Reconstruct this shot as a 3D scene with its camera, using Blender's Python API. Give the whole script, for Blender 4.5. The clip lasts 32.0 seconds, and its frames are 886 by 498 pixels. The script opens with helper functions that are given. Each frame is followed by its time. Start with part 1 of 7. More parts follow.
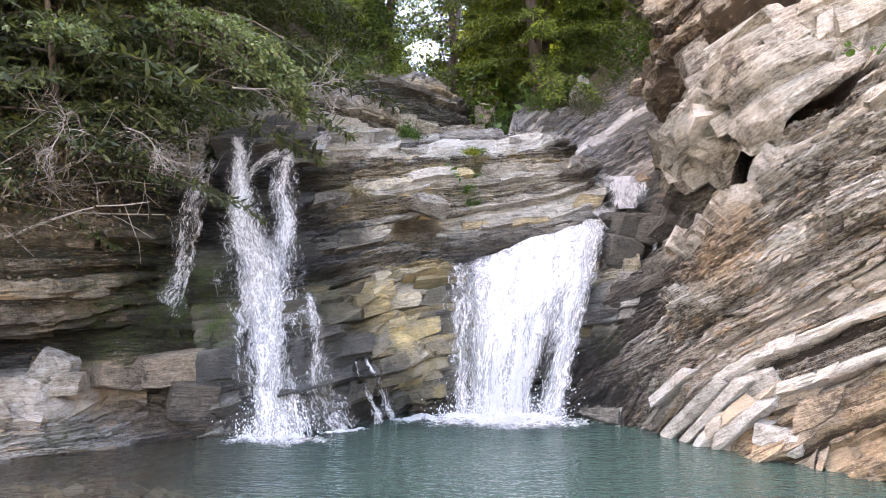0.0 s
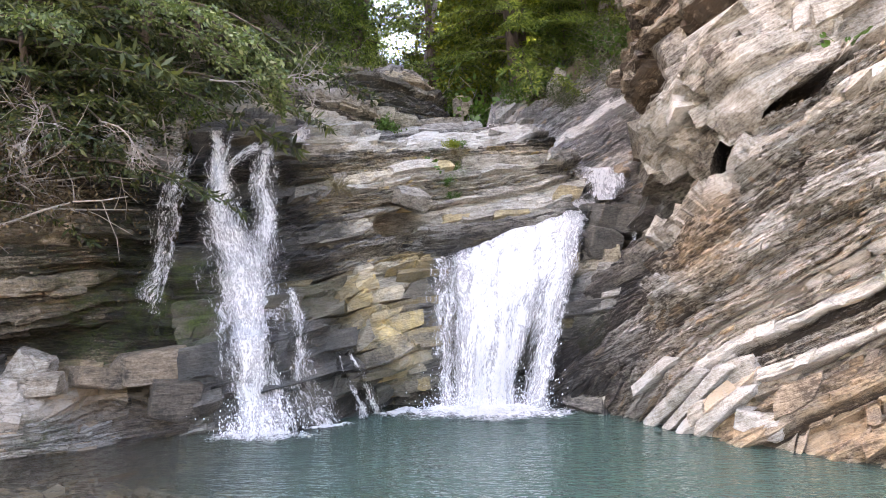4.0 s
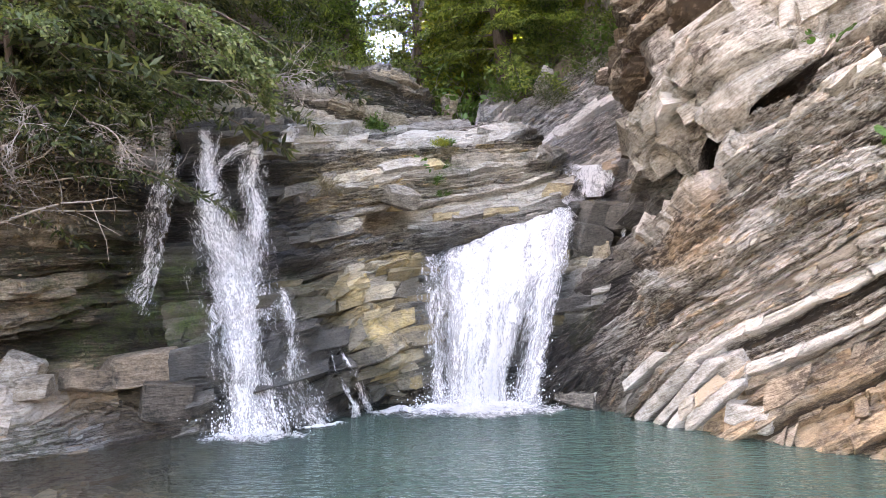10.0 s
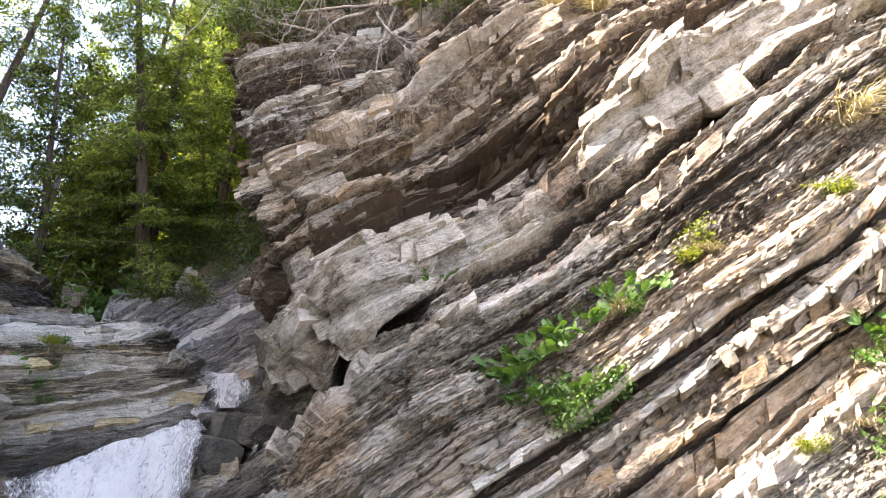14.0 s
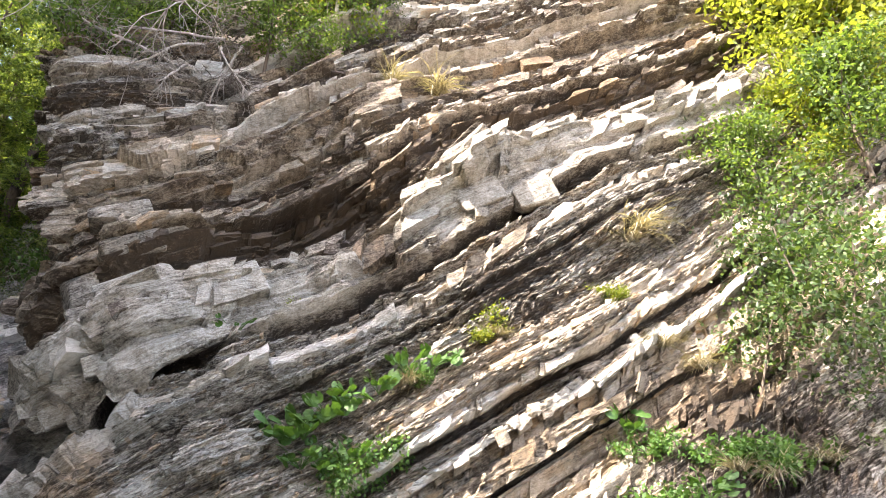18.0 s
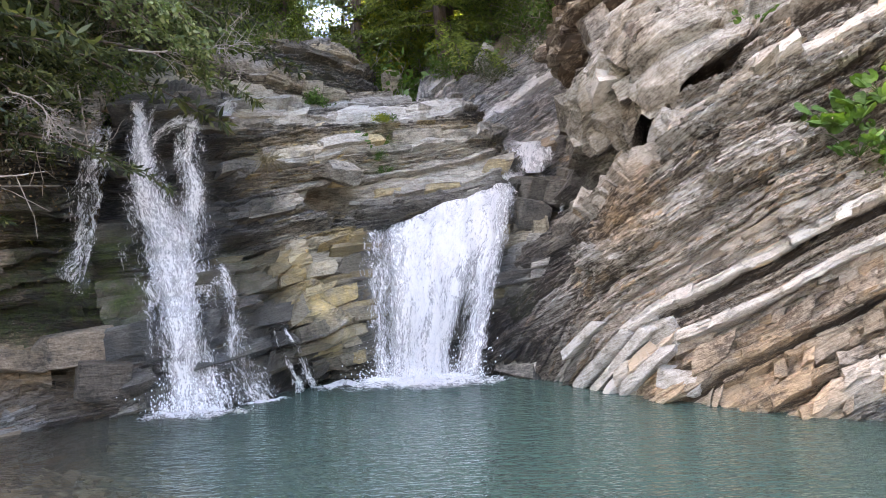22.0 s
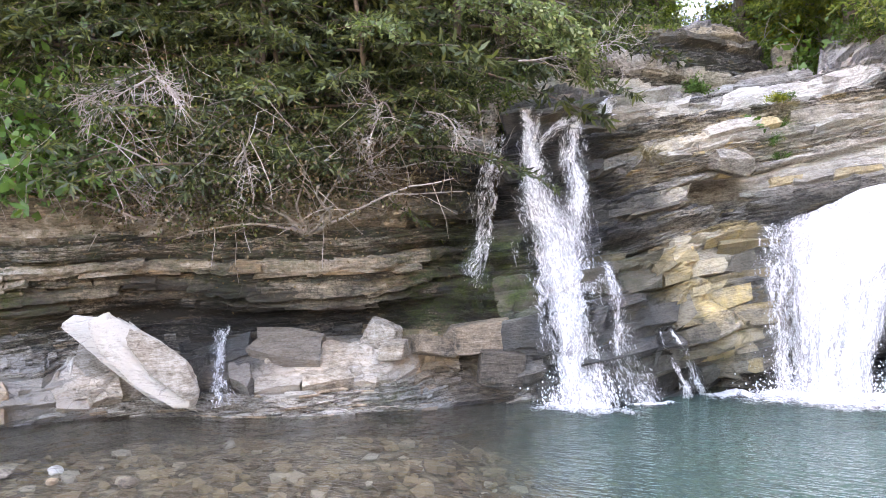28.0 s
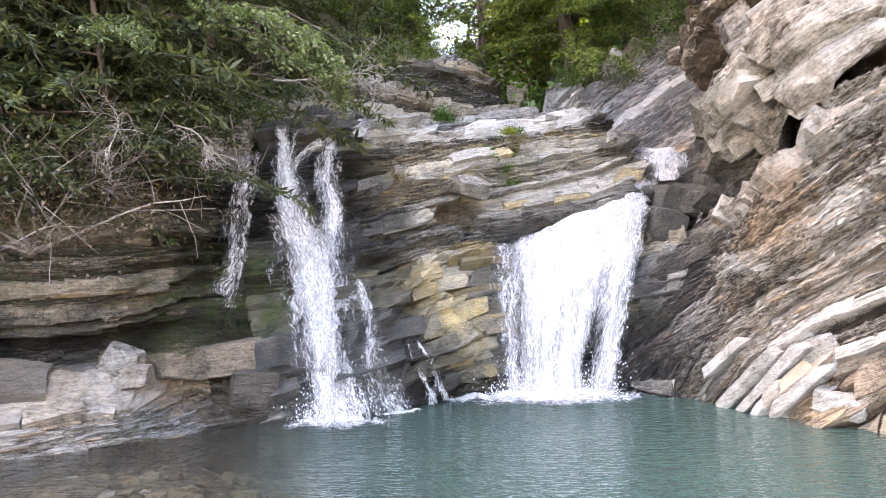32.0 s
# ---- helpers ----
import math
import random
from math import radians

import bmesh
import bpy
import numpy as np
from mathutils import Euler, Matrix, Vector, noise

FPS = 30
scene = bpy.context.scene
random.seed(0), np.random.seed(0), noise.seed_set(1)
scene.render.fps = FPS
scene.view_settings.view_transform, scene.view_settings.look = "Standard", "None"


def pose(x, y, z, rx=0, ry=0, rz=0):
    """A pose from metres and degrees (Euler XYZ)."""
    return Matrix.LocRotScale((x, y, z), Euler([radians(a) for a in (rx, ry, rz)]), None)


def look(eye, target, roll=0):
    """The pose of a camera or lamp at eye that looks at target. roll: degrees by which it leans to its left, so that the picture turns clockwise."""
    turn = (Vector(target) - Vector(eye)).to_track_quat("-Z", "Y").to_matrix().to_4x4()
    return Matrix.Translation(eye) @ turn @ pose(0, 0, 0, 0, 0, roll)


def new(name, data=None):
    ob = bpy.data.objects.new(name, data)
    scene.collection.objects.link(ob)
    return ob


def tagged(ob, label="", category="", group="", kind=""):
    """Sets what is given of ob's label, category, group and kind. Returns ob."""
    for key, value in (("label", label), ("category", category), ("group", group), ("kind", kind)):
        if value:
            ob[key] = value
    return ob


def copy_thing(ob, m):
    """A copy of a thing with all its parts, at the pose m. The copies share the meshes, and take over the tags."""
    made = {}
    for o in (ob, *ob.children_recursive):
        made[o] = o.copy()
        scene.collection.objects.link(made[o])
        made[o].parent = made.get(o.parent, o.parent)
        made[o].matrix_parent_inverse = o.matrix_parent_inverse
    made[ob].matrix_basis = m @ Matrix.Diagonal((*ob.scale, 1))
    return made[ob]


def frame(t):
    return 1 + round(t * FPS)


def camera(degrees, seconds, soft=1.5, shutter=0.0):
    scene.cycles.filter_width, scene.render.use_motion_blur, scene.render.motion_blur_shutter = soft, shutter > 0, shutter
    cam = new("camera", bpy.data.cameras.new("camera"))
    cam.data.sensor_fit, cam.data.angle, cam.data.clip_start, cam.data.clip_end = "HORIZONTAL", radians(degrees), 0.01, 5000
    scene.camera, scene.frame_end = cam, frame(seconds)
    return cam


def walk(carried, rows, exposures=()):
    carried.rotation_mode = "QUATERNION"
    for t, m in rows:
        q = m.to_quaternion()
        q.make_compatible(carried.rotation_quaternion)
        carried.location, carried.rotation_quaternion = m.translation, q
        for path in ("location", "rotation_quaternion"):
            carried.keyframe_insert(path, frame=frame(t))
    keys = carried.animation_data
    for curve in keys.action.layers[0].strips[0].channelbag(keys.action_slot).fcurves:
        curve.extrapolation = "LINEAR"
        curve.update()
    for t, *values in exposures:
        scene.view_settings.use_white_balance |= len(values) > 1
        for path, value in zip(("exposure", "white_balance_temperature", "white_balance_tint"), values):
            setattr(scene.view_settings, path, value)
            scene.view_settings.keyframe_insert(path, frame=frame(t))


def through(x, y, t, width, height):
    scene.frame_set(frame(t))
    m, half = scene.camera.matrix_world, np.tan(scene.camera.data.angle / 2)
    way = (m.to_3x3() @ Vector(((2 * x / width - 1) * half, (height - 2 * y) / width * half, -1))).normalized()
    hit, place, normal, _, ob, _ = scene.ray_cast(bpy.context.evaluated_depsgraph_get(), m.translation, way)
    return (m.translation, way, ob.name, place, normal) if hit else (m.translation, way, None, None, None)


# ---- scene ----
cam = camera(66.7, 32.0, soft=0.65)
PATH = [
    (0, (0.115, 0.003, 1.718), (0.369, 7.985, 2.177), 2.02),
    (0.5, (0.073, 0.019, 1.712), (0.611, 7.986, 2.196), 0.80),
    (1, (0.041, 0.029, 1.704), (0.747, 7.982, 2.200), 0.94),
    (1.5, (0.024, 0.025, 1.704), (0.741, 7.978, 2.187), 0.78),
    (2, (0.018, 0.028, 1.703), (0.741, 7.981, 2.175), 0.46),
    (2.5, (0.022, 0.030, 1.707), (0.691, 7.987, 2.186), 0.63),
    (3, (0.025, 0.026, 1.705), (0.648, 7.989, 2.160), 1.15),
    (3.5, (0.024, 0.027, 1.700), (0.634, 7.992, 2.133), 1.33),
    (4, (0.022, 0.030, 1.702), (0.570, 8.001, 2.095), 1.21),
    (4.5, (0.021, 0.030, 1.700), (0.488, 8.008, 2.066), 1.00),
    (6.5, (0.050, 0.019, 1.702), (0.355, 8.006, 2.038), 0.98),
    (7, (0.041, 0.023, 1.700), (0.345, 8.010, 2.022), 1.17),
    (7.5, (0.040, 0.030, 1.696), (0.340, 8.017, 2.025), 1.10),
    (8, (0.040, 0.010, 1.697), (0.339, 7.998, 2.023), 0.49),
    (8.5, (0.039, 0.008, 1.702), (0.596, 7.979, 2.090), 1.79),
    (9, (-0.000, 0.000, 1.700), (0.616, 7.967, 2.086), 1.76),
    (9.5, (-0.018, 0.025, 1.697), (0.657, 7.987, 2.074), 1.10),
    (10, (-0.023, 0.026, 1.696), (0.673, 7.986, 2.075), 0.60),
    (10.5, (-0.015, 0.015, 1.696), (0.701, 7.974, 2.059), -0.11),
    (11, (-0.019, 0.022, 1.696), (0.716, 7.979, 2.075), -0.27),
    (11.5, (-0.017, 0.025, 1.694), (0.754, 7.976, 2.117), -0.63),
    (12, (-0.011, 0.020, 1.693), (0.749, 7.971, 2.132), -1.05),
    (12.5, (0.073, 0.035, 1.727), (1.663, 7.851, 2.340), -0.75),
    (13, (0.082, 0.015, 1.763), (3.033, 7.337, 3.058), -2.76),
    (13.5, (0.104, 0.037, 1.799), (3.871, 6.795, 3.832), -1.60),
    (14, (0.117, 0.039, 1.812), (4.413, 6.221, 4.519), -1.39),
    (14.5, (0.156, 0.076, 1.828), (4.799, 5.578, 5.316), -1.01),
    (15, (0.181, 0.080, 1.825), (5.067, 4.861, 5.981), 0.18),
    (15.5, (0.231, 0.048, 1.852), (5.282, 4.174, 6.484), 1.72),
    (17.5, (0.261, -0.188, 1.834), (5.545, 4.112, 6.029), 2.16),
    (18, (0.266, -0.183, 1.800), (5.867, 4.425, 5.176), 1.52),
    (18.5, (0.272, -0.184, 1.769), (6.191, 4.672, 4.089), 1.39),
    (19, (0.274, -0.177, 1.728), (6.347, 4.762, 3.380), 0.19),
    (19.5, (0.288, -0.166, 1.696), (6.413, 4.861, 2.798), -0.26),
    (20, (0.298, -0.145, 1.656), (6.433, 4.950, 2.282), -0.79),
    (20.5, (0.312, -0.115, 1.606), (5.881, 5.620, 1.923), 0.12),
    (21, (0.256, -0.081, 1.611), (4.304, 6.812, 1.932), 2.08),
    (21.5, (0.138, 0.006, 1.633), (2.767, 7.558, 1.866), 0.69),
    (22, (-0.026, -0.047, 1.633), (1.348, 7.833, 1.769), -0.09),
    (22.5, (-0.069, 0.013, 1.632), (0.387, 7.999, 1.738), -1.27),
    (23, (-0.074, 0.065, 1.628), (-0.197, 8.064, 1.708), -1.39),
    (23.5, (-0.076, 0.058, 1.662), (-0.828, 8.023, 1.703), -2.46),
    (24, (-0.077, 0.061, 1.665), (-1.576, 7.920, 1.658), -2.68),
    (24.5, (-0.087, 0.088, 1.658), (-2.650, 7.666, 1.602), -1.08),
    (25, (-0.105, 0.098, 1.647), (-3.157, 7.493, 1.541), -0.30),
    (25.5, (-0.116, 0.109, 1.643), (-3.584, 7.315, 1.453), 0.16),
    (27.5, (-0.243, 0.106, 1.618), (-4.035, 7.150, 1.571), -2.09),
    (28, (-0.242, 0.128, 1.613), (-3.053, 7.617, 1.744), -0.04),
    (28.5, (-0.237, 0.121, 1.619), (-1.980, 7.926, 1.812), -0.09),
    (29, (-0.187, 0.062, 1.644), (-0.974, 8.017, 1.954), -1.22),
    (29.5, (-0.131, -0.003, 1.667), (-0.570, 7.980, 1.962), -1.46),
    (30, (-0.120, -0.023, 1.675), (-0.325, 7.971, 1.933), -0.24),
    (30.5, (-0.136, -0.008, 1.669), (-0.272, 7.989, 1.832), -0.31),
    (31, (-0.136, 0.001, 1.667), (-0.383, 7.995, 1.855), -0.92),
    (31.5, (-0.090, -0.036, 1.675), (-0.287, 7.958, 1.893), -0.31),
    (32, (-0.076, -0.052, 1.683), (-0.186, 7.943, 1.944), -0.57),
]

walk(cam, [(t, look(eye, target, roll)) for t, eye, target, roll in PATH],
     [(0.0, 3.9, 7650.0, 24.0), (12.0, 3.9, 7650.0, 24.0), (13.5, 3.45, 7200.0, 20.0), (14.5, 2.9, 6900.0, 19.0), (17.5, 2.8, 6800.0, 17.0), (18.2, 3.05, 6700.0, 16.0), (20.0, 3.2, 6750.0, 17.0), (22.0, 3.6, 7300.0, 21.0), (23.5, 4.0, 7500.0, 25.0), (25.0, 4.35, 7600.0, 26.0), (28.0, 4.35, 7600.0, 24.0), (30.0, 4.15, 7500.0, 24.0), (32.0, 4.15, 7500.0, 24.0)])

# World, sun and exposure.
SUN_AZ, SUN_EL = radians(-84), radians(46)
world = bpy.data.worlds.new("sky")
scene.world = world
world.use_nodes = True
_sky = world.node_tree.nodes.new("ShaderNodeTexSky")
_sky.sky_type, _sky.sun_disc = "NISHITA", False
_sky.sun_elevation, _sky.sun_rotation = SUN_EL, SUN_AZ
_sky.air_density, _sky.dust_density, _sky.ozone_density = 1.0, 3.0, 1.0
_bg = world.node_tree.nodes["Background"]
_bg.inputs["Strength"].default_value = 0.15
world.node_tree.links.new(_sky.outputs[0], _bg.inputs[0])
_sun = bpy.data.lights.new("sun", "SUN")
_sun.energy, _sun.angle, _sun.color = 3.6, radians(0.6), (1.0, 0.94, 0.84)
sun = new("sun", _sun)
sun.matrix_world = look((30 * math.sin(SUN_AZ), 30 * math.cos(SUN_AZ), 40),
                        (30 * math.sin(SUN_AZ) - math.sin(SUN_AZ) * math.cos(SUN_EL),
                         30 * math.cos(SUN_AZ) - math.cos(SUN_AZ) * math.cos(SUN_EL), 40 - math.sin(SUN_EL)))

# ---- materials ----
class Nodes:
    """A short hand for building node materials."""

    def __init__(self, name):
        self.mat = bpy.data.materials.new(name)
        self.mat.use_nodes = True
        self.tree = self.mat.node_tree
        self.bsdf = self.tree.nodes["Principled BSDF"]
        self.out = self.tree.nodes["Material Output"]

    def node(self, kind, **props):
        n = self.tree.nodes.new("ShaderNode" + kind)
        for key, value in props.items():
            setattr(n, key, value)
        return n

    def link(self, a, b):
        self.tree.links.new(a, b)

    def put(self, socket, value):
        if isinstance(value, bpy.types.NodeSocket):
            self.link(value, socket)
        elif isinstance(value, tuple) and len(value) == 3 and socket.type == "RGBA":
            socket.default_value = (*value, 1)
        else:
            socket.default_value = value

    def math(self, op, a, b=0.0, c=0.0):
        n = self.node("Math", operation=op)
        for s, v in zip(n.inputs, (a, b, c)):
            self.put(s, v)
        return n.outputs[0]

    def vmath(self, op, a, b):
        n = self.node("VectorMath", operation=op)
        self.put(n.inputs[0], a)
        self.put(n.inputs[1], b)
        return n.outputs["Value"] if op == "DOT_PRODUCT" else n.outputs[0]

    def noise(self, vec, scale, detail=4.0, rough=0.55, dims="3D", w=None):
        n = self.node("TexNoise", noise_dimensions=dims)
        if vec is not None:
            self.put(n.inputs["Vector"], vec)
        if w is not None:
            self.put(n.inputs["W"], w)
        n.inputs["Scale"].default_value, n.inputs["Detail"].default_value = scale, detail
        n.inputs["Roughness"].default_value = rough
        return n.outputs["Fac"]

    def ramp(self, fac, *stops):
        n = self.node("ValToRGB")
        self.put(n.inputs[0], fac)
        e = n.color_ramp.elements
        while len(e) < len(stops):
            e.new(0.5)
        for el, (pos, col) in zip(e, stops):
            el.position = pos
            el.color = (*col, 1) if isinstance(col, tuple) else (col, col, col, 1)
        return n.outputs[0]

    def mix(self, fac, a, b, mode="MIX"):
        n = self.node("Mix", data_type="RGBA", blend_type=mode)
        self.put(n.inputs[0], fac)
        self.put(n.inputs[6], a)
        self.put(n.inputs[7], b)
        return n.outputs[2]

    def attr(self, name):
        return self.node("Attribute", attribute_name=name).outputs["Fac"]

    def pos(self):
        return self.node("NewGeometry").outputs["Position"]

    def bump(self, height, strength, distance=0.02):
        n = self.node("Bump")
        n.inputs["Strength"].default_value, n.inputs["Distance"].default_value = strength, distance
        self.put(n.inputs["Height"], height)
        self.link(n.outputs[0], self.bsdf.inputs["Normal"])

    def set(self, **values):
        for key, value in values.items():
            self.put(self.bsdf.inputs[key.replace("_", " ")], value)
        return self.mat


def rock_material(name, bed, dark, mid, light, rust=(0.37, 0.24, 0.12)):
    """Layered flysch rock. bed: the direction across the layers."""
    k = Nodes(name)
    p = k.pos()
    s = k.math("ADD", k.vmath("DOT_PRODUCT", p, bed), k.math("MULTIPLY", k.noise(p, 1.1, 3), 0.18))
    shale = k.attr("shale")
    comb = k.node("CombineXYZ")
    k.link(k.math("MULTIPLY", s, 30.0), comb.inputs[2])
    lam = k.noise(k.vmath("ADD", k.vmath("MULTIPLY", p, (4.0, 4.0, 4.0)), comb.outputs[0]), 1.0, 6, 0.7)
    blotch = k.noise(p, 1.9, 6, 0.65)
    patch = k.noise(p, 6.5, 5, 0.65)
    grain = k.noise(p, 28, 6, 0.8)
    comb3 = k.node("CombineXYZ")
    k.link(k.math("MULTIPLY", s, 95.0), comb3.inputs[2])
    leaf = k.noise(k.vmath("ADD", k.vmath("MULTIPLY", p, (11.0, 11.0, 11.0)), comb3.outputs[0]), 1.0, 4, 0.7)
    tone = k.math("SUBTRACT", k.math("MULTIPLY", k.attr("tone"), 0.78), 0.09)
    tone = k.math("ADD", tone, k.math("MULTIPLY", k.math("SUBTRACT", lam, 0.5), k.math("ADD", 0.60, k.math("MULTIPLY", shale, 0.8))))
    tone = k.math("ADD", tone, k.math("MULTIPLY", k.math("SUBTRACT", blotch, 0.5), 0.55))
    tone = k.math("ADD", tone, k.math("MULTIPLY", k.math("SUBTRACT", patch, 0.5), 0.5))
    tone = k.math("ADD", tone, k.math("MULTIPLY", k.math("SUBTRACT", grain, 0.5), k.math("ADD", 0.75, k.math("MULTIPLY", shale, 0.45))))
    tone = k.math("ADD", tone, k.math("MULTIPLY", k.math("SUBTRACT", leaf, 0.5), k.math("ADD", 0.55, k.math("MULTIPLY", shale, 0.6))))
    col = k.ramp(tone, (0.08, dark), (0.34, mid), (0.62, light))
    cool = k.ramp(k.noise(p, 0.9, 4, 0.6), (0.45, 0.0), (0.65, 0.6))
    col = k.mix(cool, col, k.mix(1.0, col, (0.90, 1.0, 1.08), "MULTIPLY"))
    rusty = k.math("MULTIPLY", k.attr("ochre"), k.ramp(k.math("ADD", k.math("MULTIPLY", blotch, 0.6), k.math("MULTIPLY", patch, 0.4)), (0.32, 0.12), (0.52, 1.0)))
    col = k.mix(rusty, col, k.mix(0.8, col, k.ramp(tone, (0.05, tuple(0.35 * c for c in rust)), (0.3, rust), (0.6, tuple(1.7 * c for c in rust)))))
    # joints: thin dark lines, long and nearly straight, broken off where the rock is whole
    comb2 = k.node("CombineXYZ")
    k.link(k.math("MULTIPLY", s, 7.0), comb2.inputs[2])
    vor = k.node("TexVoronoi", feature="DISTANCE_TO_EDGE")
    vor.inputs["Scale"].default_value = 1.0
    bend = k.node("TexNoise")
    bend.inputs["Scale"].default_value, bend.inputs["Detail"].default_value = 3.5, 5.0
    k.put(bend.inputs["Vector"], p)
    bent = k.vmath("ADD", p, k.vmath("MULTIPLY", k.vmath("SUBTRACT", bend.outputs["Color"], (0.5, 0.5, 0.5)), (0.34, 0.34, 0.34)))
    k.put(vor.inputs["Vector"], k.vmath("ADD", k.vmath("MULTIPLY", bent, (2.4, 2.4, 1.2)), comb2.outputs[0]))
    line = k.ramp(vor.outputs["Distance"], (0.0, 0.6), (0.018, 1.0))
    soft = k.math("MAXIMUM", line, k.ramp(k.noise(p, 2.1, 3), (0.42, 0.0), (0.52, 1.0)))
    col = k.mix(1.0, col, soft, "MULTIPLY")
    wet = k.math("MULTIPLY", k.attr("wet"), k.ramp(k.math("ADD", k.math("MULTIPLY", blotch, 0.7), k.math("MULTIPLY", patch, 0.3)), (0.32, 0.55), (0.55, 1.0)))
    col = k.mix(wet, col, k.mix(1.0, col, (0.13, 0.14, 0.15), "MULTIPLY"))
    moss = k.math("MULTIPLY", k.attr("moss"), k.ramp(k.noise(p, 6, 6, 0.75), (0.42, 0.0), (0.58, 1.0)))
    col = k.mix(moss, col, k.ramp(k.noise(p, 40, 3), (0.3, (0.015, 0.03, 0.008)), (0.7, (0.075, 0.10, 0.02))))
    rough = k.math("SUBTRACT", 0.85, k.math("MULTIPLY", wet, 0.42))
    h = k.math("ADD", k.math("MULTIPLY", lam, k.math("ADD", 0.8, k.math("MULTIPLY", shale, 1.2))), k.math("MULTIPLY", grain, 0.5))
    h = k.math("ADD", h, k.math("MULTIPLY", leaf, k.math("ADD", 0.15, k.math("MULTIPLY", shale, 0.35))))
    h = k.math("ADD", h, k.math("MULTIPLY", patch, 0.9))
    h = k.math("ADD", h, k.math("MULTIPLY", soft, 0.6))
    k.bump(h, 1.0, 0.07)
    return k.set(Base_Color=col, Roughness=rough)


def leaf_material(name, dark, mid, light, through=0.5):
    k = Nodes(name)
    r = k.node("NewGeometry").outputs["Random Per Island"]
    ob = k.node("ObjectInfo").outputs["Random"]
    tone = k.math("ADD", k.math("MULTIPLY", r, 0.8), k.math("MULTIPLY", ob, 0.2))
    col = k.ramp(tone, (0.0, dark), (0.55, mid), (1.0, light))
    diff, trans = k.node("BsdfDiffuse"), k.node("BsdfTranslucent")
    k.link(col, k.bsdf.inputs["Base Color"])
    k.bsdf.inputs["Roughness"].default_value = 0.55
    k.link(k.mix(1.0, col, (1.7, 1.6, 0.7), "MULTIPLY"), trans.inputs[0])
    m = k.node("MixShader")
    m.inputs[0].default_value = through
    k.link(k.bsdf.outputs[0], m.inputs[1])
    k.link(trans.outputs[0], m.inputs[2])
    k.link(m.outputs[0], k.out.inputs[0])
    return k.mat


def bark_material(name, dark, light):
    k = Nodes(name)
    p = k.pos()
    v = k.noise(k.vmath("MULTIPLY", p, (18, 18, 4)), 1.0, 5, 0.65)
    k.bump(v, 0.8, 0.02)
    return k.set(Base_Color=k.ramp(v, (0.3, dark), (0.7, light)), Roughness=0.9)


BED_R = Vector((-0.35, 0.40, 0.847)).normalized()
BED_C = Vector((-0.154, -0.125, 0.98)).normalized()
BED_L = Vector((0.02, -0.12, 0.99)).normalized()
BED_S = Vector((-0.55, -0.10, 0.83)).normalized()
M_RIGHT = rock_material("flysch_right", BED_R, (0.055, 0.04, 0.028), (0.39, 0.35, 0.285), (0.70, 0.665, 0.60))
M_CENTRE = rock_material("flysch_centre", BED_C, (0.05, 0.047, 0.04), (0.28, 0.255, 0.215), (0.54, 0.52, 0.46), (0.42, 0.30, 0.10))
M_LEFT = rock_material("flysch_left", BED_L, (0.045, 0.04, 0.03), (0.28, 0.24, 0.185), (0.58, 0.54, 0.47))
M_SLOT = rock_material("flysch_slot", BED_S, (0.13, 0.125, 0.12), (0.38, 0.365, 0.345), (0.60, 0.58, 0.55))
M_BARK = bark_material("bark", (0.05, 0.035, 0.025), (0.16, 0.125, 0.095))
M_PALEBARK = bark_material("pale_bark", (0.16, 0.14, 0.11), (0.36, 0.33, 0.28))
M_TWIG = bark_material("dead_twig", (0.20, 0.17, 0.14), (0.45, 0.41, 0.36))
M_LEAF = leaf_material("green_leaf", (0.03, 0.055, 0.014), (0.08, 0.135, 0.03), (0.18, 0.25, 0.06))
M_LEAF_Y = leaf_material("yellow_leaf", (0.08, 0.11, 0.018), (0.15, 0.19, 0.03), (0.27, 0.28, 0.05), 0.6)
# Same needles in two brightnesses, light put into colour: shaded bank, backlit wood.
M_NEEDLE_SHADED = leaf_material("needles", (0.012, 0.021, 0.007), (0.05, 0.07, 0.024), (0.15, 0.17, 0.06), 0.35)
M_NEEDLE_LIT = leaf_material("needles_lit", (0.035, 0.06, 0.018), (0.12, 0.175, 0.05), (0.26, 0.32, 0.10), 0.55)
M_BROWN = leaf_material("withered_needles", (0.05, 0.035, 0.018), (0.11, 0.08, 0.045), (0.20, 0.155, 0.09), 0.3)
M_PALELEAF = leaf_material("pale_leaf", (0.04, 0.07, 0.025), (0.11, 0.155, 0.06), (0.25, 0.29, 0.15), 0.4)
M_HERB = leaf_material("herb_leaf", (0.035, 0.08, 0.014), (0.065, 0.14, 0.026), (0.12, 0.21, 0.045), 0.35)
M_HAZEL = leaf_material("hazel_leaf", (0.02, 0.042, 0.012), (0.055, 0.10, 0.026), (0.13, 0.18, 0.05), 0.35)
M_STRAW = leaf_material("dry_grass", (0.15, 0.13, 0.09), (0.27, 0.235, 0.165), (0.42, 0.38, 0.29), 0.25)


def ground_material():
    k = Nodes("forest_soil")
    p = k.pos()
    a, b = k.noise(p, 0.5, 5, 0.6), k.noise(p, 14, 5, 0.7)
    col = k.ramp(k.math("ADD", k.math("MULTIPLY", a, 0.5), k.math("MULTIPLY", b, 0.5)), (0.3, (0.03, 0.022, 0.014)), (0.5, (0.08, 0.06, 0.035)), (0.7, (0.13, 0.12, 0.05)))
    k.bump(b, 1.0, 0.05)
    return k.set(Base_Color=col, Roughness=0.95)


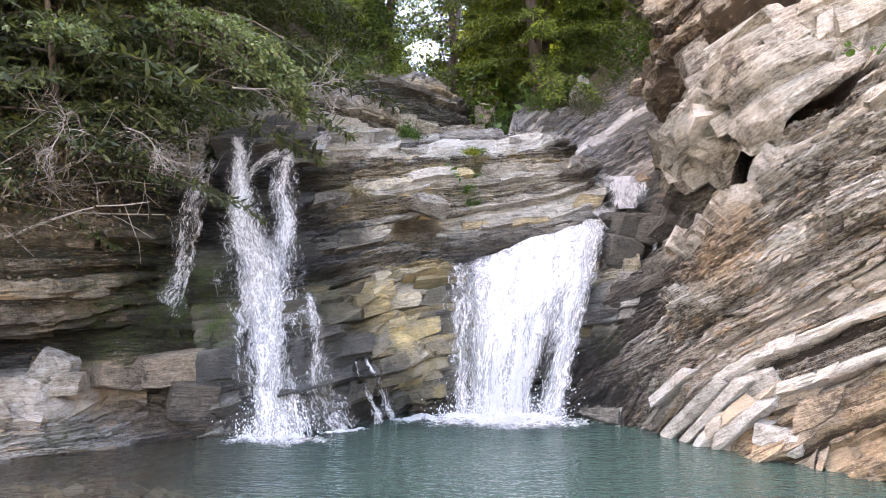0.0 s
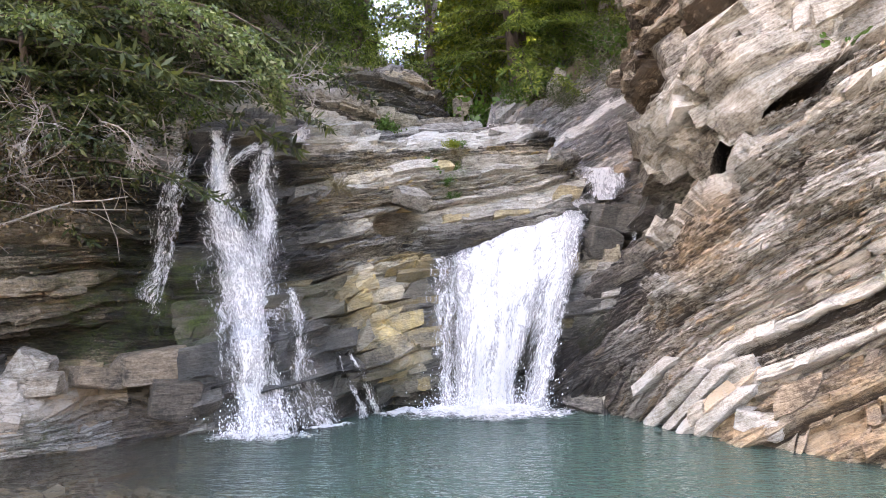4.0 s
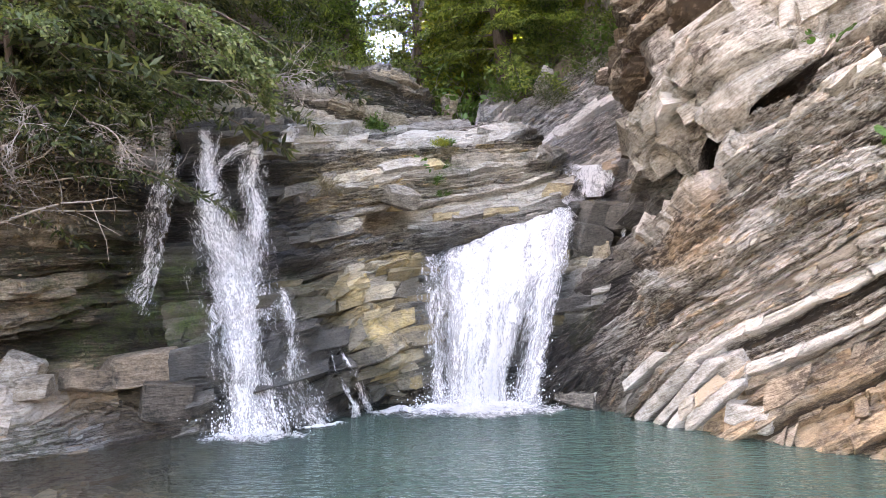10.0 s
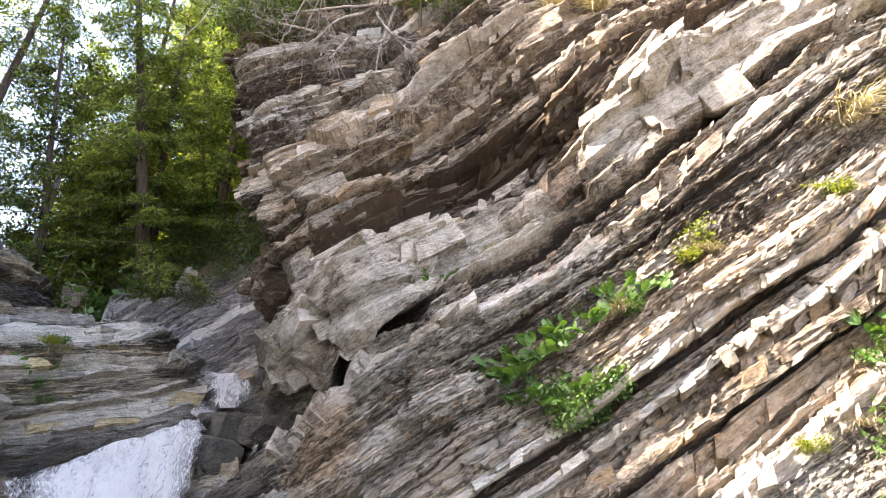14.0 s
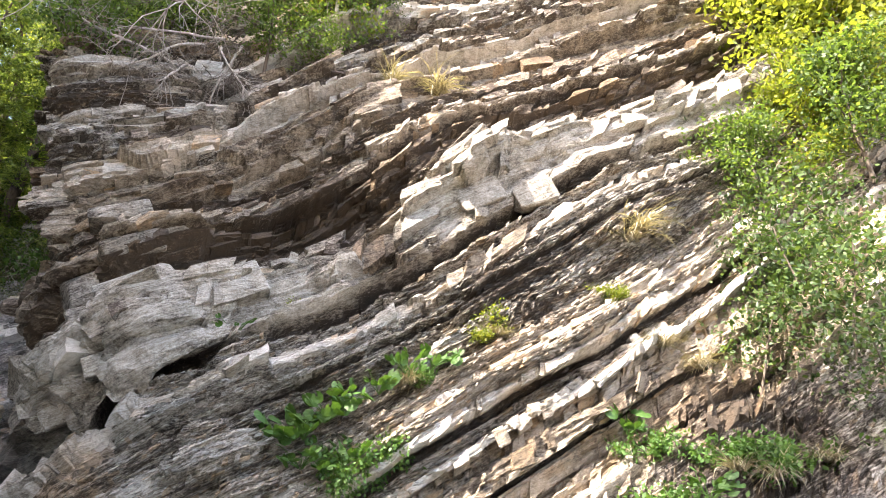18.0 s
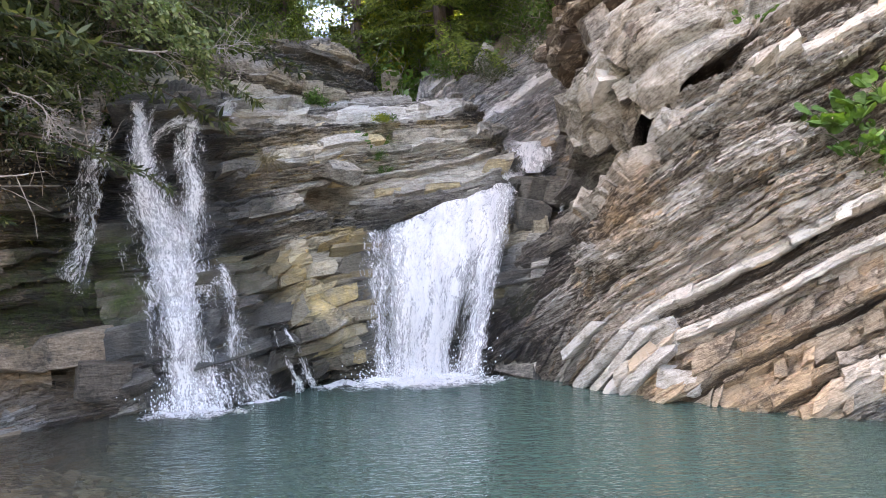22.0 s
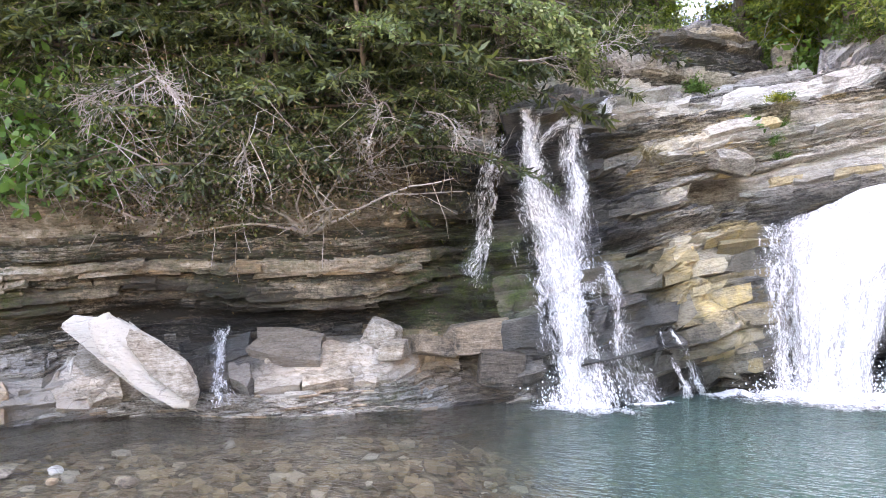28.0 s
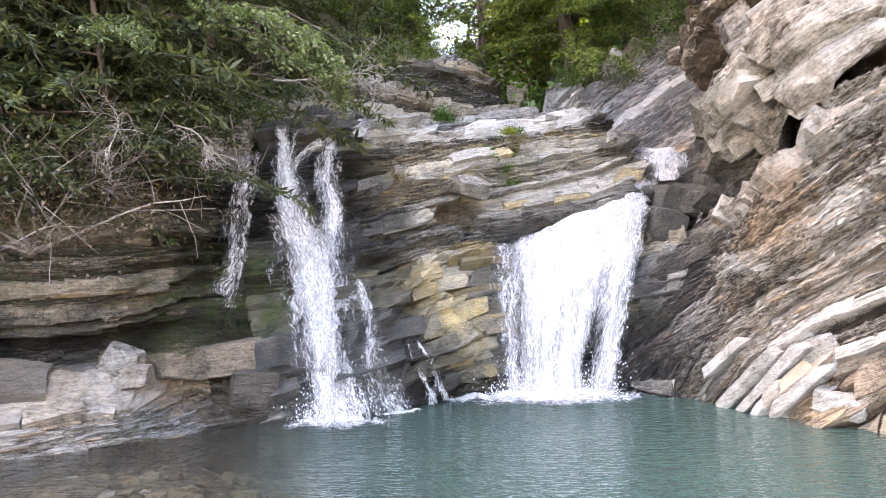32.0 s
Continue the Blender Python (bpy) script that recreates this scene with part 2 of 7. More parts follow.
def gravel_material():
    k = Nodes("river_gravel")
    p = k.pos()
    v = k.node("TexVoronoi")
    v.inputs["Scale"].default_value = 9.0
    k.put(v.inputs["Vector"], p)
    col = k.ramp(v.outputs["Color"], (0.1, (0.10, 0.075, 0.05)), (0.5, (0.26, 0.20, 0.125)), (0.9, (0.42, 0.35, 0.24)))
    col = k.mix(k.ramp(v.outputs["Distance"], (0.35, 0.0), (0.7, 0.8)), col, (0.05, 0.04, 0.025))
    k.bump(v.outputs["Distance"], 0.6, 0.05)
    return k.set(Base_Color=col, Roughness=0.7)


def water_material():
    """Turbid green water: clear in the shallows, milky where it is deep."""
    k = Nodes("pool_water")
    p = k.pos()
    deep = k.attr("deep")
    big = k.noise(k.vmath("MULTIPLY", p, (3.2, 7.5, 1)), 1.0, 3, 0.55)
    fine = k.noise(k.vmath("MULTIPLY", p, (9, 20, 1)), 1.0, 2, 0.5)
    h = k.math("ADD", k.math("MULTIPLY", big, 0.7), k.math("MULTIPLY", fine, 0.55))
    bump = k.node("Bump")
    bump.inputs["Strength"].default_value, bump.inputs["Distance"].default_value = 0.65, 0.07
    k.link(h, bump.inputs["Height"])
    body = k.node("BsdfDiffuse")
    k.link(k.ramp(deep, (0.3, (0.13, 0.115, 0.085)), (0.75, (0.045, 0.082, 0.066))), body.inputs[0])
    clear = k.node("BsdfTransparent")
    clear.inputs[0].default_value = (0.92, 0.93, 0.86, 1)
    m1 = k.node("MixShader")
    k.link(deep, m1.inputs[0])
    k.link(clear.outputs[0], m1.inputs[1])
    k.link(body.outputs[0], m1.inputs[2])
    gloss = k.node("BsdfGlossy")
    gloss.inputs["Roughness"].default_value = 0.06
    k.link(bump.outputs[0], gloss.inputs["Normal"])
    fr = k.node("Fresnel")
    fr.inputs["IOR"].default_value = 1.33
    k.link(bump.outputs[0], fr.inputs["Normal"])
    m2 = k.node("MixShader")
    k.link(fr.outputs[0], m2.inputs[0])
    k.link(m1.outputs[0], m2.inputs[1])
    k.link(gloss.outputs[0], m2.inputs[2])
    k.link(m2.outputs[0], k.out.inputs[0])
    return k.mat


def fall_material(name, cover):
    """White falling water, torn into strands by gaps. cover: how much of it is closed."""
    k = Nodes(name)
    uv = k.node("Attribute", attribute_name="flow").outputs["Vector"]
    sway = k.node("TexNoise")
    sway.inputs["Scale"].default_value, sway.inputs["Detail"].default_value = 5.0, 3.0
    k.put(sway.inputs["Vector"], uv)
    uv = k.vmath("ADD", uv, k.vmath("MULTIPLY", k.vmath("SUBTRACT", sway.outputs["Color"], (0.5, 0.5, 0.5)), (0.10, 0.22, 0.0)))
    strand = k.noise(k.vmath("MULTIPLY", uv, (9, 1.7, 1)), 1.0, 4, 0.6)
    fleck = k.noise(k.vmath("MULTIPLY", uv, (36, 11, 1)), 1.0, 4, 0.7)
    drop = k.noise(k.vmath("MULTIPLY", uv, (95, 42, 1)), 1.0, 3, 0.7)
    body = k.attr("body")
    a = k.math("ADD", k.math("MULTIPLY", strand, 0.8), k.math("MULTIPLY", fleck, 0.9))
    a = k.math("SUBTRACT", k.math("ADD", a, k.math("MULTIPLY", drop, 0.7)), 0.70)
    shade = a
    a = k.math("ADD", a, k.math("MULTIPLY", k.math("SUBTRACT", body, 0.5), 0.75))
    a = k.math("ADD", a, cover - 0.5)
    alpha = k.ramp(a, (0.42, 0.0), (0.68, 1.0))
    k.bump(a, 0.9, 0.07)
    col = k.ramp(shade, (0.26, (0.52, 0.53, 0.54)), (0.42, (0.82, 0.82, 0.82)), (0.58, (0.95, 0.945, 0.93)))
    trans = k.node("BsdfTranslucent")
    k.link(col, trans.inputs[0])
    m = k.node("MixShader")
    m.inputs[0].default_value = 0.35
    k.set(Base_Color=col, Roughness=0.35)
    k.link(k.bsdf.outputs[0], m.inputs[1])
    k.link(trans.outputs[0], m.inputs[2])
    t = k.node("BsdfTransparent")
    m2 = k.node("MixShader")
    k.link(alpha, m2.inputs[0])
    k.link(t.outputs[0], m2.inputs[1])
    k.link(m.outputs[0], m2.inputs[2])
    k.link(m2.outputs[0], k.out.inputs[0])
    return k.mat


M_SOIL, M_GRAVEL, M_WATER = ground_material(), gravel_material(), water_material()
M_FALL = fall_material("falling_water", 0.47)
M_THIN = fall_material("thin_water", 0.50)
M_FOAM = fall_material("white_foam", 0.72)
M_DROP = Nodes("water_drops").set(Base_Color=(0.88, 0.90, 0.92), Roughness=0.2)

# Sections of the rock faces, from the foot upwards.
RIGHT = []
RIGHT.append([(2.08, 9.64, -0.9), (2.08, 9.64, 0), (2.26, 9.64, 0.5), (2.6, 9.76, 1.14), (3.1, 9.92, 1.78), (3.62, 10.08, 2.2), (4.04, 10.22, 2.56), (4.3, 10.56, 3.04), (4.5, 11.44, 4.06), (4.54, 11.96, 5.22), (4.8, 12.5, 6.82)])
RIGHT.append([(2.76, 9.06, -0.9), (2.76, 9.06, 0), (2.88, 8.84, 0.56), (3.16, 8.96, 1.16), (3.54, 9.04, 1.76), (3.88, 9.1, 2.3), (4.2, 9.4, 2.98), (4.16, 9.74, 3.54), (4.04, 9.8, 4.14), (3.82, 9.88, 5.14), (4.12, 10.42, 6.54)])
RIGHT.append([(3.32, 8.28, -0.9), (3.32, 8.28, 0), (3.4, 8.22, 0.62), (3.52, 8.28, 1.32), (3.8, 8.26, 2.02), (4, 8.28, 2.66), (4.58, 8.78, 3.3), (4.04, 8.26, 3.58), (3.8, 8.6, 4.38), (3.78, 9.04, 5.24), (3.06, 9.82, 8.06)])
RIGHT.append([(3.74, 7.28, -0.9), (3.74, 7.28, 0), (3.94, 7.54, 0.68), (4.16, 7.66, 1.44), (4.24, 7.5, 2.3), (4.42, 7.64, 3.08), (4.56, 7.68, 3.76), (4.36, 7.66, 4.42), (4.42, 8.14, 5.44), (4.38, 8.6, 7), (4.44, 9.56, 8.94)])
RIGHT.append([(4.64, 6.54, -0.9), (4.64, 6.54, 0), (4.94, 6.86, 0.86), (5.08, 6.88, 1.72), (5.12, 6.86, 2.56), (5.2, 7.04, 3.42), (5.36, 7.3, 4.32), (5.44, 7.48, 5.22), (5.5, 7.74, 6.18), (5.46, 8.12, 7.7), (5.86, 9.28, 9.78)])
RIGHT.append([(5.64, 5.82, -0.9), (5.64, 5.82, 0), (5.82, 6.04, 0.72), (5.94, 6.2, 1.6), (6.06, 6.38, 2.54), (6.1, 6.46, 3.36), (6.16, 6.56, 4.3), (6.36, 6.84, 5.36), (6.54, 7.06, 6.5), (6.68, 7.36, 8.62), (7.28, 8.28, 12.36)])
RIGHT.append([(6.72, 4.58, -0.9), (6.72, 4.58, 0), (6.98, 4.78, 0.74), (7.22, 4.96, 1.62), (7.44, 5.16, 2.52), (7.44, 5.16, 3.42), (7.6, 5.28, 4.5), (7.68, 5.36, 5.5), (7.98, 5.36, 6.82), (8.34, 5.52, 8.36), (10.62, 6.82, 14.38)])
RIGHT.append([(7.36, 3.2, -0.9), (7.36, 3.2, 0), (7.7, 3.36, 0.66), (7.98, 3.48, 1.44), (8.62, 3.78, 2.4), (8.98, 3.94, 3.46), (8.8, 3.86, 4.52), (9.16, 4.02, 5.64), (9.74, 3.84, 7.14), (10.68, 3.92, 9.44), (13.4, 4.64, 17.24)])
RIGHT.append([(7.5, 2, -0.9), (7.5, 2, 0), (7.88, 2.1, 0.7), (8.08, 2.14, 1.48), (8.56, 2.26, 2.26), (9.56, 2.4, 3.22), (10.34, 2.58, 4.58), (10.72, 2.66, 5.82), (12.02, 2.24, 8.04), (13.08, 1.96, 10.48), (16.16, 1.56, 17.26)])
RIGHT.append([(7.72, 0.84, -0.9), (7.72, 0.84, 0), (7.94, 0.84, 0.72), (8.14, 0.84, 1.46), (8.44, 0.86, 2.1), (9.42, 0.98, 2.74), (10.72, 1.08, 4.24), (11.72, 1.16, 5.76), (13.24, 0.46, 7.84), (14.76, -0.08, 10.36), (18.22, -1.46, 16.68)])
RIGHT.append([(7.9, -2.2, -0.9), (7.9, -2.2, 0), (7.96, -2.2, 0.9), (8.1, -2.2, 1.6), (8.4, -2.2, 2.3), (9.4, -2.2, 3), (10.8, -2.2, 4.5), (12, -2.2, 6.5), (13.6, -2.2, 9), (15, -2.2, 11), (19, -2.2, 15)])
CENTRE = []
CENTRE.append([(-2.22, 7.42, -0.9), (-2.22, 7.42, 0), (-2.34, 7.86, 0.58), (-2.56, 8.2, 1.26), (-2.68, 8.38, 1.92), (-2.64, 8.5, 2.62), (-2.6, 8.62, 3.2), (-2.68, 9.12, 3.74), (-2.9, 10.2, 4.14), (-3.34, 12.04, 4.72)])
CENTRE.append([(-1.68, 7.66, -0.9), (-1.68, 7.66, 0), (-1.72, 7.92, 0.54), (-1.78, 8.2, 1.16), (-1.84, 8.5, 1.9), (-1.86, 8.7, 2.7), (-1.88, 8.8, 3.38), (-2.02, 9.48, 3.82), (-2.28, 10.76, 4.26), (-2.66, 12.52, 4.86)])
CENTRE.append([(-0.94, 7.98, -0.9), (-0.94, 7.98, 0), (-0.96, 8.24, 0.58), (-0.98, 8.54, 1.18), (-0.98, 8.94, 1.96), (-1, 9.24, 2.58), (-1.02, 9.54, 3.02), (-1.06, 9.94, 3.58), (-1.14, 10.74, 4.04), (-1.36, 12.92, 4.84)])
CENTRE.append([(-0.08, 9.08, -0.9), (-0.08, 9.08, 0), (-0.06, 9, 0.6), (-0.04, 9.3, 1.18), (-0.02, 9.6, 1.88), (-0.02, 10.2, 2.4), (0, 10.2, 3), (0.02, 10.5, 3.48), (0.04, 11.3, 4.1), (0.04, 13, 4.84)])
CENTRE.append([(0.78, 9.38, -0.9), (0.78, 9.38, 0), (0.8, 9.36, 0.6), (0.84, 9.56, 1.2), (0.88, 9.86, 1.86), (0.94, 10.26, 2.2), (0.98, 10.66, 2.76), (1.04, 10.96, 3.44), (1.1, 11.54, 4.14), (1.26, 12.94, 4.92)])
CENTRE.append([(1.62, 9.62, -0.9), (1.62, 9.62, 0), (1.62, 9.56, 0.54), (1.68, 9.76, 1.24), (1.76, 10.04, 2), (1.84, 10.44, 2.46), (1.96, 10.92, 2.96), (2.02, 11.22, 3.46), (2.14, 11.8, 4.12), (2.24, 12.8, 4.78)])
CENTRE.append([(2.32, 9.44, -0.9), (2.32, 9.44, 0), (2.38, 9.62, 0.5), (2.48, 9.9, 1.14), (2.58, 10.18, 1.9), (2.78, 10.54, 2.66), (2.98, 11.22, 3.06), (3.08, 11.6, 3.36), (3.1, 12.22, 3.82), (3.08, 13.14, 4.44)])
CENTRE.append([(2.86, 8.86, -0.9), (2.86, 8.86, 0), (3.06, 9.42, 0.42), (3.16, 9.7, 0.96), (3.4, 10.04, 1.78), (3.48, 10.44, 2.32), (3.62, 10.82, 2.76), (3.84, 11.58, 3.1), (4.18, 12.74, 3.5), (4.52, 13.78, 3.84)])
LEFT = []
LEFT.append([(-12, 0.5, -0.9), (-12, 0.5, 0), (-12.2, 0.7, 0.5), (-12.6, 1.2, 0.6), (-12.8, 1.6, 1.3), (-12.4, 1.2, 1.8), (-12.9, 1.6, 2.3), (-13.5, 2.4, 3.4), (-15, 3.5, 6), (-17, 5, 10)])
LEFT.append([(-7.06, 4.14, -0.9), (-7.06, 4.14, 0), (-7.46, 4.38, 0.54), (-7.9, 4.64, 0.68), (-8.24, 4.84, 1.02), (-7.88, 4.64, 1.48), (-8.14, 4.8, 2.06), (-8.74, 5.18, 3.14), (-9.94, 5.9, 4.76), (-12.14, 7.26, 8.54)])
LEFT.append([(-6.28, 4.8, -0.9), (-6.28, 4.8, 0), (-6.48, 4.96, 0.52), (-6.88, 5.26, 0.66), (-7.18, 5.52, 1), (-6.86, 5.28, 1.54), (-7.02, 5.4, 1.94), (-7.56, 5.84, 3), (-8.66, 6.7, 4.82), (-11.18, 8.7, 9.04)])
LEFT.append([(-5.48, 5.66, -0.9), (-5.48, 5.66, 0), (-5.68, 5.86, 0.32), (-5.96, 6.14, 0.52), (-6.24, 6.44, 0.96), (-5.96, 6.16, 1.46), (-6.02, 6.22, 1.94), (-6.42, 6.66, 3.04), (-7.38, 7.68, 4.92), (-9.78, 10.24, 9.5)])
LEFT.append([(-4.46, 5.98, -0.9), (-4.46, 5.98, 0), (-4.56, 6.14, 0.26), (-4.8, 6.46, 0.48), (-5.1, 6.88, 0.9), (-4.8, 6.48, 1.54), (-4.98, 6.72, 2.08), (-5.32, 7.2, 3.04), (-6.26, 8.5, 4.98), (-8.36, 11.42, 9.76)])
LEFT.append([(-3.52, 6.56, -0.9), (-3.52, 6.56, 0), (-3.72, 6.92, 0.46), (-3.9, 7.28, 0.64), (-4, 7.44, 1.04), (-3.8, 7.1, 1.6), (-3.94, 7.36, 2.28), (-4.12, 7.72, 3.02), (-4.78, 8.96, 4.58), (-6.62, 12.5, 9.32)])
LEFT.append([(-2.78, 7.04, -0.9), (-2.78, 7.04, 0), (-3, 7.58, 0.32), (-3.06, 7.76, 0.76), (-3.18, 8.04, 1.16), (-3.18, 8.04, 1.8), (-3.18, 8.04, 2.44), (-3.28, 8.32, 3.06), (-3.78, 9.62, 4.12), (-5.14, 13.18, 8.16)])
LEFT.append([(-2.14, 7.46, -0.9), (-2.14, 7.46, 0), (-2.26, 7.78, 0.52), (-2.48, 8.14, 1.12), (-2.68, 8.38, 1.66), (-2.76, 8.46, 2.34), (-2.72, 8.52, 2.98), (-2.72, 8.78, 3.5), (-2.98, 10.18, 4.32), (-3.72, 13.5, 7.24)])
DOME = []
DOME.append([(-2.26, 11.78, 4.48), (-2.28, 12.18, 4.78), (-2.32, 12.68, 5.12), (-2.38, 13.38, 5.6), (-2.66, 15.28, 6.66)])
DOME.append([(-1.58, 12.1, 4.44), (-1.6, 12.4, 4.82), (-1.64, 12.7, 5.16), (-1.7, 13.2, 5.52), (-1.92, 15.38, 6.62)])
DOME.append([(-0.8, 12.38, 4.38), (-0.8, 12.58, 4.8), (-0.74, 12.78, 5.24), (-0.7, 13.18, 5.68), (-0.76, 15.48, 6.58)])
DOME.append([(0.04, 12.8, 4.52), (0.04, 12.8, 4.9), (0.06, 13, 5.34), (0.06, 13.4, 5.76), (0.08, 15.5, 6.5)])
DOME.append([(0.66, 13.18, 4.6), (0.66, 13.18, 4.88), (0.62, 13.38, 5.16), (0.62, 13.78, 5.44), (0.66, 15.48, 6.1)])
DOME.append([(1.32, 13.74, 4.78), (1.22, 13.84, 4.96), (1.18, 14.16, 5.08), (1.18, 14.76, 5.26), (1.22, 15.96, 5.68)])
SLOT = []
SLOT.append([(1.7, 13.08, 4.46), (1.82, 13.88, 4.92), (2.02, 14.86, 5.4), (2.3, 16.34, 6.04), (2.6, 17.82, 6.82), (3.14, 20.76, 8.4)])
SLOT.append([(2.78, 12.9, 3.84), (2.8, 13.52, 4.52), (2.92, 14.3, 5.12), (3.26, 15.46, 6), (3.7, 17.1, 7.06), (4.34, 19.52, 8.5)])
SLOT.append([(3.64, 12.48, 3.38), (3.68, 12.88, 3.94), (3.8, 13.48, 4.74), (4.16, 14.4, 5.7), (4.74, 15.8, 6.92), (5.64, 18.14, 8.66)])
SLOT.append([(4.38, 11.82, 3.16), (4.42, 12.12, 3.78), (4.54, 12.4, 4.48), (4.78, 12.94, 5.4), (5.24, 14.06, 6.58), (5.98, 15.92, 8.22)])
SLOT.append([(5.06, 10.78, 3.16), (5.04, 11.1, 3.68), (5.14, 11.5, 4.36), (5.24, 11.9, 5.1), (5.58, 12.84, 6.16), (6.32, 14.7, 8)])

# ---- shape tools ----
def hash01(*ints):
    """A repeatable number from 0 to 1 for whole numbers (arrays)."""
    h = np.zeros(np.broadcast(*ints).shape, dtype=np.uint64) + np.uint64(1442695040888963407)
    for v in ints:
        h = (h ^ (np.asarray(v).astype(np.int64).astype(np.uint64) * np.uint64(0x9E3779B97F4A7C15)))
        h = (h ^ (h >> np.uint64(29))) * np.uint64(0xBF58476D1CE4E5B9)
        h = h ^ (h >> np.uint64(32))
    return (h >> np.uint64(40)).astype(float) / float(1 << 24)


def vnoise(p, scale, seed=0):
    """Smooth value noise in -1..1 at the points p (n, 3)."""
    q = p * scale
    i = np.floor(q).astype(np.int64)
    f = q - i
    f = f * f * (3 - 2 * f)
    out = 0
    for dx in (0, 1):
        for dy in (0, 1):
            for dz in (0, 1):
                w = (f[:, 0] if dx else 1 - f[:, 0]) * (f[:, 1] if dy else 1 - f[:, 1]) * (f[:, 2] if dz else 1 - f[:, 2])
                out = out + w * hash01(i[:, 0] + dx, i[:, 1] + dy, i[:, 2] + dz, np.int64(seed))
    return out * 2 - 1


def fbm(p, scale, octaves=3, seed=0):
    return sum(vnoise(p, scale * 2 ** o, seed + 7 * o) * 0.5 ** o for o in range(octaves))


def spline(rows, counts):
    """Catmull-Rom through rows (k, ...), with counts[i] steps in each stretch."""
    rows = np.asarray(rows, float)
    ext = np.concatenate([[2 * rows[0] - rows[1]], rows, [2 * rows[-1] - rows[-2]]])
    out = []
    for i, c in enumerate(counts):
        a, b, c2, d = ext[i:i + 4]
        for t in np.arange(c) / c:
            out.append(0.5 * (2 * b + (c2 - a) * t + (2 * a - 5 * b + 4 * c2 - d) * t * t + (3 * b - a - 3 * c2 + d) * t ** 3))
    out.append(rows[-1])
    return np.array(out)


def loft(sections, step):
    """A fine grid (nu, nv, 3) through the sections."""
    s = np.array(sections, float)
    lu = np.linalg.norm(np.diff(s, axis=0), axis=2).mean(axis=1)
    lv = np.linalg.norm(np.diff(s, axis=1), axis=2).mean(axis=0)
    g = spline(s, [max(2, int(round(v / step))) for v in lu])
    g = spline(g.transpose(1, 0, 2), [max(2, int(round(v / step))) for v in lv])
    return g.transpose(1, 0, 2)


def grid_normals(g, toward):
    du, dv = np.gradient(g, axis=0), np.gradient(g, axis=1)
    n = np.cross(du, dv)
    n /= np.linalg.norm(n, axis=2, keepdims=True) + 1e-9
    flip = np.sign(((toward - g) * n).sum(axis=2, keepdims=True))
    return n * np.where(flip == 0, 1, flip)


def bed_stack(lo, hi, thick, seed, shale=0.4, step=0.22):
    """A pile of beds: rows of (upper edge, offset, kind, tone, rust); kind 1 is thin shale, 0 massive."""
    rng = np.random.RandomState(seed)
    s, rows = lo, []
    while s < hi:
        kind = float(rng.rand() < shale)
        s += thick * (0.35 + 1.3 * rng.rand() ** 1.5)
        rows.append((s, (rng.rand() - 0.5) * step - 0.22 * step * kind, kind, 0.5 + 0.5 * (rng.rand() - 0.5) - 0.12 * kind, 0.5 * rng.rand() ** 2))
    return rows


def joints(q, length, k, seed):
    """Cells along a bed: the cell's number, the place in it (-0.5..0.5) and the distance from its edge in metres."""
    l = length * (0.6 + 0.9 * hash01(k, np.int64(seed + 11)))
    x = q / l + 9 * hash01(k, np.int64(seed + 5))
    x = x + 0.22 * np.sin(x * 2.3 + 6 * hash01(k, np.int64(seed + 6)))
    c = np.floor(x).astype(np.int64)
    f = x - c
    return c, f - 0.5, np.minimum(f, 1 - f) * l


def facets(q, s, lq, ls, seed):
    """Angular fragments: each point's nearest fragment gives its number, the place in it and the distance to the next one."""
    x, y = q / lq, s / ls
    i, j = np.floor(x).astype(np.int64), np.floor(y).astype(np.int64)
    best, second = np.full(x.shape, 9.0), np.full(x.shape, 9.0)
    ci, cj, dx, dy = i.copy(), j.copy(), np.zeros(x.shape), np.zeros(x.shape)
    for a in (-1, 0, 1):
        for b in (-1, 0, 1):
            u, v = i + a, j + b
            ex = x - u - 0.1 - 0.8 * hash01(u, v, np.int64(seed))
            ey = y - v - 0.1 - 0.8 * hash01(u, v, np.int64(seed + 1))
            d = np.abs(ex) * 0.75 + np.abs(ey) + 0.25 * np.abs(ex + ey)
            near = d < best
            second = np.where(near, best, np.minimum(second, d))
            ci, cj, dx, dy = np.where(near, u, ci), np.where(near, v, cj), np.where(near, ex, dx), np.where(near, ey, dy)
            best = np.where(near, d, best)
    return ci, cj, dx, dy, second - best


def bed_height(p, bed, seed, shear=None):
    """Height of each point across the beds, which are gently bent."""
    s = p @ np.array(bed) + 0.06 * fbm(p, 0.5, 2, seed) + 0.022 * fbm(p, 2.2, 2, seed + 1)
    return s if shear is None else s + shear(p)


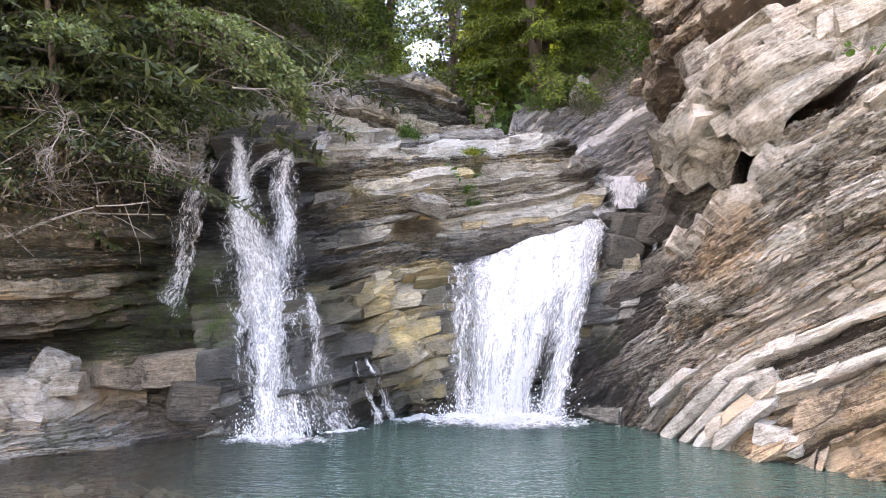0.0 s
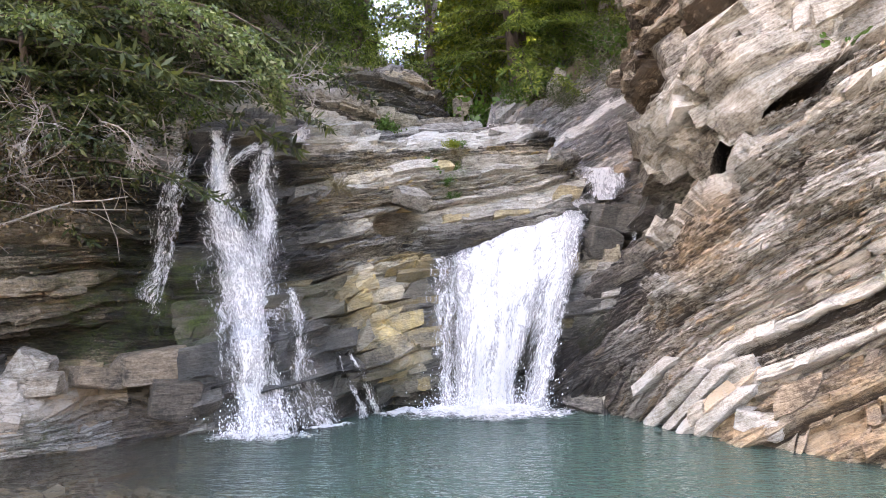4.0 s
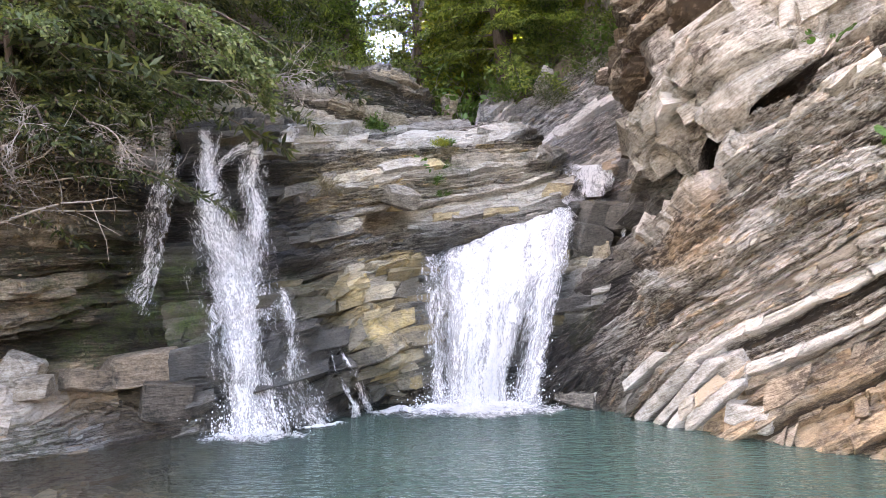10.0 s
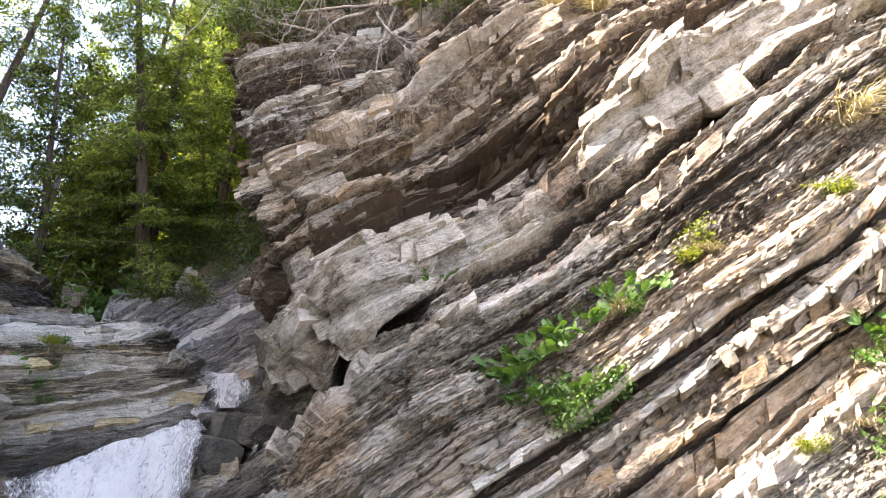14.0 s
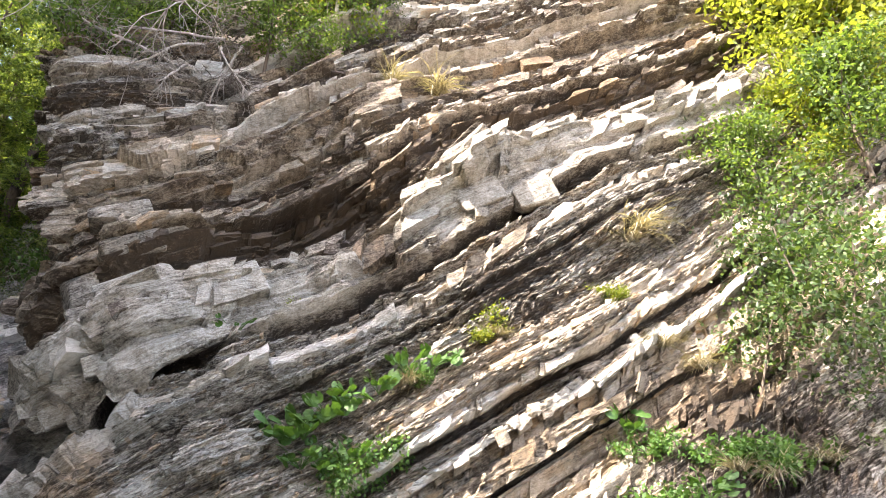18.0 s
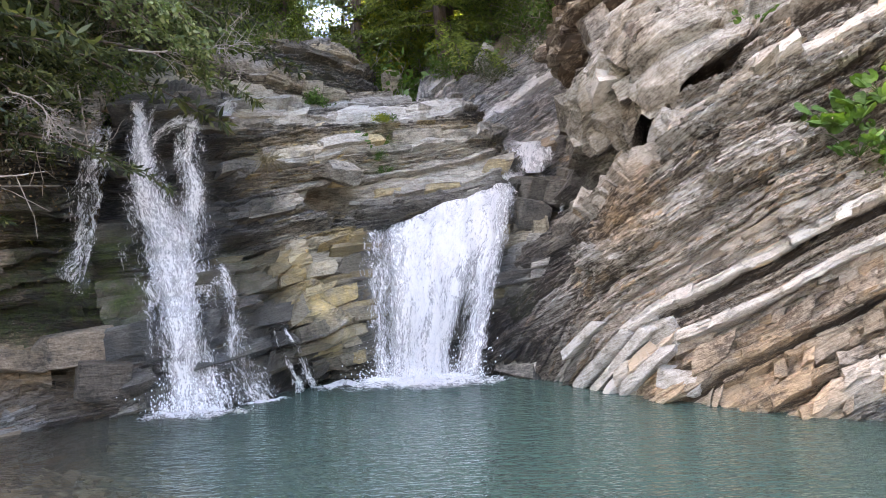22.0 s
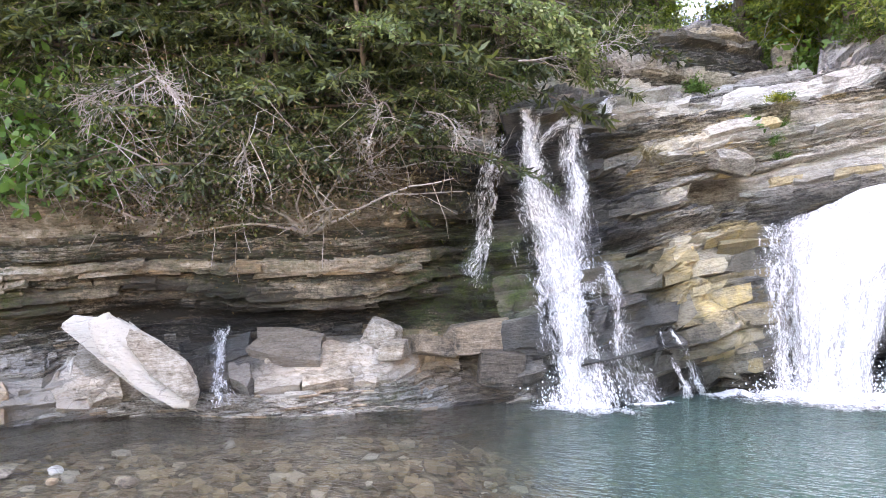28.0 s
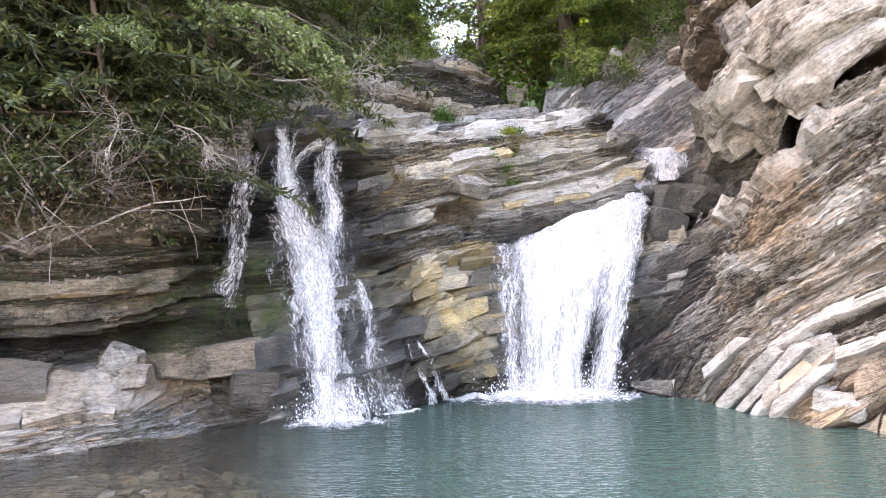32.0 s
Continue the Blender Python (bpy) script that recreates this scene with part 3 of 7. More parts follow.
def follow_beds(g, s, beds, step):
    """Draw the grid anew, with rows that run along the beds, and a pair of rows at each bed's edge."""
    edges = np.array([r[0] for r in beds])
    lo, hi = s.min(), s.max()
    rows = [lo]
    for e in np.concatenate([edges[(edges > lo) & (edges < hi)], [hi]]):
        n = max(1, int(round((e - rows[-1]) / step)))
        a = rows[-1]
        rows += list(a + (e - 0.022 - a) * np.arange(1, n + 1) / n) + [e - 0.004, e + 0.004, e + 0.022] if e - a > 0.08 else [e - 0.004, e + 0.004]
    rows = np.array(rows)
    nu, nv, _ = g.shape
    out = np.zeros((nu, len(rows), 3))
    inside = np.zeros((nu, len(rows)), bool)
    at = np.arange(nv)
    for i in range(nu):
        si = np.maximum.accumulate(s[i]) + at * 1e-6
        v = np.interp(rows, si, at)
        j = np.minimum(v.astype(int), nv - 2)
        f = (v - j)[:, None]
        out[i] = g[i, j] * (1 - f) + g[i, j + 1] * f
        inside[i] = (rows >= si[0] - step) & (rows <= si[-1] + step)
    return out, np.broadcast_to(rows[None], (nu, len(rows))), inside


def strata(p, s, bed, seed, beds, amp=1.0, block=0.9):
    """How far each point of a layered face stands out, its bed's number, tone, shaliness and rust."""
    bed = np.array(bed)
    run = np.cross(bed, (0.3, 0.2, 1.0))
    run /= np.linalg.norm(run)
    up = np.cross(run, bed)
    q = p @ run + 0.35 * (p @ up) + 0.10 * vnoise(p, 2.3, seed + 3)
    edge = np.array([r[0] for r in beds])
    table = np.array([r[1:] for r in beds])
    k = np.clip(np.searchsorted(edge, s), 0, len(beds) - 1)
    lower = np.concatenate([[edge[0] - 0.5], edge])[k]
    t = np.maximum(edge[k] - lower, 0.02)
    f = np.clip((s - lower) / t, 0, 1)
    off, kind, tone, rust = table[k].T
    # massive beds: blocks between joints, each face tilted its own way, chipped into smaller fragments
    c, qf, qe = joints(q, block, k, seed)
    h = lambda n: hash01(k, c, np.int64(seed + n)) - 0.5
    mass = 0.26 * h(1) + 0.34 * h(2) * qf + 0.20 * h(3) * (f - 0.5)
    tint = 0.22 * h(61)
    for n, (lq, ls, a, crack) in enumerate(((0.75, 0.36, 0.22, 0.06), (0.26, 0.13, 0.08, 0.03))):
        i, j, dx, dy, gap = facets(q + 7.7 * hash01(k, np.int64(seed + 9)), s, lq, ls, seed + 30 + n)
        hh = lambda m: hash01(i, j, np.int64(seed + m + 10 * n)) - 0.5
        mass = mass + a * hh(100) + a * 1.5 * hh(101) * dx + a * 1.5 * hh(102) * dy - crack * np.clip(1 - gap / 0.16, 0, 1) * (hh(103) > -0.25)
        tint = tint + 0.16 * hh(104)
    seam = np.clip(1 - qe / 0.035, 0, 1) * 0.08 * (h(7) > -0.2) + np.clip(1 - np.minimum(f, 1 - f) * t / 0.025, 0, 1) * 0.13 * (hash01(k, np.floor(q * 1.7).astype(np.int64), np.int64(seed + 8)) + 0.2)
    # shale: many thin leaves with ragged edges
    shale = 0.0
    for n, (th, a, ln) in enumerate(((0.10, 0.11, 0.6), (0.042, 0.07, 0.3))):
        x = s / th + 0.25 * vnoise(p, 2.0, seed + 70 + n)
        kk = np.floor(x).astype(np.int64)
        cc, qq, ee = joints(q, ln, kk, seed + 40 + n)
        hh = lambda m: hash01(kk, cc, np.int64(seed + m)) - 0.5
        shale = shale + a * (hash01(kk, np.int64(seed + 44 + n)) - 0.5) + a * hh(45 + n) + a * 1.4 * hh(47 + n) * qq
        shale = shale + a * 0.5 * ((x - kk) - 0.5)
    out = off + amp * np.where(kind > 0.5, shale, mass - seam)
    tone = tone + np.where(kind > 0.5, 0.14 * (hash01(kk, cc, np.int64(seed + 61)) - 0.5), tint)
    rust = np.clip(rust + 0.5 * np.maximum(h(63), 0) * (kind < 0.5), 0, 1)
    return out, k, tone, kind, rust


def mesh_from(name, verts, faces, mat, attrs=None, smooth=False):
    me = bpy.data.meshes.new(name)
    verts = np.asarray(verts, np.float32)
    faces = np.asarray(faces, np.int32)
    n, c = faces.shape
    me.vertices.add(len(verts))
    me.vertices.foreach_set("co", verts.ravel())
    me.loops.add(n * c)
    me.loops.foreach_set("vertex_index", faces.ravel())
    me.polygons.add(n)
    me.polygons.foreach_set("loop_start", np.arange(0, n * c, c, dtype=np.int32))
    me.polygons.foreach_set("use_smooth", np.full(n, smooth))
    for key, val in (attrs or {}).items():
        val = np.asarray(val, np.float32)
        if val.ndim == 2:
            me.attributes.new(key, "FLOAT_VECTOR", "POINT").data.foreach_set("vector", val.ravel())
        else:
            me.attributes.new(key, "FLOAT", "POINT").data.foreach_set("value", val)
    me.update()
    me.validate()
    if mat:
        me.materials.append(mat)
    return me


def part(name, data, parent, label=""):
    ob = new(name, data)
    ob.parent = parent
    return tagged(ob, label)


def blobs(p, spots):
    """Soft patches: the strongest of spots (x, y, z, radius, strength) at each point."""
    out = np.zeros(len(p))
    for x, y, z, r, a in spots:
        d = np.linalg.norm((p - np.array((x, y, z))) / r, axis=1)
        out = np.maximum(out, a * np.clip(1.5 - d, 0, 1))
    return np.clip(out, 0, 1)


def grid_faces(nu, nv):
    i = np.arange((nu - 1) * nv).reshape(nu - 1, nv)[:, :-1].ravel()
    return np.stack([i, i + nv, i + nv + 1, i + 1], axis=1)


def spread(a, i, j):
    """Values of the grid a at fractional places (i, j)."""
    i, j = np.clip(i, 0, a.shape[0] - 1.001), np.clip(j, 0, a.shape[1] - 1.001)
    i0, j0 = i.astype(int), j.astype(int)
    fi, fj = i - i0, j - j0
    if a.ndim == 3:
        fi, fj = fi[..., None], fj[..., None]
    return (a[i0, j0] * (1 - fi) + a[i0 + 1, j0] * fi) * (1 - fj) + (a[i0, j0 + 1] * (1 - fi) + a[i0 + 1, j0 + 1] * fi) * fj


def fragments(root, p, n, d, rows, inside, att, beds, mat, seed, proud=1.0, singles=200, coarse=1.0, stretch=1.0, bare=()):
    """Broken blocks and flakes of the beds, each one a stone with its own edges, fitted course by course along the beds."""
    rng = np.random.RandomState(seed)
    nu, nv = p.shape[:2]
    along = np.concatenate([[0], np.cumsum(np.linalg.norm(np.diff(p, axis=0), axis=2).mean(axis=1))])
    cells = []
    lower = rows[0]
    for edge, _, kind, _, _ in beds:
        lo, hi = max(lower, rows[0]), min(edge, rows[-1])
        lower = max(lower, edge)
        s = lo
        big = 1.0 + 1.4 * max(0.0, min(1.0, (hi - lo - 0.5) / 0.8))
        while s < hi - 0.012:
            th = coarse * (0.020 + 0.042 * rng.rand() ** 1.5 if kind > 0.5 else big * (0.09 + 0.22 * rng.rand() ** 1.3))
            e = hi if hi - s - th < 0.03 else min(s + th, hi)
            a = along[0] - rng.rand() * 0.3
            while a < along[-1]:
                ln = stretch * coarse * (0.06 + 0.30 * rng.rand() ** 1.7 if kind > 0.5 else big * (0.16 + 0.62 * rng.rand() ** 1.5))
                if rng.rand() > (0.22 if kind > 0.5 else 0.14):
                    cells.append((a, a + ln * 0.985, s, e, kind))
                a += ln
            s = e
    c = np.array(cells)
    m = len(c)
    w, h, kind = c[:, 1] - c[:, 0], c[:, 3] - c[:, 2], c[:, 4]
    x = np.array((-1.0, 0, 1, -1, 0, 1, -1, 0, 1))[None] * 0.5
    y = np.array((-1.0, -1, -1, 0, 0, 0, 1, 1, 1))[None] * 0.5
    ring = np.array((0, 1, 2, 5, 8, 7, 6, 3))
    lean = rng.normal(size=(m, 1)) * 0.35 * np.minimum(h, w)[:, None]
    ax = (c[:, 0] + c[:, 1])[:, None] / 2 + x * w[:, None] * (1 + 0.10 * rng.normal(size=(m, 9))) + lean * y
    sy = (c[:, 2] + c[:, 3])[:, None] / 2 + y * h[:, None] * (1 + 0.14 * rng.normal(size=(m, 9))) + 0.10 * h[:, None] * rng.normal(size=(m, 1)) * x * 2
    I = np.interp(ax, along, np.arange(nu))
    J = np.interp(sy, rows, np.arange(nv))
    P = spread(p, I, J)
    N = spread(n, I[:, 4], J[:, 4])
    N /= np.linalg.norm(N, axis=1, keepdims=True) + 1e-9
    D = spread(d, I, J)
    dc = 0.5 * D[:, 4] + 0.5 * D.mean(axis=1)
    ok = spread(inside.astype(float), I, J).min(axis=1) > 0.9
    ok &= D.max(axis=1) - D.min(axis=1) < np.where(np.minimum(w, h) > 0.3, 0.36, 0.55)
    place_on = along_face(P[:, 4])
    for q0, q1, s0, s1 in bare:
        ok &= (rng.rand(m) > 0.72) | ~((place_on > q0) & (place_on < q1) & (c[:, 2] > s0 - 0.05) & (c[:, 3] < s1 + 0.05))
    size = np.minimum(np.minimum(w, h * 2.5), 0.32)
    out = np.where(kind > 0.5, 0.055 * rng.rand(m) ** 1.4 - 0.004, 0.10 * rng.rand(m) ** 1.6 - 0.01) * proud
    tilt = (rng.normal(size=(m, 1)) * x + 0.8 * rng.normal(size=(m, 1)) * y) * (0.16 * size[:, None] * proud)
    chip = np.abs(x) + np.abs(y)
    off = (dc + out)[:, None] + tilt - 0.22 * size[:, None] * (rng.rand(m, 9) ** 3) * (chip > 0.9) + 0.025 * size[:, None] * rng.normal(size=(m, 9))
    front = P + N[:, None] * off[:, :, None]
    back = P[:, ring] - N[:, None] * 0.16 + N[:, None] * (dc[:, None, None])
    v = np.concatenate([front, back], axis=1)
    quads = [(0, 1, 4, 3), (1, 2, 5, 4), (3, 4, 7, 6), (4, 5, 8, 7)] + [(int(ring[i]), 9 + i, 9 + (i + 1) % 8, int(ring[(i + 1) % 8])) for i in range(8)]
    quads = np.array(quads)
    a = {key: spread(val.reshape(nu, nv), I[:, 4], J[:, 4]) for key, val in att.items()}
    a["tone"] = a["tone"] + 0.22 * (rng.rand(m) - 0.5) - 0.12 * (rng.rand(m) < 0.12)
    a["ochre"] = np.clip(a["ochre"] + 0.6 * (rng.rand(m) < 0.10), 0, 1)
    a["shale"] = kind
    near = np.where((kind < 0.5) & ok & (P[:, 4, 2] < 7), w * h, 0)
    single = np.argsort(-near)[:singles]
    single = single[near[single] > 0]
    for b in single:
        me = mesh_from("rock_block", v[b], quads, mat, {key: np.full(17, val[b]) for key, val in a.items()})
        part("rock_block", me, root)
    ok[single] = False
    b = np.nonzero(ok)[0]
    me = mesh_from("rock_fragments", v[b].reshape(-1, 3), (quads[None] + 17 * np.arange(len(b))[:, None, None]).reshape(-1, 4), mat, {key: np.repeat(val[b], 17) for key, val in a.items()})
    tagged(part("rock_fragments", me, root), "broken flakes and blocks of layered rock", kind="stuff")
    return front[ok][:, (0, 2, 4, 6, 8)].reshape(-1, 3)


def along_face(p):
    """Place along the right cliff, from the falls towards the lower pool."""
    return p[:, 0] * 0.79 - p[:, 1] * 0.61


def rock_face(name, label, sections, step, bed, mat, seed, beds, amp=1.0, block=0.9, rough=0.10, wet=(), moss=(), ochre=(), pale=(), bumps=(), shear=None, proud=1.0, singles=200, coarse=1.0, chunk=0.0, stretch=1.0, ledges=(), bare=()):
    """A cliff built of separate rock beds that stand out and fall back. bumps: (x, y, z, radius, height).
    ledges: blocks between two places along the face and two bed heights that stand out; bare: such blocks with whole faces."""
    g = loft(sections, step)
    s = bed_height(g.reshape(-1, 3), bed, seed, shear).reshape(g.shape[:2])
    base = grid_normals(g, np.array((0.0, 0.0, 2.5)))
    both, rows, inside = follow_beds(g, s, beds, step)
    nrm, _, _ = follow_beds(base, s, beds, step)
    nu, nv, _ = both.shape
    p, n = both.reshape(-1, 3), nrm.reshape(-1, 3)
    n = n / (np.linalg.norm(n, axis=1, keepdims=True) + 1e-9)
    d, k, tone, shale, rust = strata(p, rows.ravel(), bed, seed, beds, amp, block)
    d += rough * fbm(p, 0.8, 3, seed + 50) + 0.014 * fbm(p, 8, 2, seed + 60)
    if chunk:
        for lq, ls, a in ((2.4, 1.3, chunk), (1.1, 0.6, 0.6 * chunk)):
            i, j, dx, dy, gap = facets(p @ np.array((0.49, -0.80, 0.34)) + 0.15 * fbm(p, 1.2, 2, seed + 7), rows.ravel(), lq, ls, seed + 80)
            hh = lambda m: hash01(i, j, np.int64(seed + m)) - 0.5
            d += a * (hh(81) + 1.2 * hh(82) * dx + 1.2 * hh(83) * dy) * np.clip(p[:, 2] / 1.5, 0.15, 1)
    way = along_face(p) + 0.22 * fbm(p, 1.3, 3, seed + 33) + 0.35 * (rows.ravel() % 0.37)
    for q0, q1, s0, s1, a in ledges:
        edge = np.minimum(np.minimum(way - q0, q1 - way) / 0.09, np.minimum(rows.ravel() - s0, s1 - rows.ravel()) / 0.04)
        d += a * np.clip(edge, 0, 1)
    for q0, q1, s0, s1 in bare:
        whole = np.clip(np.minimum(np.minimum(way - q0, q1 - way), np.minimum(rows.ravel() - s0, s1 - rows.ravel())) / 0.45, 0, 1) * 0.75
        d = d * (1 - whole) + (0.06 + 0.05 * fbm(p, 1.3, 3, seed + 34)) * whole
    for x, y, z, r, a in bumps:
        d += a * np.exp(-(((p - np.array((x, y, z))) / r) ** 2).sum(axis=1))
    d = np.where(d > 0, d * np.clip((p[:, 2] + 0.25) / 0.5, 0.05, 1), d)
    v = p + n * d[:, None]
    v += 0.012 * np.stack([vnoise(p, 17, seed + i) for i in (91, 92, 93)], axis=1)
    # pale spots lighten the tone; negative ones darken it, some as painted shade.
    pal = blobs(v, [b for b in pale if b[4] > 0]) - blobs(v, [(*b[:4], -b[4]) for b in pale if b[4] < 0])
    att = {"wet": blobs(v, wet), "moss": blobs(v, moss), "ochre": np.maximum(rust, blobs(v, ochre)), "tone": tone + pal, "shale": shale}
    root = tagged(new(name), label, "cliff", kind="structure")
    f = grid_faces(nu, nv)
    size = np.linalg.norm(p[f[:, 3]] - p[f[:, 0]], axis=1) + np.linalg.norm(p[f[:, 2]] - p[f[:, 1]], axis=1)
    f = f[inside.ravel()[f].all(axis=1) & (size > 1e-5)]
    kf = k[f[:, 0]]
    for bed_no in np.unique(kf):
        sel = f[kf == bed_no]
        used, inv = np.unique(sel, return_inverse=True)
        me = mesh_from("rock_bed", v[used], inv.reshape(-1, 4), mat, {a: b[used] for a, b in att.items()})
        part("rock_bed", me, root)
    flakes = fragments(root, both, n.reshape(both.shape), d.reshape(nu, nv), rows[0], inside, att, beds, mat, seed + 5, proud, singles, coarse, stretch, bare)
    return root, np.concatenate([v[np.unique(f)], flakes])


# ---- ground, pool and cliffs ----
SHORE = np.array([(-60, -14), (-12, 0.3), (-7, 4.2), (-5.5, 5.6), (-3.5, 6.6), (-1, 8.0), (0.3, 9.3), (2, 9.7), (3.4, 8.4), (5.6, 5.8),
                  (7.3, 3.2), (7.8, 0.8), (8.2, -3), (16, -20), (30, -60)], float)


def shore_distance(x, y):
    """Distance from the foot of the cliffs, positive on the rock's side."""
    best = np.full(x.shape, 1e9)
    sign = np.ones(x.shape)
    for (ax, ay), (bx, by) in zip(SHORE[:-1], SHORE[1:]):
        ex, ey = bx - ax, by - ay
        t = np.clip(((x - ax) * ex + (y - ay) * ey) / (ex * ex + ey * ey), 0, 1)
        dx, dy = x - ax - t * ex, y - ay - t * ey
        d = np.hypot(dx, dy)
        near = d < best
        best = np.where(near, d, best)
        sign = np.where(near, np.where(ex * dy - ey * dx > 0, 1.0, -1.0), sign)
    return best * sign


def hill(x, y):
    """Height of the wooded slopes: a valley that climbs away behind the falls."""
    a = radians(6)
    fwd = (x - 0.5) * math.sin(a) + (y - 13) * math.cos(a)
    lat = (x - 0.5) * math.cos(a) - (y - 13) * math.sin(a)
    z = 4.6 + 0.25 * np.maximum(fwd, -6)
    z = z + 0.95 * np.clip(-lat - 1.2, 0, 14) + 0.80 * np.clip(lat - 1.3, 0, 14)
    return np.minimum(z, 22 + 0.02 * y)


def ground_z(x, y):
    d = shore_distance(x, y)
    up = np.minimum(hill(x, y), -1.2 + 1.45 * np.maximum(d - 0.7, 0))
    deep = np.clip(1.35 - np.hypot((x - 2.4) / 3.9, (y - 7.0) / 4.2), 0, 1)
    deep = np.maximum(deep, np.clip(1.3 - np.hypot((x - 6.3) / 2.6, (y - 3.2) / 3.4), 0, 1))
    flat = 0.10 - 0.06 * np.hypot(x + 1, y + 1)
    flat = np.maximum(flat, -0.26) + 0.05 * np.clip(-1.5 - y, 0, 8) * 2 - 1.3 * deep
    flat = np.maximum(flat, -1.5)
    return np.where(d > 0, np.maximum(up, -1.5), np.minimum(flat, 2.5))


def axis(fine_lo, fine_hi, step, far):
    a = list(np.arange(fine_lo, fine_hi, step))
    grow = step
    lo, hi = [], []
    x, y = fine_lo, a[-1]
    while y < far:
        grow *= 1.25
        y += grow
        x -= grow
        hi.append(y)
        lo.append(x)
    return np.array(lo[::-1] + a + hi)


gx, gy = axis(-14, 14, 0.25, 1500), axis(-4, 26, 0.25, 1500)
X, Y = np.meshgrid(gx, gy, indexing="ij")
Z = ground_z(X, Y)
pts = np.stack([X, Y, Z], axis=2).reshape(-1, 3)
pts[:, 2] += np.where(np.abs(pts[:, 0]) < 60, 0.06 * fbm(pts * (1, 1, 0), 0.8, 3, 4), 0)
ground = tagged(new("ground", mesh_from("ground", pts, grid_faces(len(gx), len(gy)), M_SOIL, smooth=True)), "brown forest soil slopes and stony stream bed under the pool", "ground", kind="structure")
ground.data.materials.append(M_GRAVEL)
_c = pts[grid_faces(len(gx), len(gy))].mean(axis=1)
ground.data.polygons.foreach_set("material_index", (shore_distance(_c[:, 0], _c[:, 1]) < 0.3).astype(np.int32))

wx, wy = np.arange(-40, 26, 0.2), np.arange(-5, 11.6, 0.2)
X, Y = np.meshgrid(wx, wy, indexing="ij")
pts = np.stack([X, Y, np.zeros_like(X)], axis=2).reshape(-1, 3)
_depth = -ground_z(pts[:, 0], pts[:, 1])
_depth = np.where(shore_distance(pts[:, 0], pts[:, 1]) > -0.4, 0.2 + np.maximum(np.clip(1.45 - np.hypot((pts[:, 0] - 2.4) / 3.9, (pts[:, 1] - 7.0) / 4.2), 0, 1), np.clip(1.5 - np.hypot((pts[:, 0] - 6.3) / 2.6, (pts[:, 1] - 3.2) / 3.4), 0, 1)) * 1.3, _depth)
deep = np.clip(1 - np.exp(-2.6 * np.maximum(_depth - 0.28, 0)), 0.30, 0.97)
water = tagged(new("water", mesh_from("water", pts, grid_faces(len(wx), len(wy)), M_WATER, {"deep": deep}, smooth=True)), "rippled grey-green pool, clear and brown in the shallows", "pool", kind="structure")

# Set-back seams get near-black tones: recess shade put into colour, dark shale above 5.9.
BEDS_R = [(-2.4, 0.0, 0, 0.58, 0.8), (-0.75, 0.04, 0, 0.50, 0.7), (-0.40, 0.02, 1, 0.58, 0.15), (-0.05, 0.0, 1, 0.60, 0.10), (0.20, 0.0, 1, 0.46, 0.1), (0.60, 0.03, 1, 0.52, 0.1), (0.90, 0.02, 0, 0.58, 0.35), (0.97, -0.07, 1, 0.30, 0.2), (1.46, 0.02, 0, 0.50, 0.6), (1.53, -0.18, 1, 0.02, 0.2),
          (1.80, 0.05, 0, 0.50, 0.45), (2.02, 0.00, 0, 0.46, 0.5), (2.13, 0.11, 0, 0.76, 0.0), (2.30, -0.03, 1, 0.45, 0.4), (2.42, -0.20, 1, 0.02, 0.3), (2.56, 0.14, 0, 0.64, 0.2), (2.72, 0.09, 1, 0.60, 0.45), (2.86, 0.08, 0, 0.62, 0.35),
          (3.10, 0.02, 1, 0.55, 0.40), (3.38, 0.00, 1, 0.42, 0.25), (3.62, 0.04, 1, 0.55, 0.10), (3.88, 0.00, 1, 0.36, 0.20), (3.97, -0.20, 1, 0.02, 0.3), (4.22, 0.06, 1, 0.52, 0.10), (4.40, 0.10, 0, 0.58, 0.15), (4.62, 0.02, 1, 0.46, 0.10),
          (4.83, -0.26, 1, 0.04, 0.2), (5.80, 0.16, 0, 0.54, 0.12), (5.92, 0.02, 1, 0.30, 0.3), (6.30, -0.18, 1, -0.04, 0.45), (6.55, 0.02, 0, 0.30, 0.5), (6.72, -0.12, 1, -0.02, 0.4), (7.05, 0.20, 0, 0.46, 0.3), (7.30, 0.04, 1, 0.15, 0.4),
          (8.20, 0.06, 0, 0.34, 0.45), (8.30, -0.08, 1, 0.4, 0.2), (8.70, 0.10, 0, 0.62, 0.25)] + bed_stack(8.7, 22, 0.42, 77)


def lower_dip(p):
    """The beds steepen where they meet the water beside the fall, and in the cliff's upper part."""
    along = (p[:, 0] - 3.3) * 0.5 - (p[:, 1] - 8.5) * 0.87
    foot = 0.45 * np.clip((1.2 - along) / 1.5, 0, 1) * np.clip((1.4 - p[:, 2]) / 1.4, 0, 1)
    high = np.clip((p[:, 0] - 6.5) * 0.875 - (p[:, 1] - 7.0) * 0.483, -2.0, 1.5)
    return foot - 0.20 * high * np.clip((p[:, 2] - 5.0) / 3.0, 0, 1)


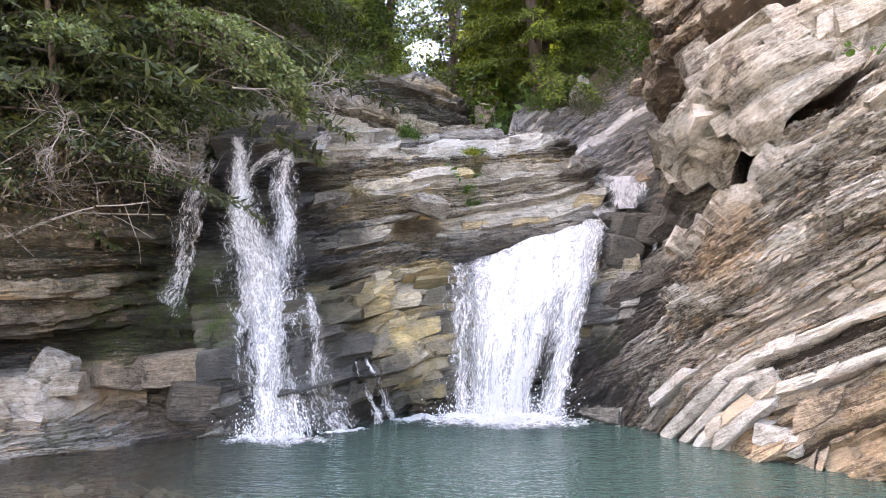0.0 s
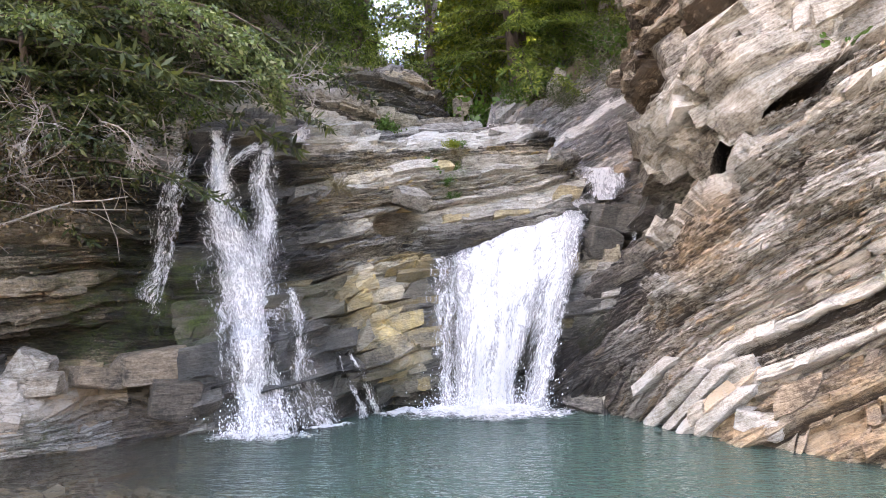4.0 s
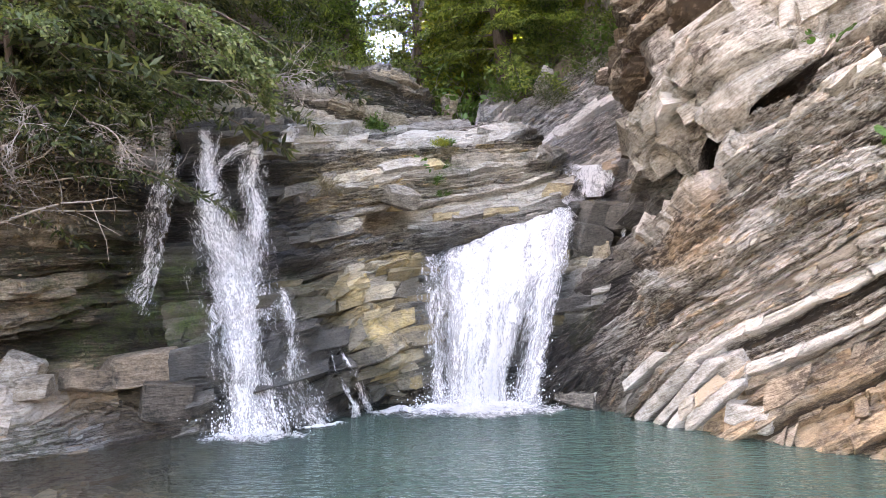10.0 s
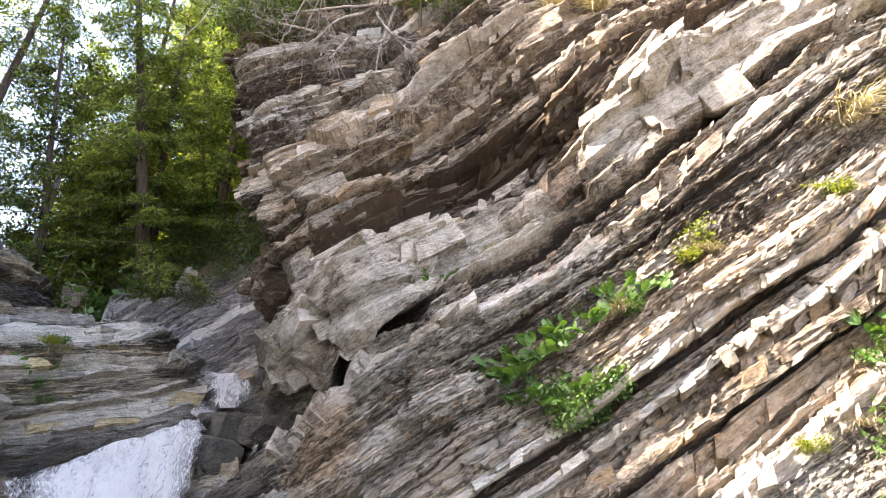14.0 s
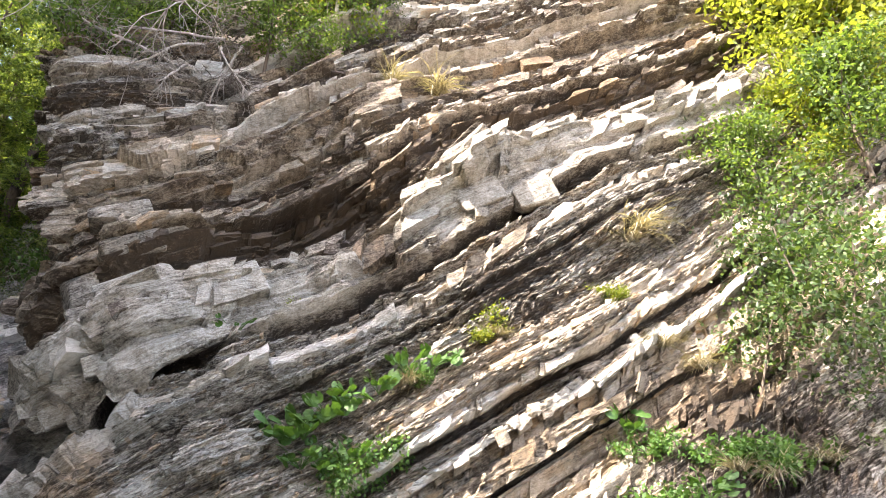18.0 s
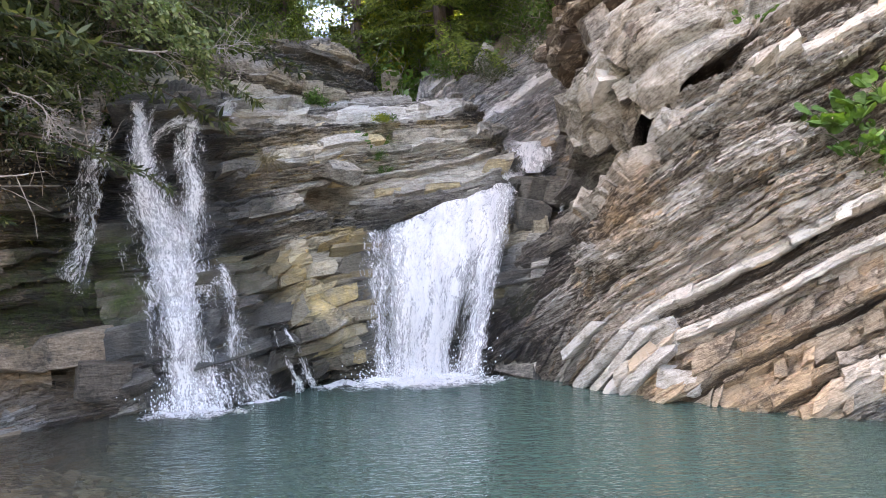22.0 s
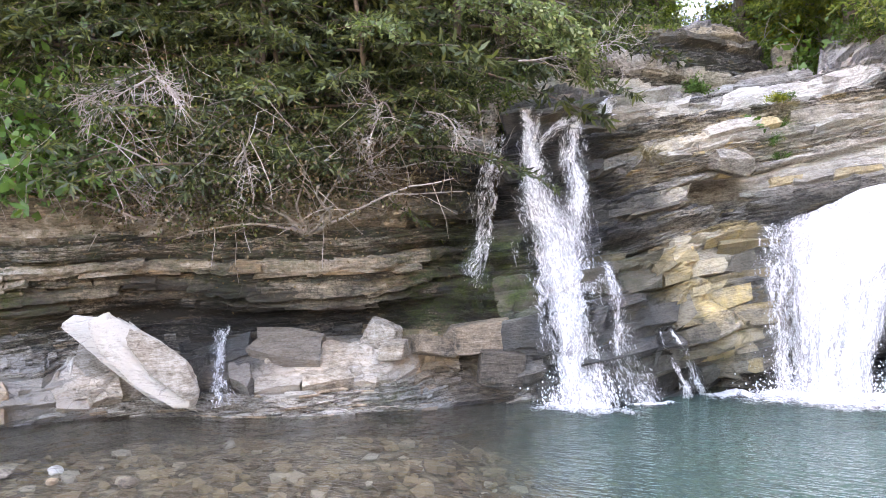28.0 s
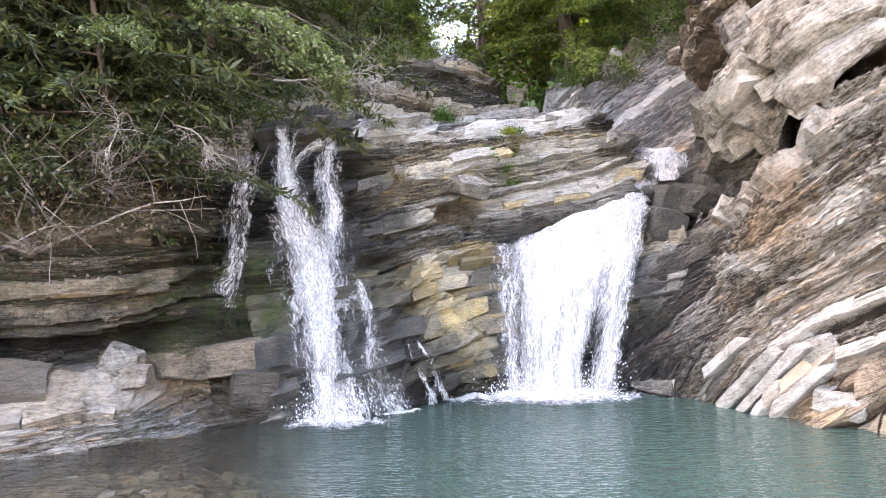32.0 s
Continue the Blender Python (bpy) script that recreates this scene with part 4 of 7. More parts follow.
for _row in RIGHT:
    _t = Vector(_row[-1])
    _b = Vector((_t.x, _t.y, 0)).normalized()
    _row.append(tuple(_t + _b * 1.6 + Vector((0, 0, 3.6))))
    _row.append(tuple(_t + _b * 4.5 + Vector((0, 0, 9.0))))
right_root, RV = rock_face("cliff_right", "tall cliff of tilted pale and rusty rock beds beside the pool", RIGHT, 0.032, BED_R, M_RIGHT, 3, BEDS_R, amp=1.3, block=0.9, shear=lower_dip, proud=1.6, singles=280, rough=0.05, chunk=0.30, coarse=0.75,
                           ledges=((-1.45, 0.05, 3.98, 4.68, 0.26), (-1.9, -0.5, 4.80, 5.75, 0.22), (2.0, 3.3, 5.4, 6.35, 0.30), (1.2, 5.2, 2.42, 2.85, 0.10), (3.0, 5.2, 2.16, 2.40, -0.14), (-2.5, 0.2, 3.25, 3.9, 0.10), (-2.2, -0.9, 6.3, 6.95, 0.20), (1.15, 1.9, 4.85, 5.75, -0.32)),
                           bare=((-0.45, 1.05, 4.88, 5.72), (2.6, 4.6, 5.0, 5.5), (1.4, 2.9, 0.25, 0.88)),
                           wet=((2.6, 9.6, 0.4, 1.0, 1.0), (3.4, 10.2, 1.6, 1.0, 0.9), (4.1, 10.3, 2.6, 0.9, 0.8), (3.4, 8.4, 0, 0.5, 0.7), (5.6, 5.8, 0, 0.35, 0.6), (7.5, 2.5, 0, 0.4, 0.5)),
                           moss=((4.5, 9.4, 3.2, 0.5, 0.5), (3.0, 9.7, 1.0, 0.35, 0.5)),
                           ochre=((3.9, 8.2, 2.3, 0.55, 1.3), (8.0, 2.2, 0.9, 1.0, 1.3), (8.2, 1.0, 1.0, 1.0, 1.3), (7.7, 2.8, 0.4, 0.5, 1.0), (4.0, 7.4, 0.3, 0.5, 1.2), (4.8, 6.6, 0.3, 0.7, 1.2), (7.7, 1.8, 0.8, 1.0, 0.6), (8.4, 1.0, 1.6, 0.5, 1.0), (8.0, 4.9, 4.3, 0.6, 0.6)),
                           # Most negative spots paint shade into the tone: hollows, overhangs, soil under the bush.
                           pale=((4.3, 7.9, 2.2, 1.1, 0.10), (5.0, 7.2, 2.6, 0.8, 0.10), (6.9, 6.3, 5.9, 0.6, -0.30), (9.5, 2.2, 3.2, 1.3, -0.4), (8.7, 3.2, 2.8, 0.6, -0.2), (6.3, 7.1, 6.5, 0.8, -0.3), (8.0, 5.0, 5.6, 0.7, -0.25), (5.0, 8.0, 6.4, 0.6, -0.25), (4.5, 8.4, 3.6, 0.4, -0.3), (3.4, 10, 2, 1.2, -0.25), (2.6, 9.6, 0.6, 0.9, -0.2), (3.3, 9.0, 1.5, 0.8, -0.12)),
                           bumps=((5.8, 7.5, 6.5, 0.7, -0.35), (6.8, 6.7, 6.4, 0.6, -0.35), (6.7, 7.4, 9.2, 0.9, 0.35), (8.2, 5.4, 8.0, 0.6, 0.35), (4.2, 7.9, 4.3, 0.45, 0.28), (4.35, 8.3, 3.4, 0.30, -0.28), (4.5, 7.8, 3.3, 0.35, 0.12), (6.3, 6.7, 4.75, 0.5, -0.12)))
centre_root, CV = rock_face("cliff_centre", "layered grey rock buttress between two waterfalls", CENTRE, 0.028, BED_C, M_CENTRE, 8, bed_stack(-6, 0.75, 0.55, 31, 0.15) + bed_stack(0.75, 8, 0.20, 33, 0.45, 0.17), amp=0.80, block=1.1, rough=0.16, proud=1.3, stretch=2.2, coarse=0.55,
                            wet=((-1.6, 8.3, 1.3, 1.1, 2.0), (-1.8, 8.6, 2.6, 1.0, 2.0), (-2.1, 9.0, 3.6, 0.9, 1.8), (-1.2, 8.9, 2.4, 0.6, 1.5), (-1.2, 8.3, 0.5, 0.8, 1.8), (-1.4, 9.4, 3.4, 0.6, 0.7), (1.6, 10, 1.2, 1.3, 1.8), (3.1, 10.9, 2.4, 0.6, 1.5), (-0.6, 8.5, 0.15, 0.75, 1.6), (0.3, 9.3, 0.3, 0.4, 0.4), (3.7, 11.6, 3.0, 0.6, 1.0)),
                            moss=((-2.45, 8.2, 1.4, 0.45, 1.4), (-2.3, 8.2, 0.9, 0.4, 1.2), (0.9, 11.0, 3.9, 0.5, 0.5), (-0.1, 9.1, 0.7, 0.5, 0.35), (-1.2, 8.7, 1.3, 0.4, 0.6), (-1.0, 9.4, 3.3, 0.4, 0.3), (0.9, 10.9, 3.4, 0.4, 0.4)),
                            ochre=((-0.1, 9.15, 0.8, 0.42, 1.6), (-0.55, 8.9, 1.4, 0.42, 1.2), (0.3, 9.9, 2.05, 0.28, 1.5), (0.1, 9.4, 1.4, 0.3, 1.2), (-0.4, 10.2, 3.4, 0.35, 0.5), (-1.2, 8.4, 1.0, 0.3, 0.6)),
                            pale=((-0.4, 9.2, 1.75, 0.45, 0.18), (0.8, 11.0, 3.6, 1.2, 0.30), (-0.4, 10.2, 3.5, 0.9, 0.24), (1.6, 11.4, 3.8, 1.1, 0.30), (2.2, 11.3, 3.3, 0.8, 0.28), (-1.0, 9.9, 3.5, 0.6, 0.16), (-0.3, 10.0, 2.9, 0.5, 0.14), (-0.1, 9.1, 0.7, 0.4, 0.1), (-2.3, 8.5, 2.2, 1.0, -0.2), (-0.6, 8.5, 0.2, 0.4, -0.1)),
                            bumps=((0.20, 10.3, 2.58, 0.30, -0.75), (0.0, 10.2, 2.5, 0.2, -0.35), (0.3, 10.35, 3.02, 0.30, 0.22), (-0.05, 9.1, 0.8, 0.30, 0.30), (-0.45, 9.1, 1.5, 0.40, 0.20), (-1.2, 9.1, 2.70, 0.26, -0.30), (-0.7, 9.4, 2.3, 0.42, 0.15),
                                   (-1.9, 8.6, 2.4, 0.45, -0.12), (1.6, 9.9, 1.2, 0.8, -0.12)))
# Seams set back in the undercut take dark tones, its shade put into colour.
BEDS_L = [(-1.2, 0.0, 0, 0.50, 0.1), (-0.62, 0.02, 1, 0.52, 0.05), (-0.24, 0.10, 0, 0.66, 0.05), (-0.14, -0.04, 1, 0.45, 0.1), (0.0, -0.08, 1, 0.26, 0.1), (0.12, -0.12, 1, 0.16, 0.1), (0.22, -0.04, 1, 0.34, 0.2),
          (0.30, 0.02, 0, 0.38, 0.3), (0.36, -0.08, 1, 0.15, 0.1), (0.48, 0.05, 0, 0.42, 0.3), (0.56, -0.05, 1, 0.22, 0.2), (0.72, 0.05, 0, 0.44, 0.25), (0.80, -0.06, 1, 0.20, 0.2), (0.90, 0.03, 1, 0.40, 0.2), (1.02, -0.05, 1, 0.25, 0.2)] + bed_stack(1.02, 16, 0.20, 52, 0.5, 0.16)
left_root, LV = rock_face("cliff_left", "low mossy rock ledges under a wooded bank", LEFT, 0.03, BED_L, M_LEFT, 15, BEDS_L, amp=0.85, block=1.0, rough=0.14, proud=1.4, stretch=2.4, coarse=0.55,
                          # First seven spots: seepage along the undercut, with its shade put into the colour.
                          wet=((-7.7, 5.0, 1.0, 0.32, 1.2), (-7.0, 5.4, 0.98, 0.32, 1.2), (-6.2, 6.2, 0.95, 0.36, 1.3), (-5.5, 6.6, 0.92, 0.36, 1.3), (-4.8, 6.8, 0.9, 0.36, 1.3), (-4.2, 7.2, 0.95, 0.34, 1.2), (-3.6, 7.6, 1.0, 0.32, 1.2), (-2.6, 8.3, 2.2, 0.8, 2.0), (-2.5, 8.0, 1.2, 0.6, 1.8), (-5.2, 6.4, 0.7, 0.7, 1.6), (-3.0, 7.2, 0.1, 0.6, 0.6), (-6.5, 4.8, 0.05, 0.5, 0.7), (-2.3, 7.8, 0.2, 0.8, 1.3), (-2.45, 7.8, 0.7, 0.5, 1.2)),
                          moss=((-7.4, 5.1, 1.25, 0.6, 0.9), (-3.3, 7.9, 1.15, 0.55, 0.9), (-2.6, 8.2, 1.4, 0.5, 1.5), (-2.9, 7.9, 0.9, 0.4, 1.0), (-3.2, 8.0, 1.9, 0.6, 0.5), (-4.6, 6.9, 2.1, 0.8, 0.6), (-5.4, 6.3, 1.8, 0.6, 0.5), (-6.6, 5.5, 1.8, 0.6, 0.5), (-3.7, 7.5, 1.7, 0.6, 0.5), (-3.3, 6.8, 0.1, 0.25, 0.6)),
                          ochre=((-2.6, 7.8, 0.6, 0.6, 1.5), (-3.3, 7.5, 0.65, 0.5, 0.9), (-4.2, 6.7, 0.5, 0.4, 0.7), (-3.4, 7.9, 2.1, 0.8, 0.5)),
                          pale=((-3.3, 6.9, 0.3, 0.7, 0.25), (-6.8, 4.6, 0.3, 1.1, 0.38), (-4.2, 6.3, 0.3, 0.8, 0.25), (-8.5, 3.5, 0.4, 1.5, 0.25), (-2.7, 8.2, 2.0, 0.9, -0.2), (-5.5, 6.9, 1.1, 1.0, -0.12)))
dome_root, DV = rock_face("cliff_dome", "rounded grey rock dome above the falls", DOME, 0.04, Vector((0.2, -0.2, 0.95)), M_CENTRE, 21, bed_stack(-6, 9, 0.30, 22, 0.3), amp=0.9, rough=0.12, moss=((-0.2, 13.2, 4.6, 0.8, 0.4),))
slot_root, SV = rock_face("cliff_slot", "smooth grey tilted slab beside the upper chute", SLOT, 0.042, BED_S, M_SLOT, 27, bed_stack(-6, 14, 0.34, 25, 0.35), amp=0.7, block=1.4,
                          wet=((3.9, 12.3, 3.3, 0.5, 0.9),))

# ---- waterfalls ----
def ribbon(path, widths, seed, lean=0.0, across=9, step=0.06, bulge=0.08, strength=1.0):
    """One strand of falling water along a path, as wide as given."""
    path = np.array(path, float)
    n = [max(3, int(np.linalg.norm(b - a) / step)) for a, b in zip(path[:-1], path[1:])]
    c = spline(path, n)
    w = spline(np.array(widths, float)[:, None], n)[:, 0]
    out = c * (-1, -1, 0)
    out /= np.linalg.norm(out, axis=1, keepdims=True)
    d = np.gradient(c, axis=0)
    side = np.cross(d, out)
    side /= np.linalg.norm(side, axis=1, keepdims=True) + 1e-9
    along = np.concatenate([[0], np.cumsum(np.linalg.norm(np.diff(c, axis=0), axis=1))])
    u = np.linspace(-0.5, 0.5, across)
    g = c[:, None] + side[:, None] * (u[None, :, None] * w[:, None, None]) + out[:, None] * (bulge * np.cos(u * math.pi)[None, :, None])
    flat = g.reshape(-1, 3)
    g = flat + 0.035 * np.stack([vnoise(flat, 6, seed + i) for i in range(3)], axis=1)
    flow = np.stack([(u[None, :] * w[:, None]).ravel() + seed * 3.1, np.repeat(along, across) + seed * 1.7, np.zeros(len(flat))], axis=1)
    body = np.clip(1.15 - np.abs(u) * 2.0, 0, 1) ** 0.8
    fade = np.clip(along / 0.15, 0.2, 1)
    return g, grid_faces(len(c), across), flow, (fade[:, None] * body[None]).ravel() * strength


ROCKS = np.concatenate([CV, LV, RV[RV[:, 0] < 5], SV, DV])
_d = ROCKS - (0.0, 0.0, 1.7)
_key = np.round(np.degrees(np.arctan2(_d[:, 0], _d[:, 1])) / 0.4).astype(int) * 1000 + np.round(np.degrees(np.arctan2(_d[:, 2], np.hypot(_d[:, 0], _d[:, 1]))) / 0.4).astype(int)
NEAREST = {}
for _k, _r in zip(_key.tolist(), np.linalg.norm(_d, axis=1).tolist()):
    if _r < NEAREST.get(_k, 99.0):
        NEAREST[_k] = _r


def lay_over_rock(v, gap):
    """Moves water that would run inside the rock out to just above its surface."""
    out = v.copy()
    for n, p in enumerate(v):
        d = p - (0.0, 0.0, 1.7)
        r = float(np.linalg.norm(d))
        a, e = math.degrees(math.atan2(d[0], d[1])) / 0.4, math.degrees(math.atan2(d[2], math.hypot(d[0], d[1]))) / 0.4
        near = min(NEAREST.get(round(a + i) * 1000 + round(e + j), 99.0) for i in (-0.5, 0.5) for j in (-0.5, 0.5))
        if near - gap < r and r - near < 0.6:
            out[n] = p - d / r * (r - near + gap)
    return out


def stream(parent, path, widths, seed, strength=1.0, layers=2, bulge=0.08, name="water_strand", free=False):
    for layer in range(layers):
        v, f, flow, body = ribbon(path, [w * (1 + 0.12 * layer) for w in widths], seed + 5 * layer, bulge=bulge * (1 - 0.5 * layer), strength=strength * (1 - 0.25 * layer))
        v = v if free else lay_over_rock(v, 0.10 - 0.03 * layer)
        part(name, mesh_from(name, v, f, M_FALL if strength > 0.7 else M_THIN, {"flow": flow, "body": body}, True), parent)


def veil(parent, path, widths, seed, strength, count=2):
    """Thin torn sheets of water beside the body of a fall."""
    for i in range(count):
        v, f, flow, body = ribbon(path, [w * (0.8 + 0.35 * i) for w in widths], seed + 3 * i, across=11, bulge=0.03 + 0.03 * i, strength=strength)
        part("water_veil", mesh_from("water_veil", lay_over_rock(v, 0.05 + 0.04 * i), f, M_THIN, {"flow": flow, "body": body}, True), parent)


def spray(parent, a, b, count, high, wide, seed):
    """Drops thrown up along the line where a fall meets the water."""
    r = np.random.RandomState(seed)
    a, b = np.array(a), np.array(b)
    at = a + (b - a) * r.rand(count, 1) + r.normal(size=(count, 3)) * (wide, wide, 0)
    at[:, 2] = 0.02 + high * r.exponential(size=count) * 0.45
    size = 0.004 + 0.009 * r.rand(count) ** 2
    shape = np.array(((1, 0, 0), (0, 1, 0), (-1, 0, 0), (0, -1, 0), (0, 0, 1.4), (0, 0, -1.4)))
    tri = np.array(((0, 1, 4), (1, 2, 4), (2, 3, 4), (3, 0, 4), (1, 0, 5), (2, 1, 5), (3, 2, 5), (0, 3, 5)))
    v = (at[:, None] + shape[None] * size[:, None, None]).reshape(-1, 3)
    tagged(part("spray", mesh_from("spray", v, (tri[None] + 6 * np.arange(count)[:, None, None]).reshape(-1, 3), M_DROP, None, True), parent), "white drops of spray", kind="stuff")


left_fall = tagged(new("waterfall"), "narrow white waterfall splitting over dark wet rock", "waterfall")
stream(left_fall, [(-2.36, 8.90, 3.66), (-2.24, 8.52, 3.33), (-2.18, 8.42, 3.04), (-2.10, 8.36, 2.47), (-1.88, 8.26, 1.9), (-1.72, 8.08, 1.36), (-1.60, 7.85, 0.73), (-1.48, 7.58, -0.02)],
       [0.24, 0.26, 0.28, 0.42, 0.62, 0.66, 0.52, 0.66], 1, 0.74, 3)
veil(left_fall, [(-2.24, 8.52, 3.33), (-2.18, 8.42, 3.04), (-2.08, 8.36, 2.47), (-1.86, 8.26, 1.9), (-1.70, 8.08, 1.36), (-1.56, 7.85, 0.73), (-1.36, 7.58, -0.02)], [0.30, 0.36, 0.62, 1.00, 0.98, 0.80, 1.05], 71, 0.62)
veil(left_fall, [(-1.72, 8.84, 3.25), (-1.68, 8.62, 2.98), (-1.62, 8.5, 2.33), (-1.62, 8.32, 1.76)], [0.40, 0.50, 0.46, 0.5], 72, 0.45, 1)
veil(left_fall, [(-2.59, 8.6, 3.16), (-2.64, 8.45, 2.64), (-2.70, 8.35, 2.15), (-2.72, 8.2, 1.6), (-2.82, 8.05, 1.3)], [0.22, 0.26, 0.30, 0.34, 0.5], 73, 0.45, 1)
veil(left_fall, [(-1.32, 8.55, 1.72), (-1.22, 8.45, 1.4), (-1.12, 8.3, 0.97), (-0.89, 8.15, 0.38), (-0.70, 8.1, 0.0)], [0.25, 0.3, 0.35, 0.5, 0.7], 74, 0.48, 1)
veil(left_fall, [(-0.70, 8.75, 1.15), (-0.62, 8.7, 0.95), (-0.39, 8.65, 0.55), (-0.16, 8.75, 0.0)], [0.06, 0.12, 0.2, 0.3], 75, 0.5, 1)
spray(left_fall, (-1.75, 7.55, 0), (-1.1, 7.55, 0), 700, 0.30, 0.13, 76)
stream(left_fall, [(-2.10, 8.85, 3.60), (-2.12, 8.5, 3.3), (-2.17, 8.44, 3.0)], [0.14, 0.18, 0.16], 2, 0.55)
stream(left_fall, [(-1.63, 9.0, 3.50), (-1.84, 8.58, 3.30), (-2.02, 8.45, 3.10), (-2.15, 8.4, 2.85)], [0.14, 0.20, 0.20, 0.2], 3, 0.58)
stream(left_fall, [(-1.67, 8.9, 3.46), (-1.67, 8.62, 2.98), (-1.60, 8.5, 2.33), (-1.59, 8.32, 1.76), (-1.62, 8.1, 1.2)], [0.34, 0.50, 0.48, 0.50, 0.4], 4, 0.60)
stream(left_fall, [(-2.6, 8.62, 3.34), (-2.63, 8.38, 3.04), (-2.68, 8.28, 2.75), (-2.75, 8.2, 2.27), (-2.79, 8.12, 1.8), (-2.87, 8.02, 1.42)], [0.18, 0.28, 0.36, 0.44, 0.38, 0.4], 5, 0.52, bulge=0.02)
stream(left_fall, [(-1.58, 10.45, 4.08), (-1.44, 10.0, 3.88), (-1.40, 9.7, 3.64)], [0.30, 0.40, 0.42], 6, 0.9, bulge=0.03)
stream(left_fall, [(-1.32, 8.4, 1.68), (-1.15, 8.3, 1.3), (-1.08, 8.06, 0.8), (-1.01, 7.96, 0.45), (-0.74, 7.98, 0.0)], [0.14, 0.26, 0.32, 0.4, 0.5], 8, 0.50, bulge=0.02)
stream(left_fall, [(-0.7, 8.38, 0.95), (-0.52, 8.34, 0.52), (-0.32, 8.5, 0.02)], [0.06, 0.12, 0.2], 9, 0.5)

main_fall = tagged(new("waterfall"), "broad white curtain of water plunging into the pool", "waterfall")
LIP = np.array([(0.56, 9.86, 2.05), (0.88, 10.06, 2.18), (1.30, 10.18, 2.32), (1.78, 10.30, 2.51), (2.24, 10.42, 2.68), (2.72, 10.62, 2.87), (3.12, 10.95, 3.02)])
BASE = np.array([(0.64, 9.02, 0.0), (0.87, 9.05, 0.0), (1.12, 9.10, 0.0), (1.38, 9.14, 0.0), (1.62, 9.20, 0.0), (1.84, 9.26, 0.0), (2.06, 9.32, 0.0)])
for layer in range(3):
    lip = spline(LIP + (0, 0.05 * layer, -0.02 * layer), [10] * 6)
    base = spline(BASE + (0, 0.07 * layer, 0), [10] * 6)
    vv = np.linspace(-0.12, 1, 60)
    rows = []
    for t in vv:
        if t < 0:
            rows.append(lip + np.array((0.9, 1.6, 0.10)) * -t * 2)
        else:
            drop = lip * (1 - t) + base * t
            drop[:, 2] = lip[:, 2] * (1 - t ** 1.25)
            drop[:, 1] -= 0.30 * math.sin(math.pi * min(1, t * 1.05)) ** 0.8
            rows.append(drop)
    g = np.array(rows)
    flat = g.reshape(-1, 3)
    flat = flat + 0.05 * np.stack([vnoise(flat * (1, 1, 0.5), 5, 40 + i + layer) for i in range(3)], axis=1)
    u = np.linspace(0, 1, g.shape[1])
    t2, u2 = np.meshgrid(vv, u, indexing="ij")
    body = np.clip(1.0 - 3.0 * np.clip(0.10 - t2, 0, 0.2) - 0.62 * np.exp(-((u2 - 0.72 - 0.02 * t2) / 0.10) ** 2) * np.clip(t2 * 2.2 - 0.9, 0, 1) - 0.80 * np.clip((0.36 - u2) / 0.36, 0, 1) ** 0.8 - 0.20 * np.clip((u2 - 0.55) / 0.2, 0, 1) * np.clip(t2 * 3, 0, 1) - 0.25 * np.exp(-((u2 - 0.45) / 0.05) ** 2) * np.clip(t2 * 2 - 0.5, 0, 1) - 0.6 * np.clip((u2 - 0.93) / 0.07, 0, 1), 0, 1)
    flow = np.stack([u2.ravel() * 1.9 + layer * 3, t2.ravel() * 2.6 + layer * 1.3, np.zeros(u2.size)], axis=1)
    part("water_curtain", mesh_from("water_curtain", flat, grid_faces(*g.shape[:2]), M_FALL, {"flow": flow, "body": body.ravel()}, True), main_fall)
veil(main_fall, [(0.60, 9.80, 2.08), (0.66, 9.5, 1.9), (0.70, 9.3, 1.2), (0.74, 9.1, 0.5), (0.76, 9.0, 0.0)], [0.25, 0.42, 0.5, 0.45, 0.4], 81, 0.5)
veil(main_fall, [(2.98, 10.7, 2.92), (2.72, 10.2, 2.5), (2.42, 9.75, 1.6), (2.20, 9.45, 0.8), (2.02, 9.25, 0.0)], [0.3, 0.4, 0.4, 0.35, 0.35], 83, 0.62)
spray(main_fall, (0.5, 8.98, 0), (2.15, 9.2, 0), 1500, 0.35, 0.14, 84)
stream(main_fall, [(4.00, 12.95, 4.0), (3.84, 12.45, 3.88), (3.78, 12.2, 3.58), (3.70, 11.9, 3.25)], [1.1, 1.3, 1.2, 0.7], 12, 0.85, name="upper_chute", bulge=0.06, free=True)
stream(main_fall, [(3.6, 11.7, 3.06), (3.2, 11.1, 2.98), (2.95, 10.7, 2.90)], [0.6, 0.55, 0.6], 14, 1.0, name="upper_chute", bulge=0.05, free=True)
stream(main_fall, [(3.85, 10.6, 2.72), (3.75, 10.4, 2.5), (3.6, 10.2, 2.3)], [0.08, 0.1, 0.08], 13, 0.6)
side_trickle = tagged(new("waterfall"), "small trickle dropping from a dark wet ledge", "waterfall")
stream(side_trickle, [(-5.40, 6.62, 0.92), (-5.24, 6.36, 0.7), (-5.12, 6.12, 0.45), (-4.9, 5.95, 0.1)], [0.28, 0.26, 0.2, 0.4], 16, 0.55)


